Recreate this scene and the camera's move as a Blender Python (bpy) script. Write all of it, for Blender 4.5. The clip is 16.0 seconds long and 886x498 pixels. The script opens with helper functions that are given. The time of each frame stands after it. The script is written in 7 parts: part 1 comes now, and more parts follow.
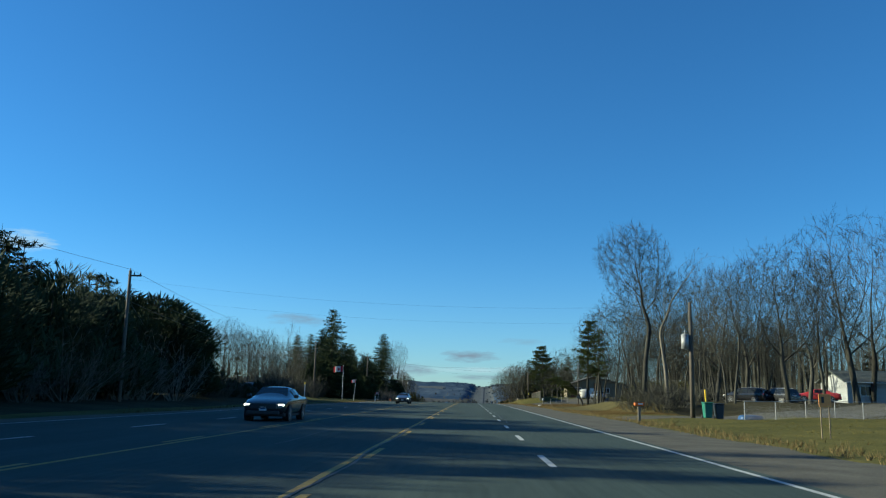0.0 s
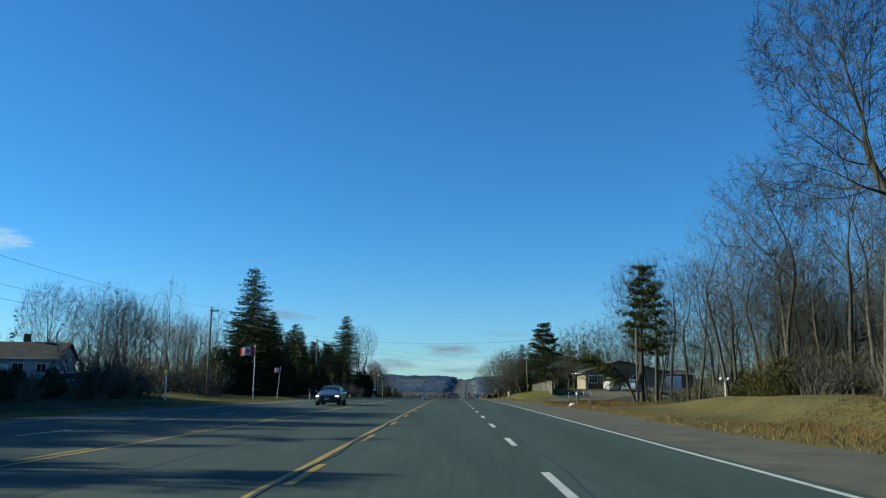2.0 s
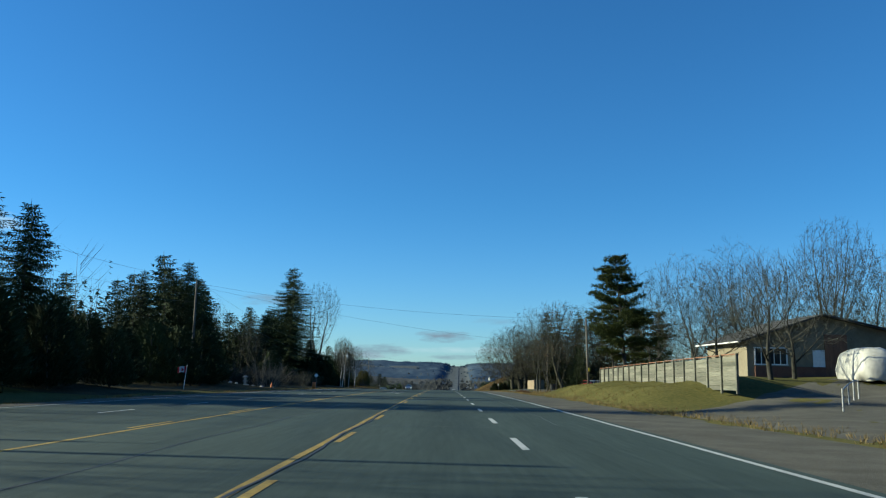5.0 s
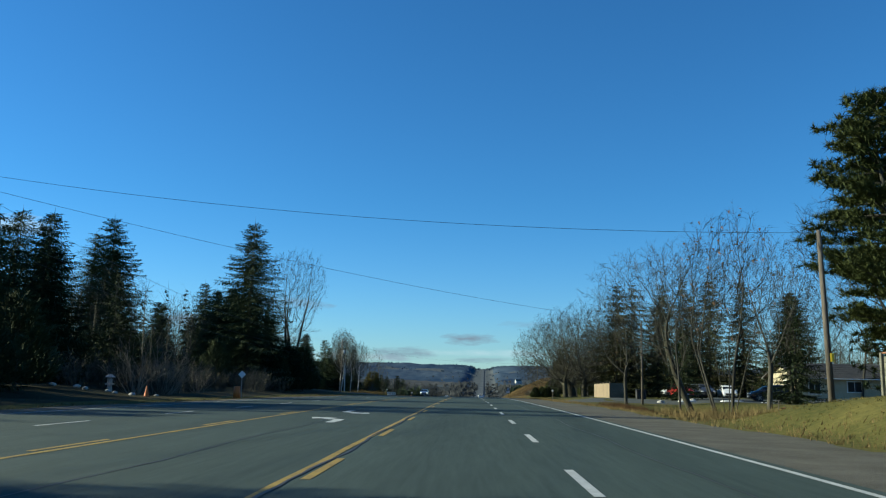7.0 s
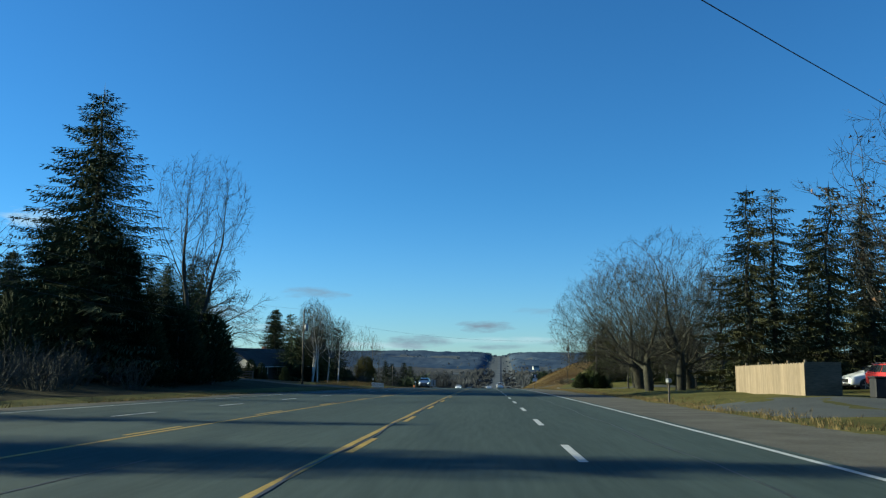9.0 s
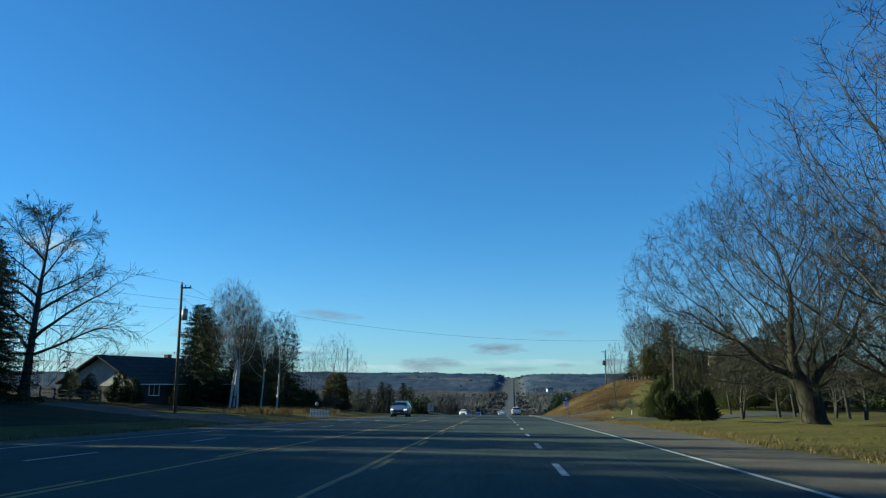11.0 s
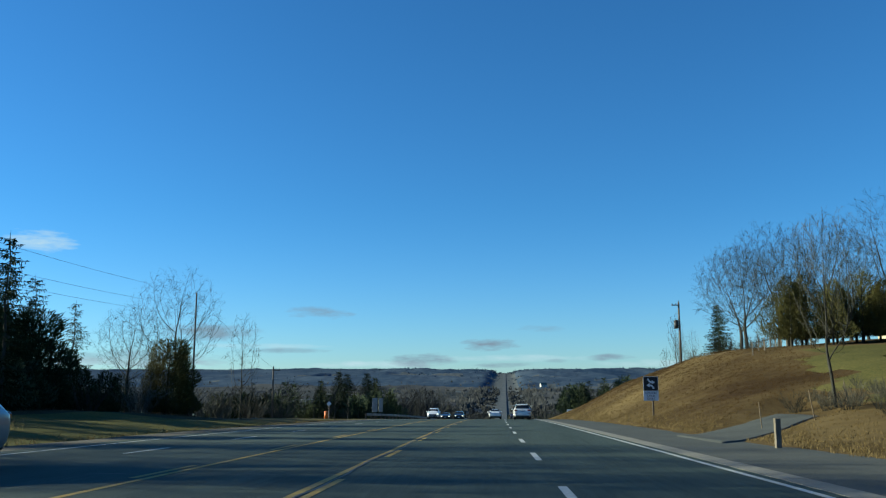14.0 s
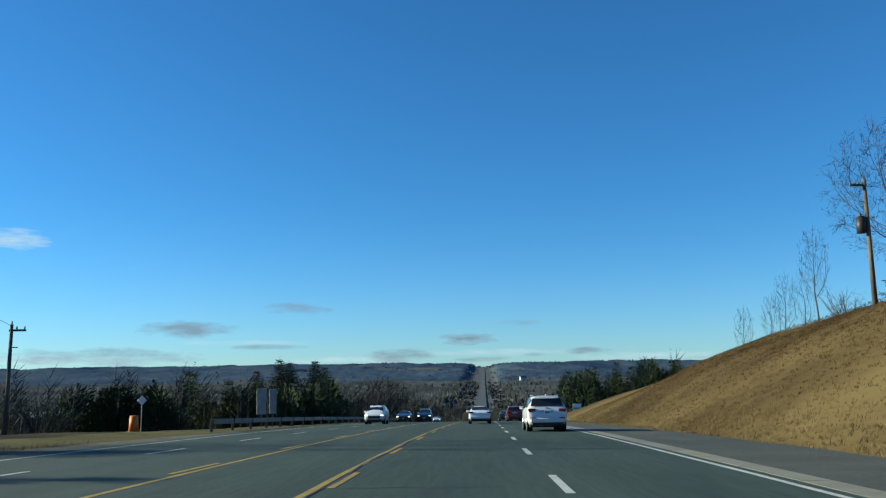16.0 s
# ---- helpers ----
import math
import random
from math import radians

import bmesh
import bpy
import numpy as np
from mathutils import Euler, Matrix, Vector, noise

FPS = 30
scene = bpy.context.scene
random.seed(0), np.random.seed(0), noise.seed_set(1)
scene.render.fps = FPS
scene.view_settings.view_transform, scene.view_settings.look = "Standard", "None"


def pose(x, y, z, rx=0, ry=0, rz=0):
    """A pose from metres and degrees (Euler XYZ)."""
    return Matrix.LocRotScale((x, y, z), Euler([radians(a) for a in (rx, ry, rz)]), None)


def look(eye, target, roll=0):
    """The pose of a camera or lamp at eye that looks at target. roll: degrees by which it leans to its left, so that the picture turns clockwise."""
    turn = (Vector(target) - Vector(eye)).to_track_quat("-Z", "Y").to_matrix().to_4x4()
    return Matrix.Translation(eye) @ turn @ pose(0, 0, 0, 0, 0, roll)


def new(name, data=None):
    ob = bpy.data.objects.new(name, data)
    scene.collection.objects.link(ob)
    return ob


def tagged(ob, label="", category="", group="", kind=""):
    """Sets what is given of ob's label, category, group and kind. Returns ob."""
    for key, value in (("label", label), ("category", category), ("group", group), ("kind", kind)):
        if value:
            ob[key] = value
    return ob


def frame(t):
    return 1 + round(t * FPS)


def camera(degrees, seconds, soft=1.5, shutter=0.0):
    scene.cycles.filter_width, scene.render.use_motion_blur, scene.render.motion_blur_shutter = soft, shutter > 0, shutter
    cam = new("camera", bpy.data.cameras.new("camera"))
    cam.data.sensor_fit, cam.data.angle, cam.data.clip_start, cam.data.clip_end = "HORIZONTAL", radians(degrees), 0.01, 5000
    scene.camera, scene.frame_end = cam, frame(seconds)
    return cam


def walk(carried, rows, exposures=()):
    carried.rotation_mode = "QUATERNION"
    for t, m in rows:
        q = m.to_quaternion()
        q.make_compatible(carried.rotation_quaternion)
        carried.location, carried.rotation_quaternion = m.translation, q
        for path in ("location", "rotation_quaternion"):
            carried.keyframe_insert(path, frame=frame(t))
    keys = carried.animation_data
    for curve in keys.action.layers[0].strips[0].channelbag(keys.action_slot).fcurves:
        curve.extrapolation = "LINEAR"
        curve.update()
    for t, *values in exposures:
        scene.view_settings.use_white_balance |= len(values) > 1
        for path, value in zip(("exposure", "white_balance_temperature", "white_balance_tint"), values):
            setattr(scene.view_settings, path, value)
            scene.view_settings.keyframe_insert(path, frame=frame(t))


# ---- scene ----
from mathutils import kdtree
EXPOSURE, SKY, SUN = 1.0, 0.05, 5.0
SKY_TINT_LOW = (0.74, 1.07, 1.72, 1)
SKY_TINT = (0.53, 1.0, 1.6, 1)
WHITE_BALANCE = (6260, -12)
# azimuth, height, half width, half height, cover
CLOUDS = [(-0.05, 2.45, 2.5, 0.54, 1), (-4.9, 1.35, 2.88, 0.57, 0.95), (-11.9, 4.6, 2.5, 0.51, 0.79), (-19.0, 3.2, 4.0, 0.68, 0.84),
          (8.1, 1.5, 1.88, 0.3, 0.95), (-24.0, 1.4, 7.5, 0.68, 0.63), (3.5, 3.5, 2.0, 0.34, 0.37), (0.8, 1.02, 2.75, 0.24, 0.73),
          (-14, 2.0, 3.75, 0.24, 0.63), (4.6, 1.3, 1.12, 0.19, 0.63)]
WHITE_CLOUDS = [(-29.8, 8.7, 2.4, 0.9, 0.8), (-26.0, 1.2, 9.0, 0.4, 0.7), (12.0, 1.1, 6.0, 0.3, 0.6), (-8, 1.1, 6.0, 0.3, 0.75), (2, 1.5, 7.0, 0.3, 0.5), (-15, 2.3, 5, 0.25, 0.4)]

cam = camera(56.81, 16.0, soft=1.2)


def cam_pose(x, y, z, yaw, pitch, roll):
    return pose(x, y, z, 90 + pitch, 0, yaw) @ pose(0, 0, 0, 0, 0, roll)


# seconds, place, yaw, pitch, roll
ROWS = [
    (0, -0.235, 0.000, 1.262, 2.085, 9.857, 1.356),
    (0.5, -0.145, 12.639, 1.253, 2.160, 9.856, 1.266),
    (1, -0.111, 25.274, 1.151, 1.747, 10.030, 1.289),
    (1.5, -0.101, 37.913, 1.051, 1.162, 9.876, 0.594),
    (2, -0.117, 50.546, 1.050, 0.686, 9.437, 0.490),
    (2.5, -0.087, 63.160, 0.997, 0.204, 9.226, -0.157),
    (3, -0.208, 75.778, 0.939, -0.163, 8.689, -0.416),
    (3.5, -0.131, 88.388, 0.871, -0.262, 8.472, 0.575),
    (4, -0.200, 101.033, 0.796, -0.229, 8.526, 1.014),
    (6.5, -0.170, 164.163, 0.346, 1.500, 8.516, 1.145),
    (7, -0.175, 176.860, 0.178, 2.001, 8.689, 1.130),
    (7.5, -0.190, 189.646, 0.052, 2.211, 8.571, 0.111),
    (8, -0.155, 202.547, -0.123, 2.302, 8.354, 0.167),
    (8.5, -0.123, 215.489, -0.306, 2.685, 8.130, 0.588),
    (9, -0.086, 228.339, -0.522, 3.021, 7.824, 0.410),
    (11.5, 0.261, 292.413, -1.707, 4.216, 9.532, 0.631),
    (12, 0.387, 305.277, -2.004, 4.311, 9.513, 1.341),
    (12.5, 0.442, 318.134, -2.259, 4.271, 9.555, 0.903),
    (13, 0.395, 330.843, -2.646, 4.091, 9.451, 0.718),
    (13.5, 0.409, 343.585, -2.989, 3.728, 9.305, 0.116),
    (14, 0.252, 356.532, -3.367, 3.269, 9.099, -0.082),
    (14.5, 0.188, 369.639, -3.760, 2.877, 9.031, 0.501),
    (15, -0.049, 382.754, -4.115, 2.472, 9.056, -0.732),
    (15.5, -0.095, 395.756, -4.504, 2.005, 8.907, -0.585),
    (16, 0.044, 408.637, -4.919, 1.701, 8.725, -0.747),
]
walk(cam, [(r[0], cam_pose(*r[1:])) for r in ROWS], exposures=[(0.0, EXPOSURE, *WHITE_BALANCE), (16.0, EXPOSURE, *WHITE_BALANCE)])

# ---------------------------------------------------------------- light
SUN_EL, SUN_AZ = 19.5, 6.0      # height; turn of the sun from straight left towards ahead


def build_world():
    w = bpy.data.worlds.new("sky")
    scene.world = w
    w.use_nodes = True
    nt = w.node_tree
    nt.nodes.clear()
    out = nt.nodes.new("ShaderNodeOutputWorld")
    bg = nt.nodes.new("ShaderNodeBackground")
    sky = nt.nodes.new("ShaderNodeTexSky")
    sky.sky_type, sky.sun_disc = "NISHITA", False
    sky.sun_elevation, sky.sun_rotation = radians(SUN_EL), radians(-90 + SUN_AZ)
    sky.air_density, sky.dust_density, sky.ozone_density = 1.0, 0.0, 3.0
    bg.inputs["Strength"].default_value = SKY
    sat = nt.nodes.new("ShaderNodeMixRGB")      # clear winter air: deeper blue than the plain model
    sat.blend_type = "MULTIPLY"
    sat.inputs[0].default_value = 1.0
    nt.links.new(sky.outputs[0], sat.inputs[1])
    # thin clouds low over the valley: azimuth, height, half width, half height, cover
    co = nt.nodes.new("ShaderNodeTexCoord")
    sep = nt.nodes.new("ShaderNodeSeparateXYZ")
    nt.links.new(co.outputs["Generated"], sep.inputs[0])

    def calc(op, x, y=None, z=None):
        n = nt.nodes.new("ShaderNodeMath")
        n.operation = op
        for i, v in enumerate((x, y, z)):
            if v is None:
                continue
            if isinstance(v, (int, float)):
                n.inputs[i].default_value = v
            else:
                nt.links.new(v, n.inputs[i])
        return n.outputs[0]

    az = calc("MULTIPLY", calc("ARCTAN2", sep.outputs[0], sep.outputs[1]), 57.2958)
    el = calc("MULTIPLY", calc("ARCSINE", sep.outputs[2]), 57.2958)
    tint = nt.nodes.new("ShaderNodeMixRGB")
    low = nt.nodes.new("ShaderNodeMapRange")
    low.interpolation_type = "SMOOTHSTEP"
    low.inputs[2].default_value = 13.0
    nt.links.new(el, low.inputs[0])
    nt.links.new(low.outputs[0], tint.inputs[0])
    tint.inputs[1].default_value, tint.inputs[2].default_value = SKY_TINT_LOW, SKY_TINT
    nt.links.new(tint.outputs[0], sat.inputs[2])
    comb = nt.nodes.new("ShaderNodeCombineXYZ")
    nt.links.new(calc("MULTIPLY", az, 0.45), comb.inputs[0])
    nt.links.new(calc("MULTIPLY", el, 1.9), comb.inputs[1])
    nz = nt.nodes.new("ShaderNodeTexNoise")
    nz.inputs["Scale"].default_value, nz.inputs["Detail"].default_value, nz.inputs["Roughness"].default_value = 1.0, 5, 0.6
    nt.links.new(comb.outputs[0], nz.inputs["Vector"])
    sky_colour = sat.outputs[0]
    for clouds, tone in ((WHITE_CLOUDS, (6.2, 7.2, 8.6, 1)), (CLOUDS, (2.5, 3.05, 4.2, 1))):
        total = None
        for a0, e0, w0, h0, cover in clouds:
            dx = calc("DIVIDE", calc("SUBTRACT", az, a0), w0)
            dy = calc("DIVIDE", calc("SUBTRACT", el, e0), h0)
            r2 = calc("MULTIPLY_ADD", dx, dx, calc("MULTIPLY", dy, dy))
            body = calc("SUBTRACT", calc("MULTIPLY_ADD", nz.outputs["Fac"], 2.6, -0.55), r2)
            body = calc("MULTIPLY", calc("MINIMUM", calc("MAXIMUM", body, 0.0), 1.0), cover)
            total = body if total is None else calc("MAXIMUM", total, body)
        mix = nt.nodes.new("ShaderNodeMixRGB")
        nt.links.new(total, mix.inputs[0])
        nt.links.new(sky_colour, mix.inputs[1])
        mix.inputs[2].default_value = tone
        sky_colour = mix.outputs[0]
    nt.links.new(sky_colour, bg.inputs["Color"])
    nt.links.new(bg.outputs[0], out.inputs["Surface"])


build_world()
sun = new("sun", bpy.data.lights.new("sun", "SUN"))
sun.data.energy, sun.data.angle, sun.data.color = SUN, radians(0.6), (1.0, 0.87, 0.70)
sun.matrix_world = look((-math.cos(radians(SUN_AZ)) * 60, math.sin(radians(SUN_AZ)) * 60, 60 * math.tan(radians(SUN_EL))), (0, 0, 0))

# ---------------------------------------------------------------- helpers


def mesh_object(name, verts, faces, material, parent=None, label="", smooth=False):
    me = bpy.data.meshes.new(name)
    me.from_pydata(verts, [], faces)
    if material is not None:
        me.materials.append(material)
    if smooth:
        me.polygons.foreach_set("use_smooth", [True] * len(me.polygons))
    me.update()
    ob = new(name, me)
    ob.parent = parent
    if label:
        ob["label"] = label
    return ob


def part(name, bm, material, parent=None, label="", smooth=False):
    me = bpy.data.meshes.new(name)
    bmesh.ops.recalc_face_normals(bm, faces=bm.faces)
    bm.to_mesh(me)
    bm.free()
    me.materials.append(material)
    if smooth:
        me.polygons.foreach_set("use_smooth", [True] * len(me.polygons))
    ob = new(name, me)
    ob.parent = parent
    if label:
        ob["label"] = label
    return ob


def thing(name, place, label, category, group="", kind="", rz=0.0):
    ob = new(name)
    ob.empty_display_size = 0.3
    ob.matrix_world = pose(*place, 0, 0, rz)
    return tagged(ob, label, category, group, kind)


def add_box(bm, centre, size, bevel=0.0, turn=None):
    res = bmesh.ops.create_cube(bm, size=1.0)
    m = Matrix.Translation(centre) @ (turn or Matrix()) @ Matrix.Diagonal((*size, 1))
    bmesh.ops.transform(bm, matrix=m, verts=res["verts"])
    if bevel:
        edges = list({e for v in res["verts"] for e in v.link_edges})
        bmesh.ops.bevel(bm, geom=edges, offset=bevel, segments=1, affect="EDGES")
    return bm


def add_tube(bm, a, b, ra, rb, n=10):
    a, b = Vector(a), Vector(b)
    d = b - a
    res = bmesh.ops.create_cone(bm, cap_ends=True, segments=n, radius1=ra, radius2=rb, depth=d.length)
    m = Matrix.Translation((a + b) / 2) @ d.to_track_quat("Z", "Y").to_matrix().to_4x4()
    bmesh.ops.transform(bm, matrix=m, verts=res["verts"])
    return bm


def box(centre, size, bevel=0.0, turn=None):
    return add_box(bmesh.new(), centre, size, bevel, turn)


def tube(a, b, ra, rb, n=10):
    return add_tube(bmesh.new(), a, b, ra, rb, n)


# ---------------------------------------------------------------- materials
MATS = {}


def mat(name, dark, light, scale=1.0, rough=0.8, metal=0.0, bump=0.0, bump_scale=None, even_bump=False, fine=6.0, coat=0.0, random_tint=0.0, stretch=(1, 1, 1), spec=0.5, coarse=0.5):
    """Two colours mixed by coarse and fine noise, with relief and a little change from piece to piece."""
    m = bpy.data.materials.new(name)
    m.use_nodes = True
    nt = m.node_tree
    b = nt.nodes["Principled BSDF"]
    geo = nt.nodes.new("ShaderNodeNewGeometry")
    mp = nt.nodes.new("ShaderNodeMapping")
    mp.inputs["Scale"].default_value = stretch
    nt.links.new(geo.outputs["Position"], mp.inputs["Vector"])
    n1, n2 = nt.nodes.new("ShaderNodeTexNoise"), nt.nodes.new("ShaderNodeTexNoise")
    n1.inputs["Scale"].default_value, n1.inputs["Detail"].default_value = scale, 3
    n2.inputs["Scale"].default_value, n2.inputs["Detail"].default_value = scale * fine, 4
    for n in (n1, n2):
        nt.links.new(mp.outputs[0], n.inputs["Vector"])
    mx = nt.nodes.new("ShaderNodeMath")
    mx.operation = "MULTIPLY_ADD"
    mx.inputs[1].default_value = coarse
    half = nt.nodes.new("ShaderNodeMath")
    half.operation = "MULTIPLY"
    half.inputs[1].default_value = 1 - coarse
    nt.links.new(n1.outputs["Fac"], mx.inputs[0])
    nt.links.new(n2.outputs["Fac"], half.inputs[0])
    nt.links.new(half.outputs[0], mx.inputs[2])
    ramp = nt.nodes.new("ShaderNodeValToRGB")
    ramp.color_ramp.elements[0].position, ramp.color_ramp.elements[1].position = 0.34, 0.66
    ramp.color_ramp.elements[0].color, ramp.color_ramp.elements[1].color = (*dark, 1), (*light, 1)
    nt.links.new(mx.outputs[0], ramp.inputs[0])
    col = ramp.outputs[0]
    if random_tint:
        info = nt.nodes.new("ShaderNodeObjectInfo")
        hsv = nt.nodes.new("ShaderNodeHueSaturation")
        rng = nt.nodes.new("ShaderNodeMapRange")
        rng.inputs[3].default_value, rng.inputs[4].default_value = 1 - random_tint, 1 + random_tint
        nt.links.new(info.outputs["Random"], rng.inputs[0])
        nt.links.new(rng.outputs[0], hsv.inputs["Value"])
        nt.links.new(col, hsv.inputs["Color"])
        col = hsv.outputs[0]
    nt.links.new(col, b.inputs["Base Color"])
    b.inputs["Roughness"].default_value, b.inputs["Metallic"].default_value = rough, metal
    b.inputs["Coat Weight"].default_value, b.inputs["Coat Roughness"].default_value = coat, 0.08
    b.inputs["Specular IOR Level"].default_value = spec
    if bump:
        bp = nt.nodes.new("ShaderNodeBump")
        bp.inputs["Strength"].default_value, bp.inputs["Distance"].default_value = bump, 0.03
        n3 = nt.nodes.new("ShaderNodeTexNoise")
        n3.inputs["Scale"].default_value, n3.inputs["Detail"].default_value = bump_scale or scale * 12, 5
        nt.links.new(geo.outputs["Position"] if even_bump else mp.outputs[0], n3.inputs["Vector"])
        nt.links.new(n3.outputs["Fac"], bp.inputs["Height"])
        nt.links.new(bp.outputs[0], b.inputs["Normal"])
    MATS[name] = m
    return m


def lamp_mat(name, color, strength):
    m = bpy.data.materials.new(name)
    m.use_nodes = True
    b = m.node_tree.nodes["Principled BSDF"]
    b.inputs["Base Color"].default_value = (*color, 1)
    b.inputs["Emission Color"].default_value, b.inputs["Emission Strength"].default_value = (*color, 1), strength
    return m


ASPHALT = mat("asphalt", (0.0255, 0.0395, 0.035), (0.0465, 0.067, 0.0595), 0.7, 0.85, bump=0.3, bump_scale=55, even_bump=True, fine=14, stretch=(1, 0.05, 1), spec=0.2)
SHOULDER = mat("gravel", (0.066, 0.062, 0.05), (0.13, 0.122, 0.1), 0.8, 0.95, bump=0.6, bump_scale=35, fine=25, spec=0.12)
LEFT_SHOULDER = mat("dusty_gravel", (0.075, 0.068, 0.055), (0.14, 0.125, 0.1), 0.8, 0.95, bump=0.6, bump_scale=35, fine=25, spec=0.12)
PATH_ASPHALT = mat("old_asphalt", (0.055, 0.06, 0.056), (0.09, 0.094, 0.086), 0.5, 0.9, bump=0.3, bump_scale=60, fine=20, spec=0.15)
CONCRETE = mat("concrete", (0.19, 0.18, 0.15), (0.28, 0.265, 0.22), 1.2, 0.9, bump=0.3, bump_scale=40, fine=10)
GUTTER = mat("worn_gutter_concrete", (0.13, 0.125, 0.105), (0.2, 0.19, 0.16), 1.2, 0.9, bump=0.3, bump_scale=40, fine=10)
YELLOW = mat("yellow_paint", (0.17, 0.108, 0.014), (0.37, 0.25, 0.032), 1.5, 0.7, fine=9, bump=0.2, bump_scale=60)
WHITE_PAINT = mat("road_white", (0.3, 0.31, 0.3), (0.5, 0.51, 0.49), 1.5, 0.7, fine=9, bump=0.2, bump_scale=60)
SEALANT = mat("crack_sealant", (0.018, 0.018, 0.018), (0.035, 0.035, 0.035), 2, 0.6)
EARTH = mat("winter_turf", (0.05, 0.045, 0.022), (0.13, 0.11, 0.045), 0.12, 0.95, bump=0.9, bump_scale=9, fine=30, spec=0.05)
LAWN = mat("lawn", (0.05, 0.053, 0.017), (0.125, 0.11, 0.036), 0.22, 0.95, bump=0.4, bump_scale=14, fine=24, spec=0.05)
HILL = mat("dry_hill_grass", (0.036, 0.023, 0.011), (0.128, 0.094, 0.043), 0.075, 0.95, bump=0.25, bump_scale=16, fine=14, coarse=0.78, spec=0.03)
LEAFLITTER = mat("leaf_litter", (0.028, 0.026, 0.016), (0.07, 0.062, 0.036), 0.3, 0.95, bump=0.9, bump_scale=12, fine=20, spec=0.03)
BARK = mat("grey_bark", (0.026, 0.025, 0.021), (0.085, 0.081, 0.067), 1.6, 0.9, bump=0.8, bump_scale=18, random_tint=0.25, stretch=(1, 1, 0.3), spec=0.1)
OAK_BARK = mat("dark_oak_bark", (0.022, 0.021, 0.016), (0.075, 0.07, 0.05), 1.6, 0.9, bump=0.8, bump_scale=18, random_tint=0.2, stretch=(1, 1, 0.3), spec=0.15)
PALE_BARK = mat("pale_bark", (0.1, 0.086, 0.064), (0.22, 0.19, 0.15), 1.6, 0.9, bump=0.7, bump_scale=18, random_tint=0.2, stretch=(1, 1, 0.3))
VALLEY = mat("valley_floor", (0.016, 0.020, 0.018), (0.04, 0.04, 0.032), 0.03, 0.95, fine=12, spec=0.0)
TWIG = mat("twigs", (0.038, 0.038, 0.031), (0.1, 0.095, 0.075), 0.4, 0.9, random_tint=0.3, spec=0.1)
# twigs for the valley: greyed and blued, haze put into the colour
HAZED_TWIG = mat("hazed_twigs", (0.03, 0.034, 0.037), (0.08, 0.078, 0.074), 0.02, 0.95, spec=0)
BIRCH = mat("birch_bark", (0.26, 0.24, 0.22), (0.62, 0.6, 0.57), 3.0, 0.7, fine=4, stretch=(1, 1, 0.5))
NEEDLE = mat("spruce_needles", (0.018, 0.03, 0.014), (0.046, 0.06, 0.027), 0.5, 0.8, random_tint=0.25, fine=9, spec=0.12)
PINE = mat("pine_needles", (0.03, 0.044, 0.014), (0.085, 0.098, 0.032), 0.6, 0.8, random_tint=0.2, fine=9, spec=0.15)
CEDAR = mat("cedar_leaves", (0.036, 0.039, 0.013), (0.1, 0.09, 0.03), 0.5, 0.8, spec=0.12, random_tint=0.25, fine=9)
OLIVE = mat("olive_needles", (0.034, 0.04, 0.018), (0.095, 0.092, 0.042), 0.5, 0.8, random_tint=0.25, fine=9, spec=0.12)
DRYLEAF = mat("dead_leaves", (0.10, 0.055, 0.03), (0.22, 0.12, 0.06), 1.0, 0.8)
TAWNYGRASS = mat("tawny_grass", (0.07, 0.046, 0.02), (0.15, 0.11, 0.05), 0.075, 0.9, fine=9, spec=0.03, coarse=0.75)
BROWNGRASS = mat("dead_brown_stalks", (0.03, 0.018, 0.01), (0.095, 0.058, 0.032), 0.4, 0.9, fine=9, spec=0.05)
RUSSET = mat("russet_stalks", (0.045, 0.027, 0.012), (0.1, 0.065, 0.028), 0.15, 0.9, fine=9, spec=0.03, coarse=0.6)
DRYGRASS = mat("dry_grass", (0.085, 0.064, 0.028), (0.2, 0.15, 0.072), 0.4, 0.9, fine=12, spec=0.1)
GREENGRASS = mat("green_grass", (0.07, 0.068, 0.022), (0.16, 0.135, 0.048), 0.4, 0.9, fine=12, spec=0.1)
POLE = mat("weathered_pole", (0.05, 0.041, 0.032), (0.14, 0.118, 0.095), 2.0, 0.9, bump=0.6, bump_scale=25, random_tint=0.2, stretch=(1, 1, 0.15))
GALV = mat("galvanised_steel", (0.22, 0.225, 0.23), (0.36, 0.365, 0.37), 2.0, 0.6, metal=0.5)
BLACK = mat("black_plastic", (0.012, 0.012, 0.013), (0.03, 0.03, 0.032), 3.0, 0.55)
WIRE = mat("cable_black", (0.012, 0.012, 0.014), (0.03, 0.03, 0.03), 2.0, 0.6)
WHITE = mat("white_paint", (0.66, 0.66, 0.64), (0.82, 0.82, 0.80), 1.0, 0.6, bump=0.15, bump_scale=20)

# ---------------------------------------------------------------- the lie of the land
K = 1.2435      # plan unit of the planting lists, in metres
SLOPES = [(-200, -0.2), (0, -0.2), (110, -0.312), (220, -0.851), (330, -1.494), (408, -1.86), (430, -2.1), (460, -2.55), (535, -3.25), (640, -4.0), (740, -4.5), (800, -4.4),
          (900, -2.7), (1050, -0.7), (1250, 0.0), (1858, 0.25), (2200, 0.75), (2600, 1.4), (3100, 2.3), (3700, 2.7), (4050, 2.0), (4200, 0.2), (4300, -0.8), (4800, -1.2)]
_y = np.arange(-200.0, 4801.0, 1.0)
_z = np.cumsum(np.tan(np.radians(np.interp(_y, *zip(*SLOPES)))))
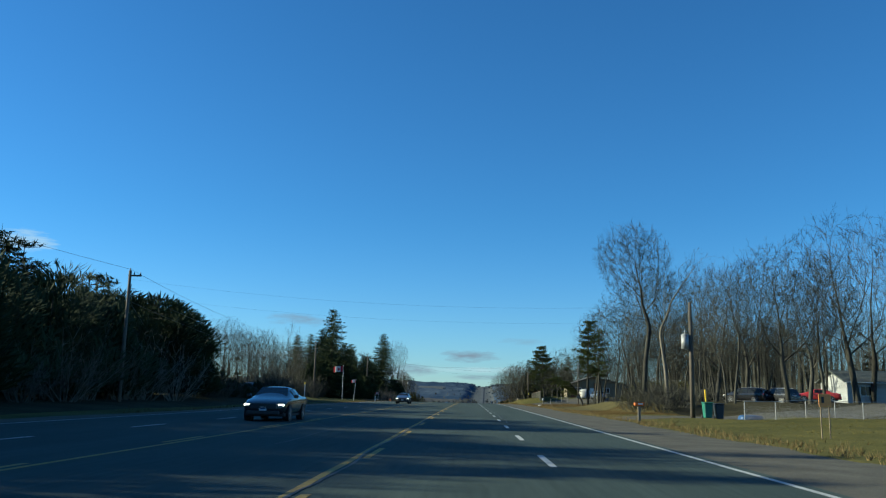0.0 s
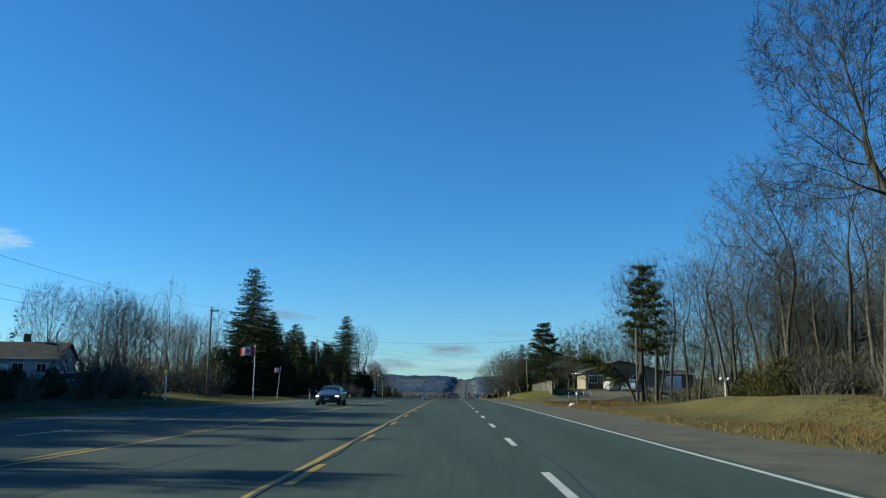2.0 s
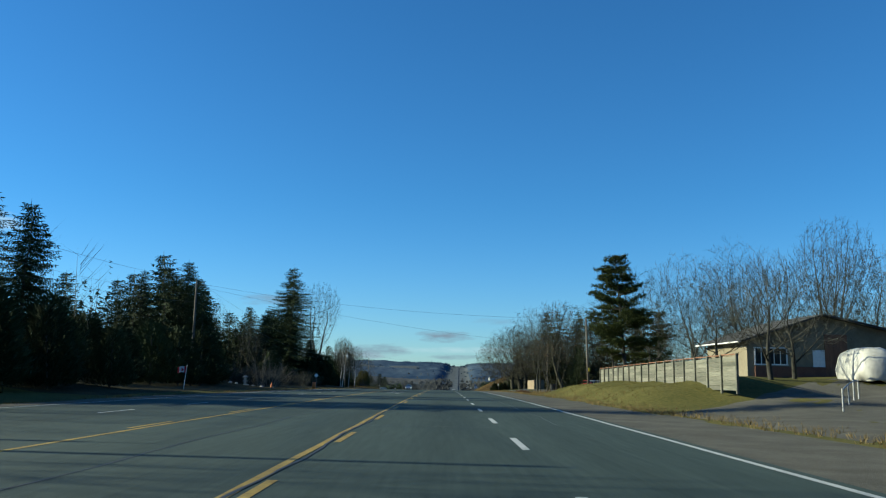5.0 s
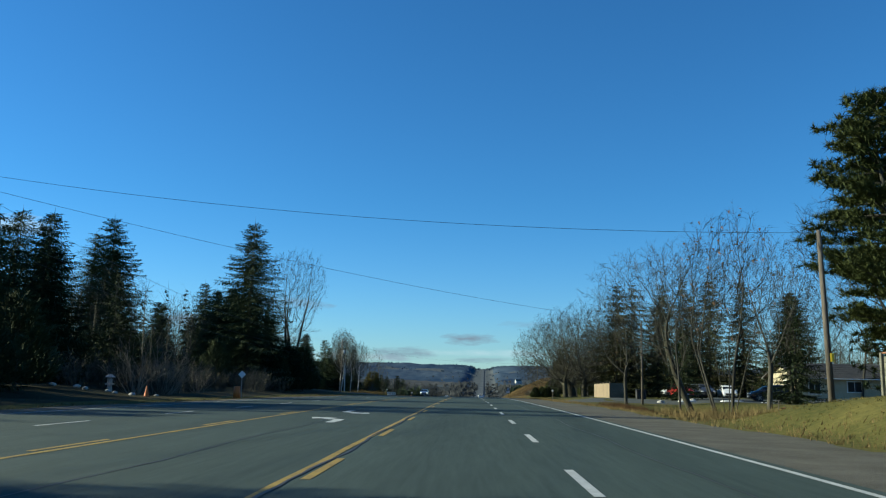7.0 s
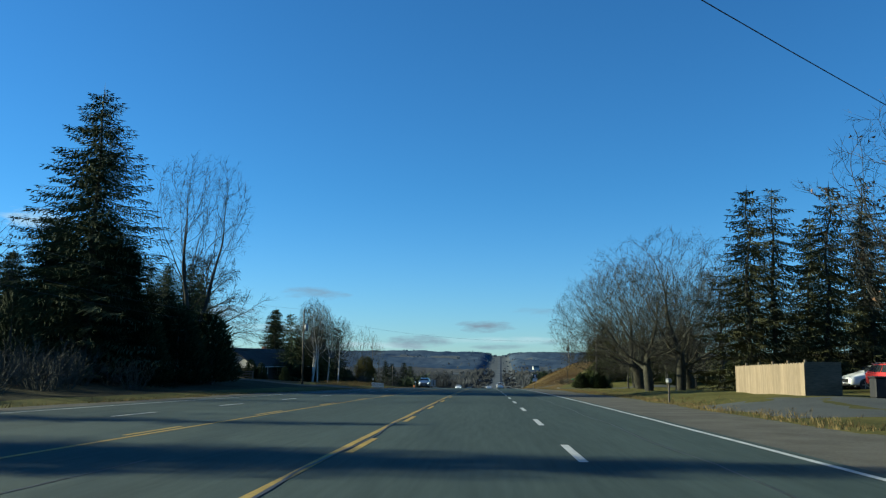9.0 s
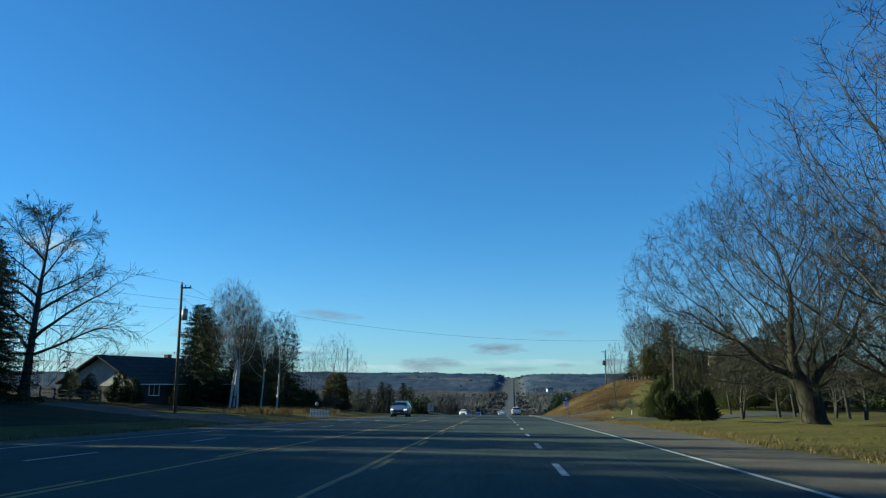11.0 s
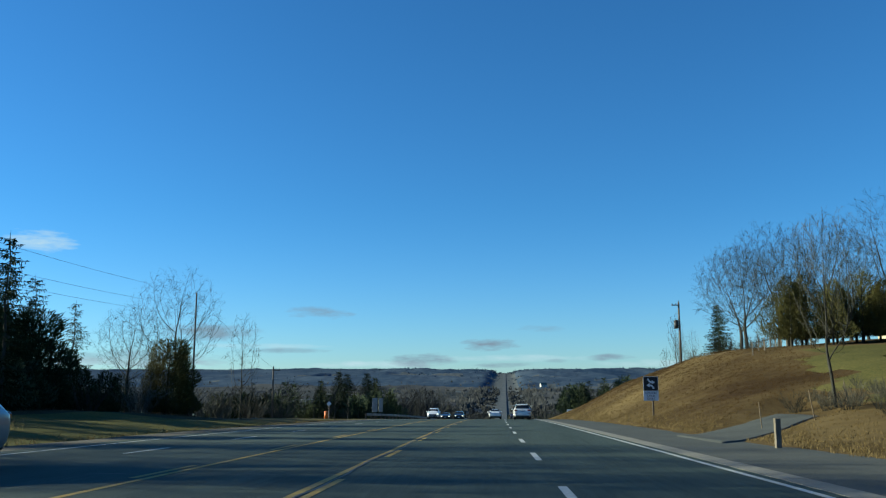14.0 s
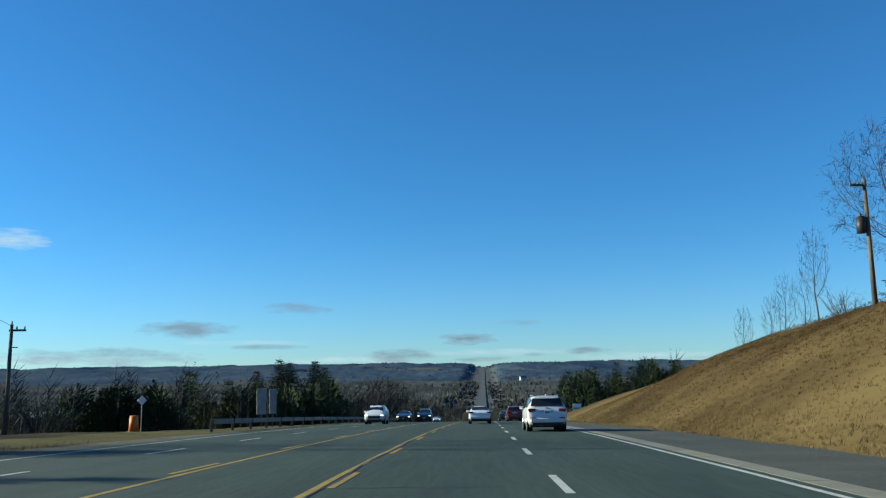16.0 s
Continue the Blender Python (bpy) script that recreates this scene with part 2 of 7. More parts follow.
_z -= np.interp(0.0, _y, _z)


def road_z(y):
    return float(np.interp(y, _y, _z))


def step(a, b, v):
    u = min(1.0, max(0.0, (v - a) / (b - a)))
    return u * u * (3 - 2 * u)


def shift(y):
    """How far the left half of the road has moved in where the turn lane narrows."""
    return 1.6 * step(215, 345, y)


def bend(y):
    """How far the road has swung to the right on its way down into the valley."""
    u = max(0.0, y - 393)
    return 0.018 * u * u / 120 if u < 60 else 0.018 * (u - 30)


def left_edge(y):
    return bend(y) - 17.2 + 2.9 * step(225, 355, y) + 0.25 * math.sin(y * 0.17) + 0.15 * math.sin(y * 0.67)


def right_edge(y):
    return bend(y) + 8.5 + 0.25 * math.sin(y * 0.14) + 0.18 * math.sin(y * 0.57) + 0.6 * step(362, 372, y)


def bank(x):
    return float(np.interp(x, (8.9, 17.6, 23, 30, 50, 110), (0, 4.6, 6.7, 7.2, 8.2, 9.5)))


def side_z(x, y):
    """Height of the ground beside the road over the road's own height."""
    h = 0.0
    le, re = left_edge(y), right_edge(y)
    if x < le:
        d = le - x
        h = -0.12 * step(0, 1.5, d) + (0.06 * max(0, d - 1.5) if d < 45 else 0.06 * 43.5 + 0.02 * (d - 45))
        h *= 1 - step(415, 455, y)
        h -= step(452, 490, y) * min(4.0, 0.3 * max(0.0, d - 3.0))
    elif x > re:
        d = x - re
        h = 0.015 * min(d, 30)
        h += 0.9 * step(66, 78, y) * (1 - step(100, 118, y)) * step(4.5, 8, d)
        ditch = step(116, 122, y) * (1 - step(137, 142, y))
        h -= 0.75 * ditch * step(0.8, 2.8, d) * (1 - step(7, 11, d))
        h += 0.95 * step(166, 174, y) * (1 - step(202, 213, y)) * step(0.3, 3.4, d)
        h += 0.6 * step(150, 165, y) * step(2, 10, d) * (1 - step(203, 214, y))
        h -= 1.2 * step(211, 224, y) * (1 - step(240, 256, y)) * step(0.8, 5.0, d) * (1 - step(11, 17, d))
        h += 0.25 * step(258, 268, y) * (1 - step(288, 306, y)) * step(1, 4, d)
        rise = step(360, 450, y) * (1 - 0.28 * step(470, 500, y)) * (1 - 0.45 * step(500, 565, y)) * (1 - 0.6 * step(570, 700, y))
        u = (x - 7.6) / 7.2
        mid = 387.5 + 9.2 * u
        cut = step(0, 0.25, u) * (1 - step(1.0, 1.5, u)) * (1 - step(3.0, 5.0, abs(y - mid)))
        h += rise * bank(x - bend(y)) * (1 - 0.4 * cut)
    if x < le or x > re:
        d = max(le - x, x - re)
        f = min(1.0, d / 6)
        h += f * (0.10 * math.sin(x * 0.55 + 1.3 * math.sin(y * 0.13)) + 0.10 * noise.noise((x * 0.22, y * 0.22, 0)) + 0.05 * noise.noise((x * 0.9, y * 0.9, 3)))
        if d > 70:
            h += min(1.0, (d - 70) / 200) * 5 * noise.noise((x * 0.006, y * 0.006, 7))
    return h


def gz(x, y):
    return road_z(y) + side_z(x, y)


def lawn_slope(x, y):
    """Where the mown lawn climbs beside the rough bank."""
    return y < 424 and x > 11.8 + (y - 372) * 0.25 + 1.6 * noise.noise((x * 0.25, y * 0.25, 1))


def on_drive(x, y):
    """Whether a spot lies on the narrow drive up the bank."""
    u = (x - 7.6) / 7.2
    return 0 < u < 1 and 384 + 11 * u - .3 < y < 391 + 7.5 * u + .3


def build_ground():
    xs = [-2600, -1800, -1200, -800, -550, -380, -260, -180, -130, -95, -75] + list(np.arange(-62, -17, 2.2)) + [-17.2, -16.6, -16, -15.4, -14.6, -14, -13.4, -10, 0, 5, 8, 8.5, 8.9, 9.4, 9.9] \
        + list(np.arange(10.5, 22, 0.9)) + list(np.arange(22, 60, 2.6)) + [64, 75, 95, 130, 180, 260, 380, 550, 800, 1200, 1800, 2600]
    ys = list(np.arange(-190, -40, 12)) + list(np.arange(-40, 520, 1.6)) + list(np.arange(520, 840, 8)) + list(np.arange(840, 1321, 24))
    verts, faces, mats = [], [], []
    for y in ys:
        le, re, rz = left_edge(y), right_edge(y), road_z(y)
        for x in [v + bend(y) for v in xs]:
            z = rz - 0.09 if le + 0.05 < x < re - 0.05 else rz + side_z(x, y)
            verts.append((x, y, z))
    n = len(xs)
    for j in range(len(ys) - 1):
        for i in range(n - 1):
            a = j * n + i
            faces.append((a, a + 1, a + n + 1, a + n))
            x, y = (xs[i] + xs[i + 1]) / 2, (ys[j] + ys[j + 1]) / 2
            xw, yw = x + 5 * noise.noise((x * 0.06, y * 0.06, 9)), y + 6 * noise.noise((x * 0.06, y * 0.06, 4))
            m = 0
            if x > 8:
                m = 1
                if 60 < yw < 160 and xw > 17 or xw > 46 and yw < 330 or xw > 80:
                    m = 3
                if 68 < y < 118 and x < 17:
                    m = 0
                if 112 <= y <= 142 and x < 18:
                    m = 2
                if y >= 362:
                    m = 1 if lawn_slope(x, y) else 2
            if x < -14:
                m = 3
                if -30 < x and (112 < y < 176 or 345 < y < 420):
                    m = 1
                if -21 < x:
                    m = 1 if y < 420 else 0
            if y > 540 and abs(x) > 6:
                m = 4
            mats.append(m)
    ob = mesh_object("ground", verts, faces, EARTH, smooth=True)
    for m in (LAWN, HILL, LEAFLITTER, VALLEY):
        ob.data.materials.append(m)
    ob.data.polygons.foreach_set("material_index", mats)
    tagged(ob, "winter turf and dry grass beside the highway", "ground", kind="structure")


def ribbon(name, xa, xb, y0, y1, dy, lift, material, label="", category="", kind="structure", parent=None, cols=1):
    """A strip along the road between two edges given as functions of y."""
    ys = np.linspace(y0, y1, max(2, int(round((y1 - y0) / dy)) + 1))
    verts, faces = [], []
    for y in ys:
        a, b, z = xa(y) + bend(y), xb(y) + bend(y), road_z(y) + lift
        verts += [(a + (b - a) * k / cols, y, z) for k in range(cols + 1)]
    n = cols + 1
    for j in range(len(ys) - 1):
        faces += [(j * n + k, j * n + k + 1, (j + 1) * n + k + 1, (j + 1) * n + k) for k in range(cols)]
    ob = mesh_object(name, verts, faces, material, parent)
    return tagged(ob, label, category, kind=kind) if label else ob


def build_road():
    le = lambda y: -15.75 + 3.0 * step(225, 355, y)
    ribbon("road", le, lambda y: 5.05, -190, 1100, 4, 0.0, ASPHALT, "grey five-lane asphalt highway with worn surface", "road")
    ribbon("road", lambda y: -9.5, lambda y: 2.5, 1100, 4190, 10, 0.5, HAZY_ROAD, "distant pale road climbing the wooded ridge", "road")
    ribbon("shoulder_left", lambda y: left_edge(y) - bend(y) - 0.2, lambda y: le(y), -190, 520, 1.6, -0.012, LEFT_SHOULDER, "dusty gravel shoulder", "shoulder")
    ribbon("shoulder_right", lambda y: 5.05, lambda y: right_edge(y) - bend(y) + 0.2, -190, 362, 1.6, -0.012, SHOULDER, "pale gravel shoulder with grassy edge", "shoulder")
    ribbon("pavement", lambda y: 5.56, lambda y: right_edge(y) - bend(y) + 0.2, 362, 570, 2, -0.008, PATH_ASPHALT, "old grey asphalt walkway below the bank", "pavement")
    # concrete gutter, slab by slab
    kerb = tagged(new("kerb"), "pale concrete gutter strip along the road edge", "kerb", kind="structure")
    y = 362.0
    while y < 520:
        bm = bmesh.new()
        for f in (0, 1):
            for x, dz in ((5.06, 0.004), (5.54, 0.012)):
                yy = y + (0.01 if f == 0 else 2.97)
                x += bend(yy)
                bm.verts.new((x, yy, road_z(yy) + dz))
                bm.verts.new((x, yy, road_z(yy) - 0.15))
        v = list(bm.verts)
        for q in ((0, 2, 6, 4), (0, 1, 3, 2), (4, 5, 7, 6), (0, 4, 5, 1), (2, 3, 7, 6)):
            bm.faces.new([v[i] for i in q])
        part("slab", bm, GUTTER, kerb)
        y += 3.0
    # painted lines
    marks = tagged(new("road_marking"), "worn yellow and white painted lane lines", "road marking", kind="structure")

    def line(name, x, w, y0, y1, material, dy=3.0):
        ribbon(name, lambda y: x(y) - w / 2, lambda y: x(y) + w / 2, y0, y1, dy, 0.005, material, parent=marks)

    line("yellow_line", lambda y: -2.46 + 0.012 * math.sin(y * 0.9), 0.13, -20, 640, YELLOW)
    line("yellow_line", lambda y: -7.15 + shift(y), 0.13, -20, 640, YELLOW)
    line("edge_line", lambda y: 4.77 + 0.01 * math.sin(y * 0.7), 0.13, -20, 640, WHITE_PAINT)
    line("edge_line", lambda y: -15.3 + 2.15 * shift(y), 0.12, -20, 640, WHITE_PAINT)
    for k in range(-2, 72):
        y0 = DASH0 + 9.0 * k
        line("white_dash", lambda y: 1.32, 0.14, y0, y0 + 3.0, WHITE_PAINT, 1.5)
        line("white_dash", lambda y: -11.05 + 1.22 * shift(y), 0.13, y0 + 2, y0 + 5, WHITE_PAINT, 1.5)
        line("yellow_dash", lambda y: -2.24, 0.13, y0 + 1.0, y0 + 4.0, YELLOW, 1.5)
        line("yellow_dash", lambda y: -7.42 + shift(y), 0.13, y0 + 4.0, y0 + 7.0, YELLOW, 1.5)
    # sealed cracks
    rnd = random.Random(5)
    cracks = tagged(new("road_crack"), "dark sealed cracks in the asphalt", "crack", kind="structure")
    for x0, y0, y1, w in ((-2.38, -10, 520, 0.05), (1.62, 40, 110, 0.035), (-4.9, 20, 240, 0.03), (3.1, 150, 300, 0.03)):
        ph = rnd.random() * 9
        fx = lambda y, x0=x0, ph=ph: x0 + 0.06 * math.sin(y * 0.6 + ph) + 0.05 * noise.noise((y * 1.7, ph, 0))
        ribbon("seam", lambda y: fx(y) - w / 2, lambda y: fx(y) + w / 2 * (1 + 0.5 * math.sin(y * 2.1)), y0, y1, 0.7, 0.0045 if x0 > -2 or x0 < -3 else 0.008, SEALANT, parent=cracks)
    for k in range(34):
        yc, xa = rnd.uniform(5, 500), rnd.choice((-7.0, -2.2, 1.4, -2.2))
        xa += bend(yc)
        xb = xa + rnd.uniform(2.5, 4)
        n = 14
        verts, faces = [], []
        for i in range(n + 1):
            x = xa + (xb - xa) * i / n
            y = yc + 0.25 * noise.noise((x * 1.3, k, 0)) + 0.5 * (x - xa) * 0.1
            verts += [(x, y - 0.015, road_z(y) + 0.0035), (x, y + 0.02, road_z(y) + 0.0035)]
            if i:
                faces.append((2 * i - 2, 2 * i, 2 * i + 1, 2 * i - 1))
        mesh_object("crack", verts, faces, SEALANT, cracks)


def arrow(place, flip, label):
    """A turn arrow painted on the centre lane."""
    x0, y0 = place
    pts = [(-0.15, 0), (0.15, 0), (0.15, 2.2), (-0.55, 3.3), (-0.35, 3.75), (-1.25, 3.8), (-1.0, 2.5), (-0.78, 2.9), (-0.15, 1.9)]
    if flip:
        pts = [(-a, -b) for a, b in pts]
    bm = bmesh.new()
    bm.faces.new([bm.verts.new((x0 + a, y0 + b, road_z(y0 + b) + 0.006)) for a, b in pts])
    ob = part("turn_arrow", bm, WHITE_PAINT)
    tagged(ob, label, "road marking", kind="structure")


def patch(name, corners, material, label, category, n=14, lift=0.03):
    """A drive laid on the ground between four corners."""
    a, b, c, d = [Vector((*p, 0)) for p in corners]
    verts, faces = [], []
    for i in range(n + 1):
        for j in range(n + 1):
            u, v = i / n, j / n
            p = a.lerp(b, u).lerp(d.lerp(c, u), v)
            rim = i in (0, n) or j in (0, n)
            verts.append((p.x, p.y, gz(p.x, p.y) + (-0.12 if rim else lift)))
    for i in range(n):
        for j in range(n):
            q = i * (n + 1) + j
            faces.append((q, q + n + 1, q + n + 2, q + 1))
    ob = mesh_object(name, verts, faces, material, smooth=True)
    return tagged(ob, label, category, kind="structure")


def woodland(x, y):
    """How far the far ground is wooded: 1 in the woods, 0 on open fields and the road."""
    open_field = noise.noise((x * 0.0016 + 4, y * 0.0042, 2)) + 0.3 * noise.noise((x * 0.006, y * 0.012, 6))
    wood = step(-0.34, -0.24, open_field) if y < 3650 else step(-0.72, -0.6, open_field)
    return wood * step(26, 70, abs(x + 3.5 - bend(y)))


def far_ground(x, y):
    """Height of the open ground across the valley."""
    side = step(16, 130, abs(x + 3.5 - bend(y)))
    z = road_z(y) - 0.5 + min(1.0, max(0.0, abs(x) - 78) / 200) * 5 * noise.noise((x * 0.006, y * 0.006, 7))
    z += side * step(2500, 4100, y) * (11 + 9 * noise.noise((x * 0.0016, y * 0.0016, 5)))
    z += side * step(1500, 2400, y) * 5 * noise.noise((x * 0.0042, y * 0.0042, 8))
    return z


def build_hills():
    """Fields and the crowns of woods, rising to the ridge on the far side of the valley."""
    xs = np.concatenate([np.linspace(-2700, -620, 170), np.linspace(-610, -45, 84), np.linspace(-40, 40, 24), np.linspace(45, 610, 84), np.linspace(620, 2700, 170)])
    ys = np.concatenate([np.linspace(1296, 3000, 74), np.linspace(3030, 4330, 48)])
    verts, faces, mats = [], [], []
    for y in ys:
        for x in xs + bend(y):
            wood = woodland(x, y)
            rough = 9 + 2.2 * noise.noise((x * 0.05, y * 0.03, 2)) + 3.5 * noise.noise((x * 0.013, y * 0.013, 9)) + 4.5 * step(3700, 4000, y) * noise.noise((x * 0.02, 1.5, 3))
            verts.append((x, y, far_ground(x, y) + wood * rough - (6 if y < 1300 else 0)))
    n = len(xs)
    for j in range(len(ys) - 1):
        for i in range(n - 1):
            faces.append((j * n + i, j * n + i + 1, (j + 1) * n + i + 1, (j + 1) * n + i))
            # woods past about 2650 m take the bluer colour that carries the haze
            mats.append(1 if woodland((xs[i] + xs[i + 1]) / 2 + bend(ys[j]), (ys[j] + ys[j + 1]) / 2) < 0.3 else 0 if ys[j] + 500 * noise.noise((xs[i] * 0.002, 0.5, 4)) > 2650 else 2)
    ob = mesh_object("backdrop", verts, faces, HAZY_RIDGE, smooth=True)
    ob.data.materials.append(HAZY_FIELD)
    ob.data.materials.append(HAZY_WOODS)
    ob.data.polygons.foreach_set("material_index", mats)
    tagged(ob, "distant wooded ridge coloured blue-grey with haze, pale fields beyond the valley", "hills", kind="structure")


# far asphalt made paler and bluer, distance haze put into its colour
HAZY_ROAD = mat("hazy_asphalt", (0.07, 0.085, 0.1), (0.115, 0.125, 0.135), 0.02, 1.0, fine=7, spec=0.0)
# fields greyed and blued: haze painted into the colour
HAZY_FIELD = mat("hazy_fields", (0.066, 0.08, 0.092), (0.105, 0.114, 0.12), 0.006, 1.0, fine=9, spec=0.0)
# ridge woods: the blue is distance haze put into the base colour
HAZY_RIDGE = mat("hazy_ridge_woods", (0.026, 0.048, 0.086), (0.07, 0.094, 0.128), 0.0035, 1.0, fine=9, coarse=0.6, stretch=(1, 0.6, 1), spec=0.0)
# nearer woods across the valley, a thinner haze put into the brown-grey
HAZY_WOODS = mat("hazy_valley_woods", (0.036, 0.043, 0.05), (0.088, 0.09, 0.092), 0.0045, 1.0, fine=9, coarse=0.55, stretch=(1, 0.6, 1), spec=0.0)
# trees on the ridge, with the same haze blue mixed into their colour
HAZY_RIDGE_TREES = mat("hazy_ridge_trees", (0.024, 0.044, 0.078), (0.055, 0.076, 0.105), 0.004, 1.0, fine=8, coarse=0.6, spec=0.0)
# valley trees carry that thinner haze in their colour too
HAZY_TREES = mat("hazy_valley_trees", (0.03, 0.036, 0.042), (0.078, 0.078, 0.078), 0.006, 1.0, fine=8, coarse=0.55, spec=0.0)
DASH0 = -2.51
build_ground()
build_road()
build_hills()
arrow((-4.5, 202.6), False, "white left-turn arrow painted in the centre lane")
arrow((-5.45, 214.6), True, "white opposing turn arrow painted in the centre lane")
patch("driveway", ((7.4, 142), (7.4, 160), (42, 196), (42, 178)), SHOULDER, "gravel drive running up to the house", "driveway")
patch("driveway", ((7.4, 50), (7.4, 57), (42, 82), (42, 74)), SHOULDER, "gravel drive leading into the wooded lot", "driveway")
patch("driveway", ((7.4, 254), (7.4, 266), (46, 276), (46, 252)), PATH_ASPHALT, "grey asphalt drive and parking area", "driveway")
patch("driveway", ((7.4, 348), (7.4, 359), (34, 378), (34, 370)), PATH_ASPHALT, "grey asphalt side drive below the hill", "driveway")
patch("driveway", ((7.6, 384), (7.6, 391), (14.4, 398.5), (15.2, 395)), PATH_ASPHALT, "narrow asphalt drive climbing the dry bank", "driveway", n=30, lift=0.04)
patch("driveway", ((-15.2, 330), (-15.2, 341), (-42, 350), (-42, 343)), LEFT_SHOULDER, "gravel drive to the low house", "driveway")

# ---------------------------------------------------------------- plants


class Wood:
    """Gathers tapered limbs and thin leaves into plain vertex and face lists."""

    def __init__(self):
        self.v, self.f = [], []

    def limb(self, pts, radii, sides):
        base = len(self.v)
        for i, p in enumerate(pts):
            a = pts[max(0, i - 1)]
            b = pts[min(len(pts) - 1, i + 1)]
            d = (b - a).normalized()
            u = d.orthogonal().normalized()
            w = d.cross(u)
            for k in range(sides):
                t = 2 * math.pi * k / sides
                q = p + (u * math.cos(t) + w * math.sin(t)) * radii[i]
                self.v.append((q.x, q.y, q.z))
        for i in range(len(pts) - 1):
            for k in range(sides):
                k2 = (k + 1) % sides
                self.f.append((base + i * sides + k, base + i * sides + k2, base + (i + 1) * sides + k2, base + (i + 1) * sides + k))

    def strip(self, pts, radii):
        """A thin twig as a narrow bent ribbon."""
        base = len(self.v)
        for i, p in enumerate(pts):
            d = pts[min(len(pts) - 1, i + 1)] - pts[max(0, i - 1)]
            s = d.cross(Vector((0.3, 0.5, 0.8)))
            s = s.normalized() * radii[i] if s.length > 1e-6 else Vector((radii[i], 0, 0))
            for q in (p + s, p - s):
                self.v.append((q.x, q.y, q.z))
        for i in range(len(pts) - 1):
            k = base + 2 * i
            self.f.append((k, k + 1, k + 3, k + 2))

    def blade(self, a, b, w):
        """A thin pointed leaf or twig from a to b."""
        s = (b - a).cross(Vector((0.3, 0.5, 0.8)))
        if s.length < 1e-6:
            s = Vector((1, 0, 0))
        s = s.normalized() * w
        n = len(self.v)
        for q in (a + s, a - s, b):
            self.v.append((q.x, q.y, q.z))
        self.f.append((n, n + 1, n + 2))

    def spray(self, a, b, w):
        """A spray of needles, widest past its middle."""
        s = (b - a).cross(Vector((0.3, 0.5, 0.8)))
        if s.length < 1e-6:
            s = Vector((1, 0, 0))
        s = s.normalized() * (w * 0.46)
        n = len(self.v)
        m = a.lerp(b, 0.6)
        for q in (a, m + s, b - s * 0.7):
            self.v.append((q.x, q.y, q.z))
        self.f.append((n, n + 1, n + 2))

    def mesh(self, name, material, smooth=False):
        me = bpy.data.meshes.new(name)
        me.from_pydata(self.v, [], self.f)
        me.materials.append(material)
        if smooth:
            me.polygons.foreach_set("use_smooth", [True] * len(me.polygons))
        me.update()
        return me


def bent(rnd, d, amount):
    return (d + Vector((rnd.gauss(0, amount), rnd.gauss(0, amount), rnd.gauss(0, amount)))).normalized()


def path_of(rnd, p, d, length, n, wander, lift):
    pts = [p.copy()]
    for _ in range(n):
        d = bent(rnd, d, wander)
        d = (d + Vector((0, 0, lift))).normalized()
        p = p + d * (length / n)
        pts.append(p.copy())
    return pts


def at(pts, u):
    i = min(len(pts) - 2, int(u * (len(pts) - 1)))
    return pts[i].lerp(pts[i + 1], u * (len(pts) - 1) - i), (pts[i + 1] - pts[i]).normalized()


def turned(rnd, d, low, high, around=None):
    """A direction that leaves d at an angle between low and high degrees."""
    u = d.orthogonal().normalized()
    a = rnd.random() * 6.283 if around is None else around
    side = u * math.cos(a) + d.cross(u) * math.sin(a)
    t = math.radians(rnd.uniform(low, high))
    return (d * math.cos(t) + side * math.sin(t)).normalized()


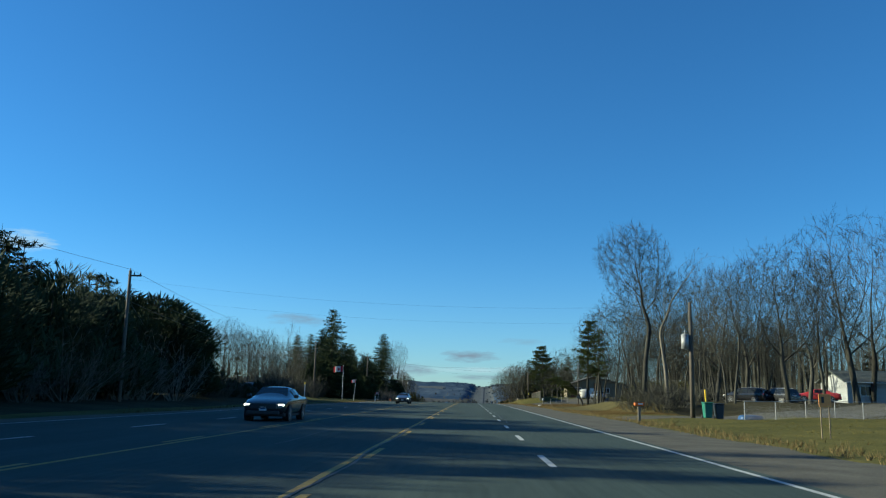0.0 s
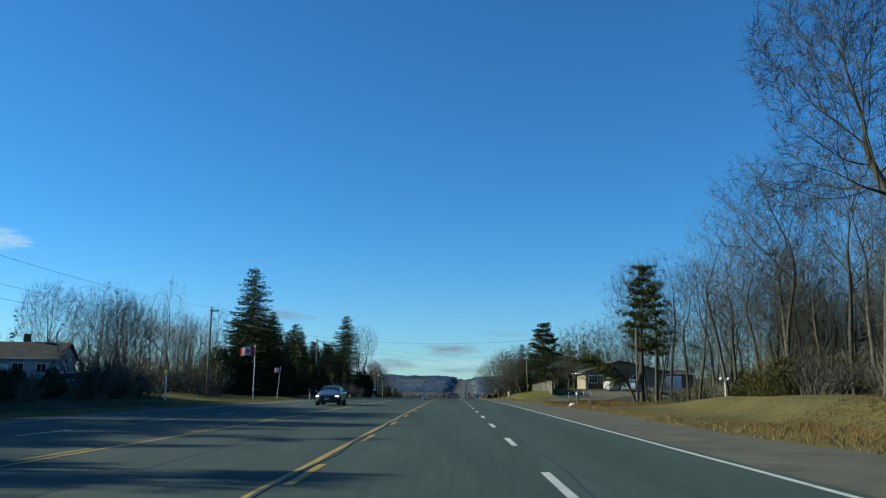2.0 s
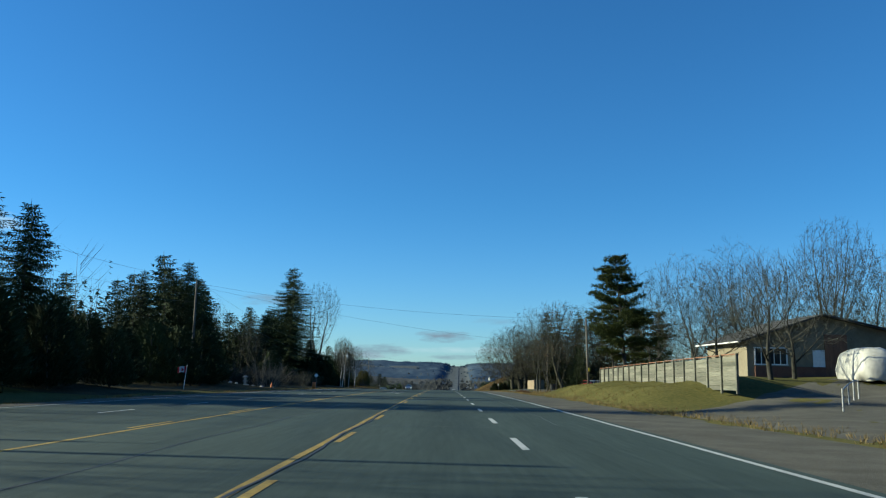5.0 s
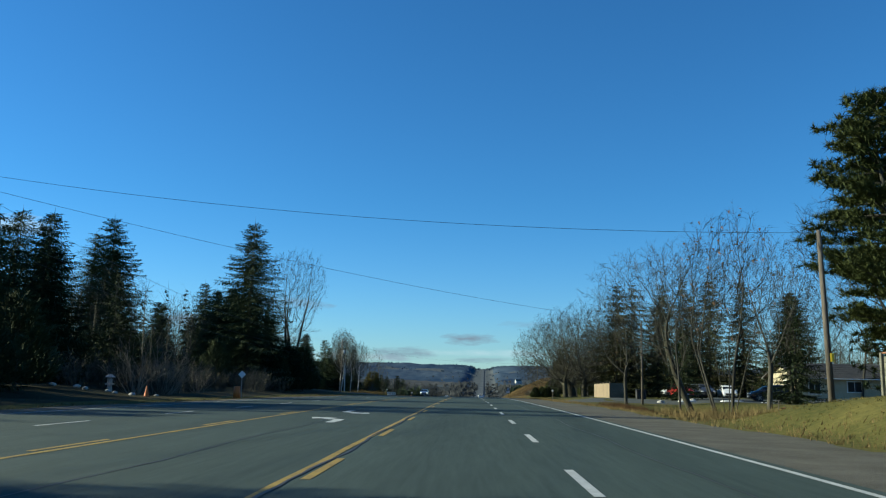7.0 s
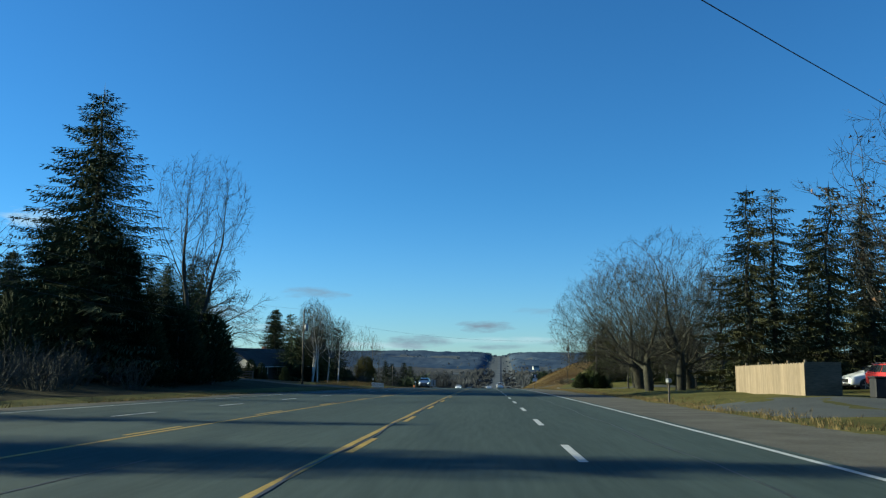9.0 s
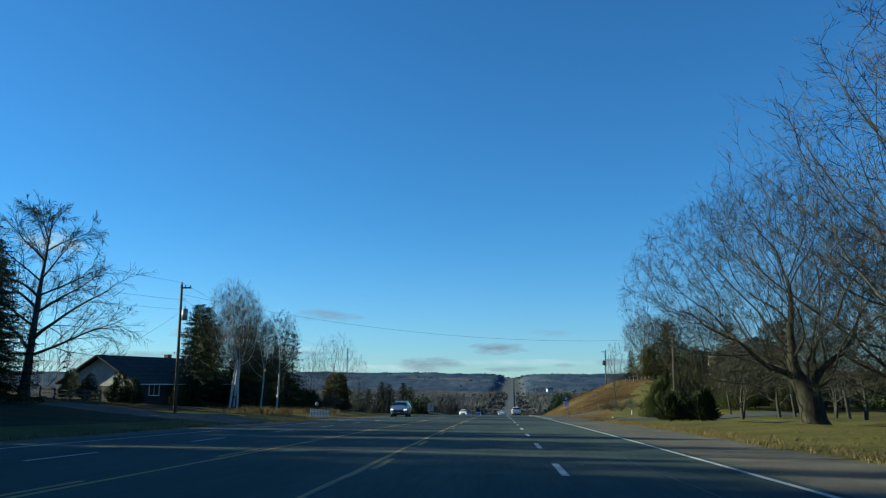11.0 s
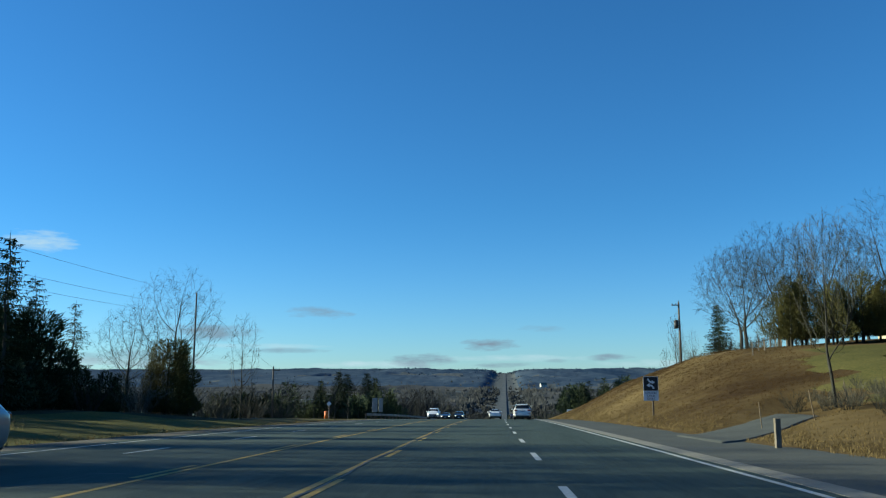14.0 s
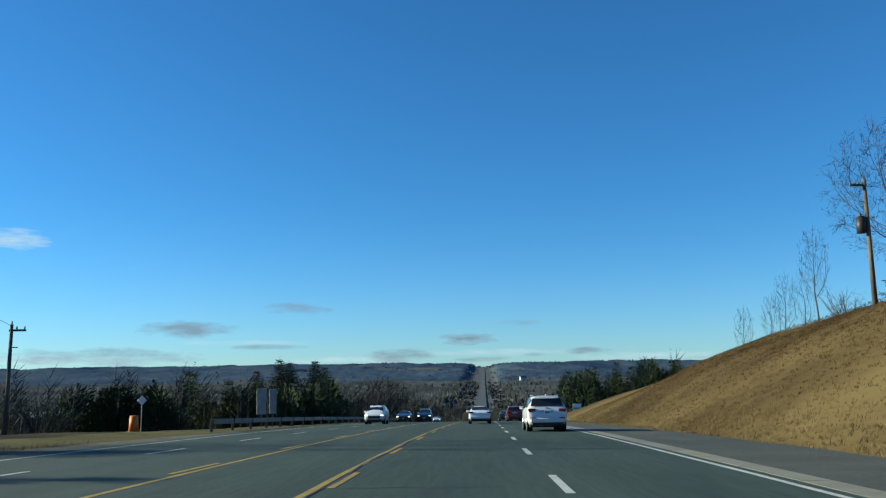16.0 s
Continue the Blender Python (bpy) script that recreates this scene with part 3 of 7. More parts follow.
def bare_tree(seed, height=12.0, trunk_r=0.2, clear=0.3, limbs=11, spread=0.9, lift=0.06, droop=0.0, subs=8, twigs=7, twiglets=4, bark=None, lean=0.0, fork=0, leaves=0, limb_len=0.5, twig_r=0.011, open_low=(1.15, 0.6), sub_lift=None, low_bias=1.0, bend=0.06):
    """A leafless broadleaf tree: trunk mesh and crown mesh."""
    rnd = random.Random(seed)
    trunk, crown = Wood(), Wood()
    sub_lift = lift if sub_lift is None else sub_lift
    stems = []
    for s in range(max(1, fork)):
        d = Vector((rnd.gauss(0, 0.025) + lean, rnd.gauss(0, 0.025), 1)).normalized()
        if fork > 1:
            a = 2 * math.pi * s / fork + rnd.random()
            d = Vector((math.cos(a) * 0.22, math.sin(a) * 0.22, 1)).normalized()
        h = height * (0.92 if fork < 2 else rnd.uniform(0.74, 0.95))
        r = trunk_r * (1 if fork < 2 else 0.62)
        start = Vector((0, 0, -0.25)) if fork < 2 else Vector((d.x * 0.4, d.y * 0.4, -0.25))
        pts = path_of(rnd, start, d, h, 12, 0.028, 0.012)
        radii = [r * (1.35 if i == 0 else 1) * (1 - 0.93 * (i / 12) ** 0.85) for i in range(13)]
        trunk.limb(pts, radii, 8)
        stems.append((pts, radii, h))
    leaf_spots = []
    for pts, radii, h in stems:
        for k in range(limbs):
            u = clear + (1 - clear) * ((k + rnd.random()) / limbs) ** low_bias * 0.98
            p, d = at(pts, min(u, 0.985))
            a = k * 2.4 + rnd.uniform(-0.5, 0.5)
            out = Vector((math.cos(a), math.sin(a), 0))
            dirn = (out * spread * (open_low[0] - open_low[1] * u) + Vector((0, 0, 0.75))).normalized()
            length = height * limb_len * (1.12 - 0.75 * u) * rnd.uniform(0.75, 1.15)
            r = max(0.02, trunk_r * 0.46 * (1.05 - 0.8 * u))
            lp = path_of(rnd, p, dirn, length, 7, bend, lift - droop * 0.5)
            trunk.limb(lp, [r * (1 - 0.88 * i / 7) for i in range(8)], 4)
            for j in range(subs):
                uu = 0.16 + 0.82 * (j + rnd.random()) / subs
                q, dd = at(lp, min(uu, 0.99))
                sd = turned(rnd, dd, 22, 52, j * 2.6 + rnd.uniform(-0.7, 0.7))
                sl = length * 0.5 * (1.15 - 0.65 * uu) * rnd.uniform(0.7, 1.25)
                sp = path_of(rnd, q, sd, sl, 3, bend * 1.3, sub_lift + 0.04 - droop)
                sr = max(0.012, r * 0.32 * (1.1 - 0.7 * uu))
                crown.limb(sp, [sr * (1 - 0.75 * i / 3) for i in range(4)], 3)
                for _ in range(twigs):
                    w, wd = at(sp, rnd.uniform(0.12, 0.99))
                    td = turned(rnd, wd, 15, 50)
                    tl = max(0.35, sl * 0.42 * rnd.uniform(0.6, 1.2))
                    tp = path_of(rnd, w, td, tl, 2, bend * 1.6, sub_lift + 0.03 - droop * 1.6)
                    crown.blade(tp[0], tp[1], twig_r * 1.3)
                    crown.blade(tp[1].lerp(tp[0], 0.25), tp[2], twig_r * 1.1)
                    leaf_spots.append(tp[-1])
                    for _ in range(twiglets):
                        z, zd = at(tp, rnd.uniform(0.2, 1.0))
                        end = z + turned(rnd, zd, 12, 48) * tl * rnd.uniform(0.35, 0.75) + Vector((0, 0, -droop * tl))
                        crown.blade(z, end, twig_r * 0.85)
    out = [("trunk", trunk.mesh("trunk", bark or BARK, True)), ("crown", crown.mesh("crown", TWIG))]
    if leaves:
        lv = Wood()
        for _ in range(leaves):
            p = rnd.choice(leaf_spots)
            d = Vector((rnd.gauss(0, 1), rnd.gauss(0, 1), rnd.gauss(-0.6, 0.6))).normalized()
            lv.blade(p, p + d * rnd.uniform(0.10, 0.2), 0.05)
        out.append(("dead_leaves", lv.mesh("dead_leaves", DRYLEAF)))
    return out


def grown(seed, stem=4.0, crown_at=((0, 0, 9, 4, 4, 5),), points=500, step=0.45, kill=0.8, trunk_r=0.2, tip=0.008, twigs=3, twiglets=3, twig_r=0.007, twig_len=0.6, shell=1.0, wander=0.12, lean=0.0, stems=1, splay=0.2, rise=0.0, bark=None, leaves=0, floor=1.2, fine=6):
    """A leafless tree whose limbs divide as they fill the room of its crown, given as ellipsoids (x, y, z, rx, ry, rz)."""
    rnd = random.Random(seed)
    aims = []
    volumes = [e[3] * e[4] * e[5] for e in crown_at]
    while len(aims) < points:
        e = rnd.choices(crown_at, volumes)[0]
        d = Vector((rnd.gauss(0, 1), rnd.gauss(0, 1), rnd.gauss(0, 1))).normalized() * rnd.random() ** (1 / (2.2 + shell))
        q = Vector((e[0] + d.x * e[3], e[1] + d.y * e[4], e[2] + d.z * e[5]))
        if q.z > floor:
            aims.append(q)
    pos, parent = [], []
    for k in range(stems):
        a = 6.283 * k / stems + rnd.uniform(-0.5, 0.5)
        d = Vector((lean, 0, 1)) if stems == 1 else Vector((math.cos(a) * splay + lean, math.sin(a) * splay, 1))
        p = Vector((0, 0, -0.3)) if stems == 1 else Vector((math.cos(a) * 0.3, math.sin(a) * 0.3, -0.3))
        last = -1
        n = max(3, int((stem * (1 if stems == 1 else rnd.uniform(0.8, 1.15)) + 0.3) / step))
        for _ in range(n + 1):
            pos.append(p)
            parent.append(last)
            last = len(pos) - 1
            d = bent(rnd, d.normalized(), 0.035)
            p = p + d * step
    trunk_n = len(pos)
    for _ in range(110):
        tree = kdtree.KDTree(len(pos))
        for i, p in enumerate(pos):
            tree.insert(p, i)
        tree.balance()
        pull = {}
        left = []
        for q in aims:
            co, i, dist = tree.find(q)
            if dist > kill:
                left.append(q)
                v = (q - co).normalized()
                pull[i] = pull[i] + v if i in pull else v
        if len(left) < points * 0.03 or not pull:
            break
        aims = left
        for i, v in pull.items():
            along = (pos[i] - pos[parent[i]]).normalized() if parent[i] >= 0 else Vector((0, 0, 1))
            d = (v.normalized() + along * 0.55 + Vector((0, 0, rise))).normalized()
            pos.append(pos[i] + bent(rnd, d, wander) * step)
            parent.append(i)
    kids = [[] for _ in pos]
    for i, p in enumerate(parent):
        if p >= 0:
            kids[p].append(i)
    tips = [0] * len(pos)
    for i in range(len(pos) - 1, -1, -1):
        tips[i] = max(1, sum(tips[k] for k in kids[i]))
    power = math.log(max(trunk_r / tip, 2)) / math.log(max(3, max(t for t, p in zip(tips, parent) if p < 0)))
    high = max(p.z for p in pos)
    radius = [max(tip, tip * t ** power * (1 - 0.5 * max(0.0, p.z) / high)) for t, p in zip(tips, pos)]
    for _ in range(2):
        pos = [p if i < 3 or parent[i] < 0 or not kids[i] else p * 0.5 + pos[parent[i]] * 0.25 + pos[max(kids[i], key=lambda k: tips[k])] * 0.25 for i, p in enumerate(pos)]
    trunk, crown = Wood(), Wood()
    begun = [i for i, p in enumerate(parent) if p < 0]
    while begun:
        i = begun.pop()
        chain = [i] if parent[i] < 0 else [parent[i], i]
        while kids[i]:
            order = sorted(kids[i], key=lambda k: -tips[k])
            begun += order[1:]
            i = order[0]
            chain.append(i)
        big = radius[chain[min(1, len(chain) - 1)]]
        radii = [min(radius[c], big) for c in chain]
        if parent[chain[0]] < 0 and chain[0] < trunk_n:
            radii[0] *= 1.35
        radii[-1] *= 0.5
        line = [pos[c] for c in chain]
        if big > 0.02:
            trunk.limb(line, radii, 8 if big > 0.12 else 4)
        else:
            crown.strip(line, radii)
    spots = []
    for i in range(trunk_n, len(pos)):
        if tips[i] > fine:
            continue
        d = (pos[i] - pos[parent[i]])
        if d.length < 1e-5:
            continue
        d.normalize()
        for _ in range(twigs):
            tl = twig_len * rnd.uniform(0.45, 1.15)
            a = pos[i].lerp(pos[parent[i]], rnd.random())
            e = a + (turned(rnd, d, 15, 60) + Vector((0, 0, rise))).normalized() * tl
            crown.blade(a, e, twig_r)
            spots.append(e)
            for _ in range(twiglets):
                z = a.lerp(e, rnd.uniform(0.2, 0.95))
                crown.blade(z, z + turned(rnd, (e - a).normalized(), 20, 55) * tl * rnd.uniform(0.35, 0.7), twig_r * 0.8)
    out = [("trunk", trunk.mesh("trunk", bark or BARK, True)), ("crown", crown.mesh("crown", TWIG))]
    if leaves:
        lv = Wood()
        for _ in range(leaves):
            p = rnd.choice(spots)
            d = Vector((rnd.gauss(0, 1), rnd.gauss(0, 1), rnd.gauss(-0.6, 0.6))).normalized()
            lv.blade(p, p + d * rnd.uniform(0.10, 0.2), 0.05)
        out.append(("dead_leaves", lv.mesh("dead_leaves", DRYLEAF)))
    return out


def spruce(seed, height=14.0, radius=3.2, low=0.04, gap=0.40, ragged=0.2, material=None, droop=0.34, full=1.0, wide=1.0):
    """A spruce: whorls of drooping boughs hung with sprays of needles."""
    rnd = random.Random(seed)
    trunk, crown = Wood(), Wood()
    pts = [Vector((rnd.gauss(0, 0.02) * i, rnd.gauss(0, 0.02) * i, height * i / 8 - 0.2)) for i in range(9)]
    trunk.limb(pts, [height * 0.016 * (1 - 0.94 * i / 8) for i in range(9)], 7)
    z = height * low
    while z < height * 0.985:
        u = z / height
        reach = radius * (1 - u) ** 0.68 * (0.8 + 0.2 * min(1, u / 0.15)) + 0.10
        n = int((8 if u < 0.75 else 6) * full)
        a0 = rnd.random() * 6.3
        for k in range(n):
            a = a0 + 2 * math.pi * k / n + rnd.uniform(-0.35, 0.35)
            ln = reach * rnd.uniform(1 - 1.8 * ragged, 1 + ragged)
            c, s = math.cos(a), math.sin(a)
            zj = z + rnd.uniform(-0.5, 0.5) * gap
            base = at(pts, min(0.99, max(0.01, (zj + 0.2) / height)))[0]
            m = 3
            bp = [base + Vector((c * ln * t, s * ln * t, -droop * ln * t * (1.4 - 0.85 * t) + (0.35 * ln * max(0, u - 0.6) * t))) for t in (0, 0.33, 0.66, 1.0)]
            crown.limb(bp, [0.024, 0.018, 0.012, 0.005], 3)
            steps = max(3, int(ln / (0.20 * wide)))
            side = Vector((-s, c, 0))
            for i in range(steps):
                t = (i + 0.9) / steps
                q, d = at(bp, min(0.99, t))
                sl = (0.28 + 0.20 * ln * (1 - 0.7 * t)) * rnd.uniform(0.7, 1.25)
                for sg in (-1, 1):
                    e = q + (side * sg * 0.9 + d * rnd.uniform(0.4, 0.9) + Vector((0, 0, rnd.uniform(-0.55, 0.1)))).normalized() * sl
                    crown.spray(q, e, (0.11 + 0.05 * rnd.random()) * wide)
                crown.spray(q, q + d * 0.12 + Vector((rnd.uniform(-.15, .15), rnd.uniform(-.15, .15), -rnd.uniform(0.18, 0.42))), 0.12 * wide)
            crown.blade(bp[-1], bp[-1] + (bp[-1] - bp[-2]).normalized() * 0.35, 0.07)
        z += gap * rnd.uniform(0.75, 1.2) * (1.0 if u < 0.7 else 0.75)
    crown.blade(Vector((pts[-1].x, pts[-1].y, height - 0.9)), Vector((pts[-1].x, pts[-1].y, height + 0.25)), 0.05)
    return [("trunk", trunk.mesh("trunk", BARK, True)), ("crown", crown.mesh("crown", material or NEEDLE))]


def pine(seed, height=12.0, radius=3.2, clear=0.35, layers=13, tufts=11, material=None, bark=None, lean=0.0, needles=13, needle_w=0.036):
    """A pine with uneven level boughs that carry tufts of needles."""
    rnd = random.Random(seed)
    trunk, crown = Wood(), Wood()
    pts = path_of(rnd, Vector((0, 0, -0.2)), Vector((lean, 0, 1)).normalized(), height, 10, 0.02, 0.03)
    trunk.limb(pts, [height * 0.017 * (1 - 0.9 * i / 10) for i in range(11)], 8)
    for k in range(layers):
        u = clear + (1 - clear) * (k + 0.5 * rnd.random()) / layers
        for _ in range(rnd.choice((3, 4, 5))):
            p, _d = at(pts, min(0.985, u))
            a = rnd.random() * 6.28
            ln = radius * rnd.uniform(0.55, 1.1) * (1.12 - u) ** 0.55 * (1 if u < 0.9 else 0.7)
            d = Vector((math.cos(a), math.sin(a), 0.10)).normalized()
            bp = path_of(rnd, p, d, ln, 5, 0.10, 0.03)
            trunk.limb(bp, [0.045 * (1 - 0.8 * i / 5) for i in range(6)], 4)
            for _ in range(int(tufts * ln / radius) + 3):
                q, dd = at(bp, rnd.uniform(0.3, 0.99))
                c = q + Vector((rnd.gauss(0, 0.26), rnd.gauss(0, 0.26), rnd.uniform(-0.02, 0.22)))
                for _ in range(needles):
                    nd = Vector((rnd.gauss(0, 1), rnd.gauss(0, 1), rnd.gauss(0.35, 0.7))).normalized()
                    crown.blade(c, c + nd * rnd.uniform(0.18, 0.40), needle_w)
    return [("trunk", trunk.mesh("trunk", bark or BARK, True)), ("crown", crown.mesh("crown", material or PINE))]


def leaning_pine(seed):
    """A pine whose trunk leans out of the wood and carries long level boughs on its open side."""
    rnd = random.Random(seed)
    trunk, crown = Wood(), Wood()
    pts = [Vector(p) for p in ((0, 0, -0.3), (-0.35, 0, 1.0), (-0.9, 0.1, 2.2), (-1.7, 0.2, 3.2), (-2.9, 0.3, 3.9), (-4.0, 0.3, 4.3))]
    trunk.limb(pts, [0.17, 0.14, 0.125, 0.11, 0.08, 0.04], 8)
    for k in range(26):
        u = rnd.uniform(0.28, 0.98)
        p, _d = at(pts, u)
        a = math.pi + rnd.uniform(-1.5, 1.5)
        ln = rnd.uniform(1.6, 3.4) * (1.15 - 0.35 * u)
        bp = path_of(rnd, p, Vector((math.cos(a), math.sin(a), rnd.uniform(-0.12, 0.16))).normalized(), ln, 5, 0.08, 0.0)
        trunk.limb(bp, [0.04 * (1 - 0.8 * i / 5) for i in range(6)], 4)
        for _ in range(int(16 * ln)):
            q, dd = at(bp, rnd.uniform(0.22, 0.99))
            c = q + Vector((rnd.gauss(0, 0.3), rnd.gauss(0, 0.3), rnd.gauss(0.06, 0.09)))
            for _ in range(18):
                nd = Vector((rnd.gauss(0, 1), rnd.gauss(0, 1), rnd.gauss(0.3, 0.55))).normalized()
                crown.blade(c, c + nd * rnd.uniform(0.14, 0.32), 0.018)
    return [("trunk", trunk.mesh("trunk", BARK, True)), ("crown", crown.mesh("crown", PINE))]


def evergreen_mass(seed, height=6.0, radius=2.0, leaves=3800, material=None, shape=0.7, lump=0.35, size=1.0, foot=0.02):
    """A dense cedar or juniper: sprays of scale leaves over a lumpy cone."""
    rnd = random.Random(seed)
    trunk, crown = Wood(), Wood()
    trunk.limb([Vector((0, 0, -0.2)), Vector((0, 0, height * 0.5)), Vector((0, 0, height * 0.9))], [0.14, 0.09, 0.02], 6)
    off = Vector((rnd.random() * 9, rnd.random() * 9, rnd.random() * 9))
    for _ in range(leaves):
        u = 1 - rnd.random() ** 0.62
        u = foot + (0.99 - foot) * u
        a = rnd.random() * 6.283
        r = radius * (1 - u) ** shape * (0.55 + 0.45 * min(1, (u - foot) / 0.12 + 0.1))
        c = Vector((math.cos(a), math.sin(a), 0))
        r *= 1 + lump * 2 * noise.noise(Vector((c.x * 1.3, c.y * 1.3, u * height * 0.45)) + off)
        depth = rnd.random() ** 2.2
        q = c * r * (1 - 0.55 * depth) + Vector((0, 0, u * height))
        d = (c * rnd.uniform(0.3, 1) + Vector((rnd.gauss(0, 0.45), rnd.gauss(0, 0.45), rnd.uniform(0.2, 1.1)))).normalized()
        crown.spray(q, q + d * rnd.uniform(0.32, 0.75) * size, rnd.uniform(0.08, 0.15) * size)
    return [("trunk", trunk.mesh("trunk", BARK, True)), ("crown", crown.mesh("crown", material or CEDAR))]


def bush(seed, height=2.2, radius=1.5, stems=26, twig=9, material=None):
    """A leafless thicket of thin stems."""
    rnd = random.Random(seed)
    w = Wood()
    for _ in range(stems):
        a = rnd.random() * 6.283
        r0 = radius * 0.45 * rnd.random()
        p = Vector((math.cos(a) * r0, math.sin(a) * r0, -0.15))
        d = Vector((math.cos(a) * rnd.uniform(0.1, 0.9), math.sin(a) * rnd.uniform(0.1, 0.9), 1)).normalized()
        ln = height * rnd.uniform(0.6, 1.1)
        sp = path_of(rnd, p, d, ln, 3, 0.14, 0.02)
        w.limb(sp, [0.026 * (1 - 0.75 * i / 3) for i in range(4)], 3)
        for _ in range(twig):
            q, dd = at(sp, rnd.uniform(0.25, 1))
            e = q + bent(rnd, dd, 0.5) * ln * rnd.uniform(0.15, 0.4)
            w.blade(q, e, 0.014)
            for _ in range(3):
                z = q.lerp(e, rnd.random())
                w.blade(z, z + bent(rnd, (e - q).normalized(), 0.6) * ln * rnd.uniform(0.06, 0.2), 0.012)
    return [("stems", w.mesh("stems", material or TWIG))]


def house_front(x, y):
    """The open ground between the road and the white bungalow, where only low brush grows."""
    return y < 150 and (0.40 < -x / max(1.0, y - 38) < 0.60 or 0.44 < -x / max(1.0, y - 50.5) < 0.57)


def plant(kind_name, parts, places, label, category, group=""):
    """Stand copies of one plant at places (x, y, scale, turn), in plan units."""
    for p in places:
        x, y, s, turn = p[0] * K, p[1] * K, p[2] * K, p[3]
        if kind_name in ("bare_tree", "bush") and not label.startswith("low") and house_front(x, y) and x > -60 and y > 92:
            continue
        if kind_name in ("bare_tree", "bush") and 27.5 < x < 41.5 and 88.5 < y < 96.5:
            continue
        z = gz(x, y)
        root = new(kind_name, parts[0][1] if len(parts) == 1 else None)
        root.matrix_world = pose(x, y, z, rnd.gauss(0, 1.5), rnd.gauss(0, 1.5), turn) @ Matrix.Diagonal((s, s, s, 1))
        tagged(root, label, category, group)
        if len(parts) > 1:
            for nm, me in parts:
                o = new(nm, me)
                o.parent = root


def scatter(rnd, n, x0, x1, y0, y1, s0, s1, apart=0.0):
    out = []
    for _ in range(n * 20):
        if len(out) == n:
            break
        x, y = rnd.uniform(x0, x1), rnd.uniform(y0, y1)
        if all((x - q[0]) ** 2 + (y - q[1]) ** 2 > apart ** 2 for q in out):
            out.append((x, y, rnd.uniform(s0, s1), rnd.uniform(0, 360)))
    return out


def grass(name, spots, material, label, rnd, h=(0.15, 0.5), blades=6, width=0.012):
    """Tufts of blades as one sheet of stuff."""
    w = Wood()
    for x, y in spots:
        z = gz(x, y) - 0.02
        for _ in range(blades):
            p = Vector((x + rnd.gauss(0, 0.07), y + rnd.gauss(0, 0.07), z))
            hh = rnd.uniform(*h)
            w.blade(p, p + Vector((rnd.gauss(0, 0.35) * hh, rnd.gauss(0, 0.35) * hh, hh)), width)
    ob = new(name, w.mesh(name, material))
    return tagged(ob, label, "grass", kind="stuff")


rnd = random.Random(11)
# tall bare trees of the wood on the sunny side
T_FOREST = [grown(s, 6.6, ((0, 0, 7.8, 2.3, 2.3, 4.6), (0.3 * s - 0.7, 0.3, 9.8, 2.8, 2.8, 3.2)), 1100, 0.4, 0.38, 0.125, 0.0055, 2, 3, 0.0075, 0.65, rise=0.04, wander=0.13) for s in (1, 2, 3, 4)]
T_BACK = [grown(s, 6.4, ((0, 0, 7.8, 3.2, 3.2, 5.0),), 600, 0.5, 0.52, 0.13, 0.008, 2, 2, 0.012, 0.8, rise=0.05, fine=4) for s in (5, 6)]
T_BROAD = [grown(s, 2.6, ((0, 0, 7.6, 4.4, 4.4, 4.6),), 1500, 0.45, 0.48, 0.19, 0.0055, 2, 3, 0.0085, 0.7, rise=0.08, wander=0.13) for s in (21, 22)]
T_BIG = grown(31, 6.2, ((-1.1, 0, 11.4, 2.7, 2.9, 3.4), (0.9, 0.2, 10.6, 2.0, 2.4, 3.8), (-1.6, 0.5, 7.2, 2.4, 2.0, 1.3)), 1800, 0.4, 0.38, 0.21, 0.0052, 4, 4, 0.006, 0.65, shell=0.2, rise=0.05, wander=0.19)
T_DEAD = grown(36, 5.8, ((0.1, 0, 9.6, 1.1, 1.2, 3.6), (-2.7, 0, 10.6, 1.8, 1.3, 2.0), (-2.0, 0.4, 6.2, 1.6, 1.2, 0.8)), 420, 0.4, 0.5, 0.15, 0.0065, 2, 2, 0.0065, 0.6, rise=0.03, wander=0.13, bark=PALE_BARK)
T_VASE = grown(41, 5.5, ((0, 0, 12.6, 3.9, 3.9, 4.8), (0, 0, 9.0, 2.2, 2.2, 4.0)), 1900, 0.5, 0.45, 0.2, 0.007, 2, 3, 0.008, 0.7, stems=4, splay=0.10, rise=0.14)
T_OAK = [grown(53, 1.9, ((-1.6, 0, 7.9, 9.4, 7.6, 6.9), (-4.5, 0, 5.4, 6.4, 6.0, 3.4), (0, 0, 11.5, 6.0, 6.0, 5.2)), 8000, 0.5, 0.46, 0.78, 0.0054, 4, 4, 0.0062, 0.65, shell=0.9, wander=0.24, fine=10, lean=-0.06, floor=1.9, bark=OAK_BARK), grown(57, 2.2, ((0, 0, 6.8, 7.4, 7.4, 5.0),), 3200, 0.5, 0.5, 0.38, 0.006, 2, 3, 0.007, 0.65, shell=1.0, wander=0.17, floor=1.9, bark=OAK_BARK), grown(59, 3.6, ((-3.0, 0, 7.0, 4.0, 4.6, 3.5), (-0.8, 0, 8.2, 3.8, 3.8, 2.8)), 2600, 0.45, 0.45, 0.21, 0.0056, 3, 3, 0.0062, 0.6, shell=0.8, wander=0.22, lean=-0.34, floor=2.2, bark=OAK_BARK)]
T_WILLOW = bare_tree(61, height=13, trunk_r=0.35, clear=0.22, limbs=18, spread=1.3, limb_len=0.56, lift=0.03, droop=0.09, subs=13, twigs=11, twiglets=6, twig_r=0.010)
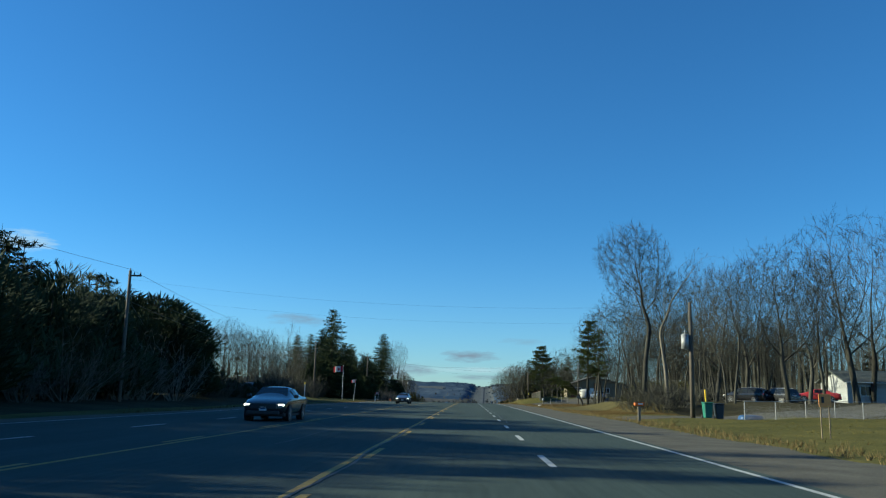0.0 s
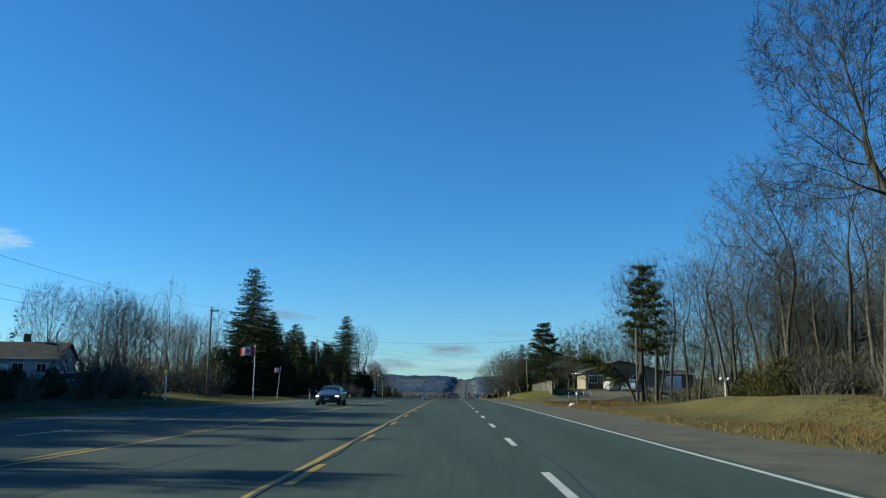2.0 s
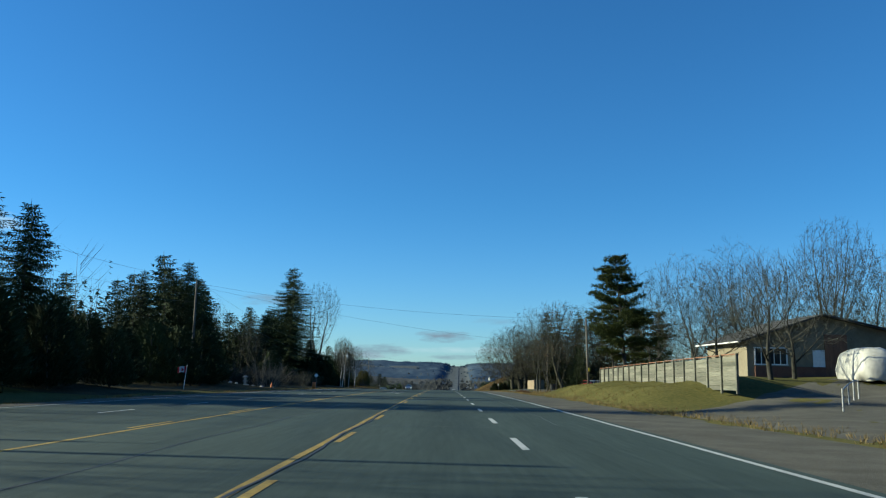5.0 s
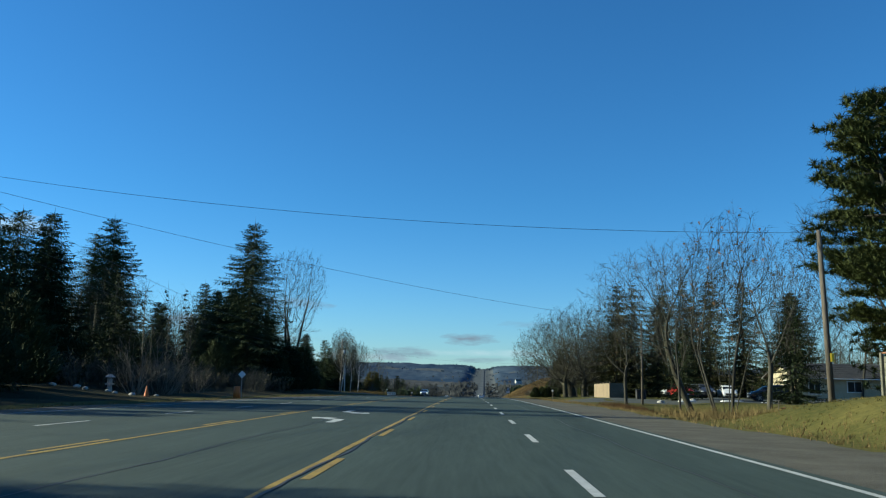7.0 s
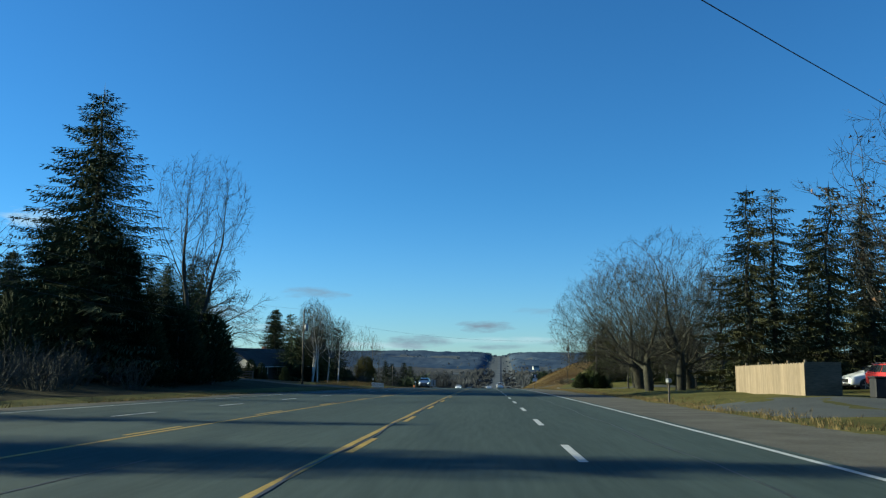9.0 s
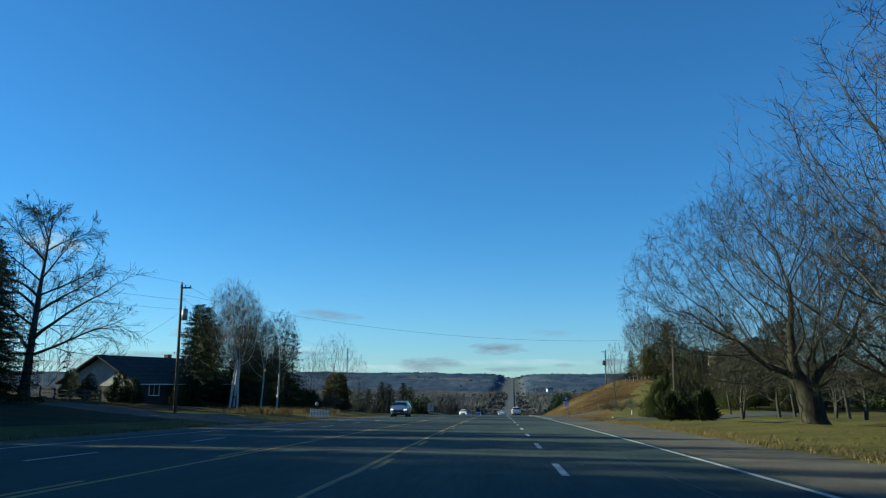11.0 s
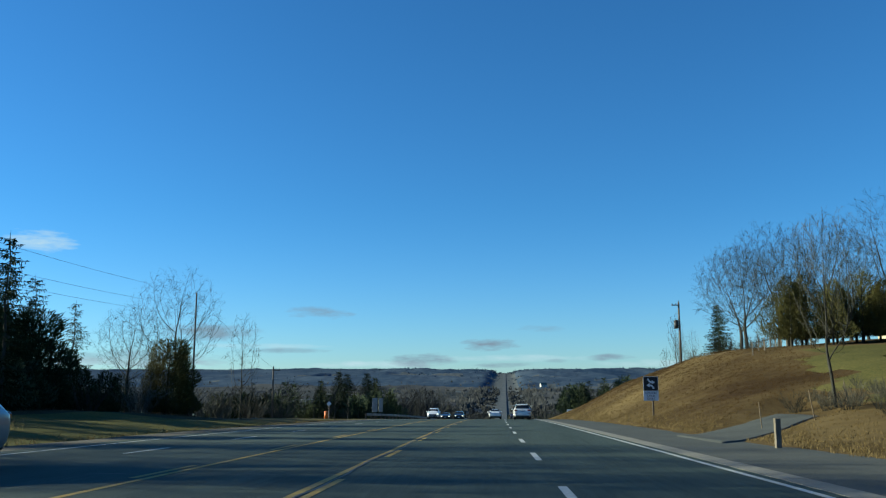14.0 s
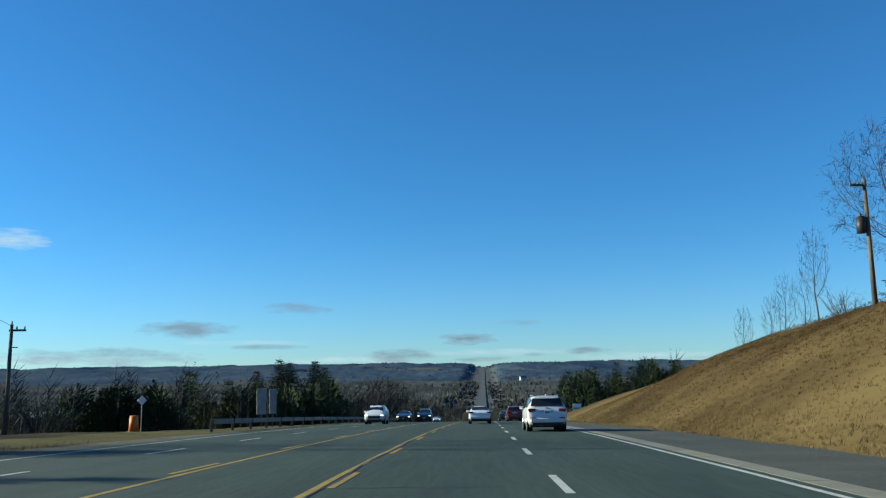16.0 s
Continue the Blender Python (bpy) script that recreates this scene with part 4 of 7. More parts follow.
T_YOUNG = [grown(s, 2.6, ((0, 0, 5.7, 1.5, 1.5, 3.8),), 560, 0.35, 0.34, 0.085, 0.006, 2, 2, 0.0075, 0.45, rise=0.2) for s in (71, 72)]
T_CLUMP = grown(81, 3.0, ((0.3, 0, 5.6, 2.2, 2.4, 3.2),), 1300, 0.35, 0.36, 0.075, 0.006, 2, 2, 0.0062, 0.5, stems=7, splay=0.24, rise=0.1, leaves=120)
T_BIRCH = [grown(s, 4.4, ((0, 0, 7.8, 2.5, 2.5, 4.2),), 1500, 0.4, 0.36, 0.125, 0.0055, 4, 4, 0.007, 0.7, rise=0.02, wander=0.12, bark=BIRCH, lean=l) for s, l in ((91, 0.03), (92, -0.035))]
S_TALL = [spruce(s, height=14, radius=4.7, ragged=0.22, full=1.25) for s in (101, 102)]
S_FAR = spruce(110, height=9, radius=2.9, ragged=0.2, gap=0.56, full=0.85, wide=1.25)
S_BIG = spruce(103, height=19, radius=6.6, ragged=0.22, gap=0.43, full=1.3)
S_SMALL = [spruce(s, height=9, radius=2.7, ragged=0.18, gap=0.38) for s in (104, 105)]
S_OLIVE = [spruce(s, height=14, radius=3.8, ragged=0.3, gap=0.48, material=OLIVE) for s in (108, 109)]
S_THIN = spruce(106, height=11, radius=2.4, ragged=0.3, gap=0.52, full=0.8)
P_THIN = pine(111, height=11, radius=2.2, clear=0.38, layers=13, tufts=22, needles=24, needle_w=0.017)
P_BIG = pine(112, height=13.0, radius=4.4, clear=0.27, layers=23, tufts=62, needles=24, needle_w=0.018)
P_DARK = pine(113, height=9, radius=3.4, clear=0.10, layers=14, tufts=12, material=NEEDLE)
C_YELLOW = evergreen_mass(126, 3.0, 1.8, 4500, CEDAR, 0.3, 0.7, 0.62)
C_HEDGE = evergreen_mass(135, 6, 2.6, 6000, PINE, 0.5, 0.5, 1.0)
C_DARK = [evergreen_mass(s, 6, 2.6, 3000, NEEDLE, 0.6, 0.45, 1.35) for s in (123, 124)]
C_BELT = [evergreen_mass(s, 8, 3.4, 5000, NEEDLE, 0.38, 0.5, 1.5) for s in (127, 128)]
C_FAR = evergreen_mass(129, 6, 2.6, 2200, NEEDLE, 0.5, 0.45, 1.7)
C_THICK = evergreen_mass(130, 6.4, 2.5, 15000, CEDAR, 0.34, 0.5, 0.8)
B_BRUSH = [bush(s) for s in (131, 132, 133)]
B_PALE = bush(134, 3.4, 1.6, 22, 10, PALE_BARK)

# ---------------------------------------------------------------- planting: sunny side (positive x)
W_LABEL = "tall bare grey woodland tree, leafless in winter"
plant("bare_tree", T_BIG, [(13.7, 67, 1.0, 20)], "tall leafless tree with pale grey trunk at the wood's edge", "tree")
plant("bare_tree", T_DEAD, [(16.0, 68.6, 1.04, 190)], "tall half-dead leafless tree with pale broken limbs", "tree")
for k, t in enumerate(T_FOREST):
    plant("bare_tree", t, scatter(rnd, 8, 16.5, 36, 62, 112, 0.62, 0.92, 2.4), W_LABEL, "tree", "woodland trees")
for t in T_BACK:
    plant("bare_tree", t, scatter(rnd, 20, 26, 60, 66, 140, 0.75, 1.02, 3), W_LABEL, "tree", "woodland trees")
    plant("bare_tree", t, scatter(rnd, 14, 30, 62, 165, 235, 0.8, 1.05, 3), W_LABEL, "tree", "woodland trees")
plant("bare_tree", T_BROAD[0], [(24, 64, 1.05, 10), (31, 68, 1.32, 60), (36, 76, 1.35, 160), (21.5, 74, 1.0, 250), (33, 172, 1.1, 10), (39, 178, 1.15, 200), (26, 186, 1.0, 100)], "broad leafless tree with dense twigs", "tree")
plant("bare_tree", T_BROAD[1], [(28, 70, 0.98, 10), (37, 64, 1.3, 90), (26, 80, 1.15, 10), (28, 178, 1.05, 40), (19, 196, 0.95, 0)], "broad leafless tree with fine branches", "tree")
plant("bare_tree", T_FOREST[0], [(17.8, 121, 1.05, 0), (20.5, 119, 1.1, 90), (23, 122, 1.1, 200)], W_LABEL, "tree", "woodland trees")
plant("bare_tree", T_FOREST[3], [(19.2, 123.5, 1.12, 40), (24.5, 118.5, 1.05, 300)], W_LABEL, "tree", "woodland trees")
plant("pine_tree", P_THIN, [(14.5, 104.5, 1.0, 0), (16.2, 107, 0.92, 120)], "slim pine with layered dark boughs at the wood's edge", "tree")
plant("pine_tree", leaning_pine(114), [(14.0, 104.2, 1 / K, 0)], "leaning pine with long level green boughs", "tree")
plant("pine_tree", P_BIG, [(15.1, 170.8, 0.92, 0)], "large full pine standing behind the board fence", "tree")
plant("pine_tree", P_DARK, [(20.5, 182, 0.9, 30)], "dark bushy pine in the yard", "tree")
plant("bush", B_BRUSH[0], [(10.8, 55, 0.7, 0), (13.4, 57.5, 0.72, 30), (14.6, 58.5, 0.75, 140), (11.6, 58, 0.75, 50), (12.4, 60, 0.85, 90), (11.2, 60.5, 0.65, 10), (12.6, 56, 0.8, 200), (13.8, 60, 0.85, 10)], "brown leafless thicket at the wood's edge", "bush", "roadside thicket")
plant("bush", B_BRUSH[1], scatter(rnd, 8, 14, 20, 62, 84, 0.7, 1.1, 1.2), "brown leafless brush under the trees", "bush", "woodland brush")
plant("bush", B_BRUSH[2], scatter(rnd, 14, 17, 34, 84, 112, 0.6, 1.0, 1.4), "brown leafless brush under the trees", "bush", "woodland brush")
plant("bare_tree", T_FOREST[1], [(20, 90, 1.2, 0), (24, 88, 1.2, 70), (27, 93, 1.25, 140)], W_LABEL, "tree", "woodland trees")
plant("bare_tree", T_FOREST[2], [(22, 95, 1.22, 30), (19, 98, 1.1, 100), (30, 88, 1.25, 10)], W_LABEL, "tree", "woodland trees")
plant("cedar", C_YELLOW, [(18, 86, 0.75, 0), (19.5, 88, 0.8, 90), (21, 87, 0.75, 20), (20, 90.5, 0.7, 200), (22.5, 89, 0.85, 130), (17, 88.5, 0.6, 60)], "yellow-green young cedars at the wood's edge", "shrub")
ROUND = grown(86, 1.2, ((0, 0, 3.1, 2.9, 2.9, 2.2),), 1100, 0.35, 0.36, 0.13, 0.006, 2, 2, 0.007, 0.5, wander=0.16, floor=0.7)
plant("bare_tree", ROUND, [(14.4, 138.5, 1.0, 0), (16.3, 140.5, 0.95, 130), (12.6, 140.5, 0.8, 250)], "low round twiggy garden tree before the bungalow", "tree")
plant("bare_tree", T_VASE, [(33.8, 173, 0.92, 0), (30, 178, 0.78, 100)], "tall vase-shaped leafless tree behind the bungalow", "tree")
plant("bare_tree", T_BROAD[1], [(22, 176, 1.05, 0), (19.5, 181, 1.0, 50), (25, 172, 1.1, 80)], "broad leafless tree behind the board fence", "tree")
plant("bare_tree", T_BACK[0], scatter(rnd, 9, 21, 40, 98, 113, 0.7, 1.05, 2.2) + scatter(rnd, 6, 34, 52, 110, 150, 0.8, 1.1, 3), W_LABEL, "tree", "woodland trees")
plant("bare_tree", T_BACK[1], scatter(rnd, 9, 20, 40, 86, 113, 0.6, 1.0, 2.2), W_LABEL, "tree", "woodland trees")
plant("bush", B_BRUSH[0], scatter(rnd, 26, 16, 42, 94, 113, 0.7, 1.2, 1.4), "brown leafless brush under the trees", "bush", "woodland brush")
# clump by the pole, and the yard beyond
plant("bare_tree", T_CLUMP, [(9.4, 173.5, 0.93, 0)], "clump of slim bare stems with a few dead leaves", "tree")
plant("bare_tree", T_YOUNG[0], [(8.6, 177, 0.75, 0)], "slim leafless tree by the roadside", "tree")
plant("bare_tree", grown(87, 2.2, ((0, 0, 6.0, 3.6, 3.6, 3.6),), 1500, 0.4, 0.42, 0.14, 0.006, 2, 2, 0.007, 0.55, wander=0.14, leaves=220), [(11.3, 203.4, 0.86, 30)], "small bushy leafless tree by the parking area", "tree")
for k, s in enumerate(S_OLIVE):
    plant("spruce", s, [((16.2, 20.8)[k], 235.6, 0.92, 40), ((18.0, 24.1)[k], 236.3, 0.93 + 0.05 * k, 100), (28 + 4 * k, 240, 1.0, 10), (22.5 + 4 * k, 243, 0.9, 0)], "tall shaggy olive spruce in the row behind the yard", "tree", "spruce row")
plant("spruce", S_TALL[0], [(-29.5, 236.5, 0.78, 0), (-30.2, 240, 0.82, 70), (-29.2, 243.6, 0.8, 150), (-31, 247.5, 0.82, 20)] + [(-32.5 + 0.8 * math.sin(k * 2.1), 251 + 3.2 * k, 0.82 + 0.06 * math.sin(k * 1.3), 50 * k) for k in range(9)], "tall dark spruce in the row shading the road", "tree", "shade spruces")
for k in range(10):
    y = 91 + 3.9 * k
    x = -0.575 * (y - 37.9) - 4
    plant("cedar", C_BELT[k % 2], [(x / K, y / K, 1.02 + 0.08 * math.sin(k * 2.1), 47 * k), ((x - 5.5) / K, (y + 1.5) / K, 1.08, 31 * k)], "tall dark evergreen in the deep pine belt", "tree", "deep belt")
plant("pine_tree", P_DARK, [(-30, 77, 0.85, 10), (-32.5, 82, 0.9, 100), (-34.5, 86, 0.85, 200)], "dark dense pine at the belt's end", "tree", "roadside pines")
plant("spruce", S_TALL[1], [(-33 + 0.9 * math.sin(k * 1.7), 329 + 3.6 * k, 0.54 + 0.06 * math.sin(k * 2.3), 70 * k) for k in range(5)], "dark spruce behind the low house's verge", "tree", "verge spruces")
plant("spruce", S_TALL[1], [(32.8, 228.6, 0.8, 0)], "tall blue-green spruce behind the cream house", "tree")
plant("spruce", S_SMALL[0], [(17.5, 212, 0.7, 0), (24.3, 205, 0.92, 0)], "blue-green spruce in the yard", "tree")
plant("bare_tree", T_WILLOW, [(23, 266, 0.9, 60)], "wide leafless willow with arching limbs", "tree")
plant("bare_tree", T_BROAD[1], [(19, 246, 0.85, 40)], "leafless tree with mossy forked trunk", "tree")
plant("bare_tree", T_OAK[0], [(15.2, 265.8, 1 / K, 0), (20.4, 268.5, 0.7, 60)], "huge spreading leafless oak on the lawn", "tree", "lawn oaks")
plant("bare_tree", T_OAK[2], [(13.5, 192.6, 1.0, 0)], "large leaning leafless oak with mossy arching limbs", "tree")
plant("bare_tree", T_OAK[1], [(13.7, 243.2, 1.0, 0), (11.6, 243.6, 0.86, 140)], "dark old leafless oak with round spreading crown", "tree", "old oaks")
plant("bare_tree", ROUND, [(17, 284, 0.95, 0), (20.5, 287, 1.0, 80), (24, 281, 1.1, 160), (15.6, 291, 0.8, 40), (26, 291, 1.1, 220)], "low tangled leafless garden tree on the lawn", "tree", "garden trees")
plant("bare_tree", T_BROAD[0], [(21, 281, 0.62, 0), (25, 286, 0.66, 70), (29, 279, 0.75, 10), (24, 294, 0.55, 30), (18.5, 289, 0.5, 200), (28, 296, 0.6, 120), (33, 290, 0.7, 300), (20, 298, 0.5, 20), (31, 302, 0.65, 80), (36, 284, 0.8, 0), (29, 309, 0.72, 30), (32.5, 311, 0.75, 150), (35.5, 306, 0.8, 220), (27, 305, 0.62, 100)], "low spreading leafless tree on the lawn", "tree")
plant("juniper", C_HEDGE, [(22 + 2.1 * k, 303 + 2.2 * math.sin(2.2 * k), 0.62 + 0.12 * math.sin(1.7 * k), 50 * k) for k in range(7)], "dark evergreen thicket behind the lawn trees", "shrub", "lawn thicket")
plant("young_fir", evergreen_mass(125, 1.7, 0.8, 1900, NEEDLE, 0.8, 0.3, 0.8), [(10.5, 276.3, 0.92, 0), (12.4, 276.0, 1.0, 40), (12.2, 278.6, 0.8, 90)], "small bushy young fir planted on the lawn", "shrub", "young firs")
plant("juniper", C_HEDGE, [(11.6, 289.6, 0.27, 0), (12.7, 290.4, 0.33, 50), (13.9, 291.4, 0.37, 120), (15.2, 291.0, 0.33, 200)], "dark evergreen shrub at the edge of the lawn", "shrub", "lawn shrubs")
plant("juniper", C_HEDGE, [(15.7, 308.5, 0.42, 0), (16.8, 310, 0.5, 80), (18.0, 309, 0.52, 20), (19.2, 311, 0.55, 0), (17.4, 313, 0.5, 60), (20.6, 310.5, 0.6, 60)], "dark spreading evergreen shrub below the hill house", "shrub", "evergreen shrubs")
plant("spruce", spruce(107, 9, 3.4, 0.03, 0.34, 0.2, OLIVE), [(19.6, 319.8, 0.96, 0), (24.0, 311.7, 0.95, 120), (28.5, 314, 0.9, 60), (32, 318, 0.95, 10)], "broad green fir on the lawn slope", "tree")
C_HILL = [evergreen_mass(s, 6.2, 1.9, 4600, CEDAR, 0.6, 0.7, 0.72, 0.09) for s in (136, 137)]
for k, t in enumerate(C_HILL):
    plant("cedar", t, [(21.4 + 1.25 * j + 0.6 * k, 346 + 2.4 * k + 0.9 * math.sin(2.3 * j), 0.72 + 0.12 * math.sin(1.9 * j + k), 70 * j) for j in range(7)], "olive green cedar with a bare trunk on the hilltop", "tree", "hilltop cedars")
plant("bare_tree", T_BROAD[1], [(22.6, 352, 0.82, 20), (27.5, 355, 0.9, 200), (31.5, 352, 0.95, 80)], "tall fine leafless tree behind the hilltop cedars", "tree", "hilltop trees")
plant("spruce", S_SMALL[1], [(23.4, 371.5, 0.62, 0)], "small dark spruce on the hilltop", "tree")
plant("bare_tree", T_BROAD[0], [(25.4, 369, 0.95, 0)], "grey leafless tree on the hilltop", "tree")
plant("bare_tree", T_BROAD[1], [(39, 378, 1.15, 30), (28, 380, 1.08, 0), (27, 362, 0.8, 0), (44, 384, 1.0, 200)], "grey leafless tree on the hilltop", "tree")
plant("bare_tree", T_YOUNG[1], [(13.2, 319, 0.82, 0), (24.3, 402, 0.6, 0), (23.6, 390, 0.62, 50), (25.4, 391, 0.66, 90), (25, 397, 0.6, 20), (20, 376, 0.6, 0)], "slim leafless young tree on the dry slope", "tree")
plant("bush", B_BRUSH[1], scatter(rnd, 26, 11.5, 15.5, 309, 322, 0.22, 0.42, 0.7), "dry brown brush on the slope", "bush", "slope brush")
plant("bush", B_BRUSH[2], scatter(rnd, 12, 21, 27, 350, 392, 0.5, 0.9, 1.5), "brown brush on the hill's brow", "bush", "slope brush")

# ---------------------------------------------------------------- planting: shaded side (negative x)
plant("pine_tree", P_DARK, scatter(rnd, 12, -36, -25, 26, 64, 0.75, 0.95, 3.0) + [(-24.5, 71, 0.8, 0), (-25, 66, 0.86, 70), (-23.6, 60, 0.82, 10), (-24, 52, 0.88, 200), (-25, 44, 0.95, 20), (-24, 36, 0.9, 0)], "dark dense pine in the roadside belt", "tree", "roadside pines")
plant("cedar", C_BELT[0], scatter(rnd, 16, -34, -25, -40, 60, 0.75, 0.95, 3.0), "dark dense evergreen in the roadside belt", "tree", "roadside pines")
plant("cedar", C_BELT[1], [(-24.2 + 0.9 * math.sin(k * 2.3), 70 - 4.3 * k, (0.76 if k < 5 else 0.88 if k < 9 else 0.97) + 0.07 * math.sin(k * 1.7), 37 * k) for k in range(24)], "dark dense evergreen in the roadside belt", "tree", "roadside pines")
plant("cedar", C_BELT[0], scatter(rnd, 26, -36, -26, -38, 36, 1.1, 1.3, 3.0), "tall dark evergreen in the deep pine belt", "tree", "deep belt")
plant("juniper", C_DARK[0], scatter(rnd, 12, -31, -22.5, 22, 64, 0.6, 1.0, 2.2), "dark evergreen undergrowth below pines", "shrub", "roadside evergreens")
plant("spruce", S_SMALL[0], [(-33, 58, 1.05, 0), (-29, 49, 1.1, 30), (-27, 20, 1.3, 0), (-28, 8, 1.25, 50), (-27, 14, 1.2, 80), (-28, 29, 1.3, 0), (-30, 38, 1.25, 10), (-27, 0, 1.3, 0), (-28, -10, 1.3, 0)], "dark spruce rising from the pine belt", "tree")
plant("bush", B_BRUSH[0], scatter(rnd, 9, -22.5, -20.5, 28, 76, 0.8, 1.2, 1.6), "tall leafless brush in front of dark pines", "bush", "roadside brush")
plant("bush", B_PALE, scatter(rnd, 5, -22, -20.5, 40, 58, 0.9, 1.1, 2), "pale-stemmed leafless bush by the road", "bush", "roadside brush")
plant("bush", B_BRUSH[1], scatter(rnd, 34, -29, -20.5, 74, 100, 0.5, 0.78, 1.2), "low brown leafless brush before the white house", "bush", "roadside brush")
plant("bare_tree", T_BROAD[0], [(-47, 135, 0.9, 0), (-40, 142, 0.85, 80), (-33, 104, 0.5, 10), (-52, 160, 1.0, 0)], "round-headed leafless tree behind the house", "tree")
plant("bare_tree", T_BROAD[1], [(-35, 128, 0.8, 0), (-30, 135, 0.72, 140), (-38, 150, 0.9, 30)], "leafless tree behind the lawn", "tree")
plant("bare_tree", T_YOUNG[0], [(-30, 122, 1.05, 0), (-27, 118, 0.8, 60), (-27, 128, 0.9, 0), (-26, 104, 0.7, 0), (-31, 138, 1.0, 20)], "slim leafless tree near the pole", "tree")
plant("bush", B_BRUSH[2], scatter(rnd, 24, -34, -22.5, 116, 138, 0.8, 1.3, 1.8), "brown leafless hedge brush behind the lawn", "bush", "lawn brush")
plant("spruce", S_TALL[0], [(-22.8, 132.8, 1.04, 0)], "tall spruce behind the flagpoles", "tree")
plant("spruce", S_SMALL[1], [(-20.9, 135.5, 1.02, 60), (-25, 137, 1.0, 0)], "dark spruce beside the tall one", "tree")
plant("juniper", C_DARK[1], [(-21, 139, 0.8, 0), (-23, 141, 0.85, 40), (-20.5, 144, 0.7, 0), (-22, 147, 0.8, 90), (-20.5, 152, 0.6, 0), (-24, 134, 0.9, 10), (-25.5, 130, 0.8, 0)], "dark low evergreens below the spruces", "shrub", "evergreens")
plant("spruce", S_SMALL[0], [(-25.3, 175, 1.28, 0), (-26.8, 179, 1.2, 50), (-29, 177, 1.1, 0), (-23.4, 180, 1.0, 90), (-32, 181, 1.05, 10), (-33, 172, 1.0, 0), (-28.0, 196, 1.0, 40), (-31.5, 195, 1.05, 70), (-27, 203, 0.95, 10)], "dark spruce in the roadside clump", "tree", "spruce clump")
plant("spruce", S_TALL[1], [(-31, 197, 0.85, 0), (-29.0, 196, 0.84, 30)], "tall dark spruce in the roadside clump", "tree", "spruce clump")
plant("juniper", C_DARK[0], [(-21.5, 168, 0.75, 0), (-23, 166, 0.8, 40), (-21.2, 173, 0.75, 0), (-22.4, 178, 0.75, 90), (-24, 162, 0.7, 0), (-25, 158, 0.75, 20), (-24, 185, 0.8, 0)], "dark low evergreens below the spruces", "shrub", "evergreens")
plant("cedar", C_BELT[0], [((-45.5 + 1.8 * math.sin(2.4 * k)) / K, (222 + 4.6 * k) / K, 0.64 + 0.09 * math.sin(1.6 * k), 53 * k) for k in range(15)], "dark low evergreen behind the roadside thicket", "tree", "thicket evergreens")
plant("bush", B_PALE, [(-19.4, 193.5, 0.95, 0), (-20.2, 191.5, 0.9, 70), (-19.6, 196, 0.8, 120), (-19.2, 200, 0.55, 0)], "bush of pale bare stems at the roadside", "bush")
plant("bush", B_BRUSH[0], scatter(rnd, 40, -27, -18.8, 192, 232, 0.6, 1.0, 1.2), "brown leafless roadside thicket", "bush", "thicket")
plant("bush", B_BRUSH[2], scatter(rnd, 16, -34, -27, 150, 172, 0.8, 1.3, 1.6), "brown leafless roadside thicket", "bush", "thicket")
plant("bare_tree", T_YOUNG[1], [(-29, 222, 1.0, 0), (-31, 226, 0.95, 60), (-33, 215, 1.0, 30), (-26, 216, 0.75, 0)], "slim leafless tree in the thicket", "tree")
plant("spruce", S_BIG, [(-25.1, 234.2, 1.0, 0)], "very tall old spruce at the roadside", "tree")
plant("spruce", S_BIG, [(-43.4, 239, 1.02, 80), (-48, 243, 0.95, 160), (-50, 236, 0.9, 240)], "very tall old spruce set back from the road", "tree", "old spruces")
plant("spruce", S_TALL[0], [(-30.8, 249, 0.92, 0), (-32.5, 254, 0.95, 60), (-35.5, 250.5, 0.95, 0)], "tall dark spruce behind the old one", "tree", "spruce clump")
plant("cedar", C_BELT[1], [(-25.5, 245, 0.5, 0), (-27, 249, 0.5, 40), (-27, 253, 0.42, 90), (-30, 256, 0.5, 0), (-32.5, 259, 0.5, 50), (-35, 255, 0.6, 100), (-29, 260, 0.4, 10)], "dark dense evergreen at the tall tree's foot", "tree")
plant("bare_tree", T_VASE, [(-22.6, 246, 1.06, 10)], "tall vase-shaped leafless tree beside the old spruce", "tree")
plant("juniper", C_DARK[1], [(-21.5, 240, 0.85, 0), (-22.6, 243, 0.95, 70), (-21.0, 246, 0.9, 10), (-23, 250, 0.9, 0), (-22, 236, 0.7, 0), (-27, 229, 0.8, 0)], "dark evergreen thicket at the tree's foot", "shrub", "evergreens")
plant("spruce", S_TALL[1], [((-53 - 3 * math.sin(1.9 * k)) / K, (317 + 5.2 * k) / K, 0.76 + 0.08 * math.sin(2.7 * k), 61 * k) for k in range(9)], "tall dark spruce that shades the verge by the low house", "tree", "shade spruces")
plant("bare_tree", T_WILLOW, [(-37.2, 288, 1.24, 40)], "leafless weeping willow behind the thicket", "tree")
plant("bare_tree", T_BIRCH[0], [(-24.6, 300, 1.0, 0), (-24.0, 308, 0.8, 40)], "white-barked birch, leafless, on the lawn edge", "tree", "birches")
plant("bare_tree", T_BIRCH[1], [(-24.0, 300.4, 0.95, 180), (-22.6, 309, 0.85, 30), (-25.5, 304, 0.9, 100)], "white-barked birch, leafless, on the lawn edge", "tree", "birches")
plant("spruce", S_SMALL[0], [(-28, 301, 1.1, 0), (-27.6, 303, 0.95, 0), (-26.5, 308, 0.95, 40), (-27, 314, 0.98, 90)], "dark spruce behind the birches", "tree", "lawn spruces")
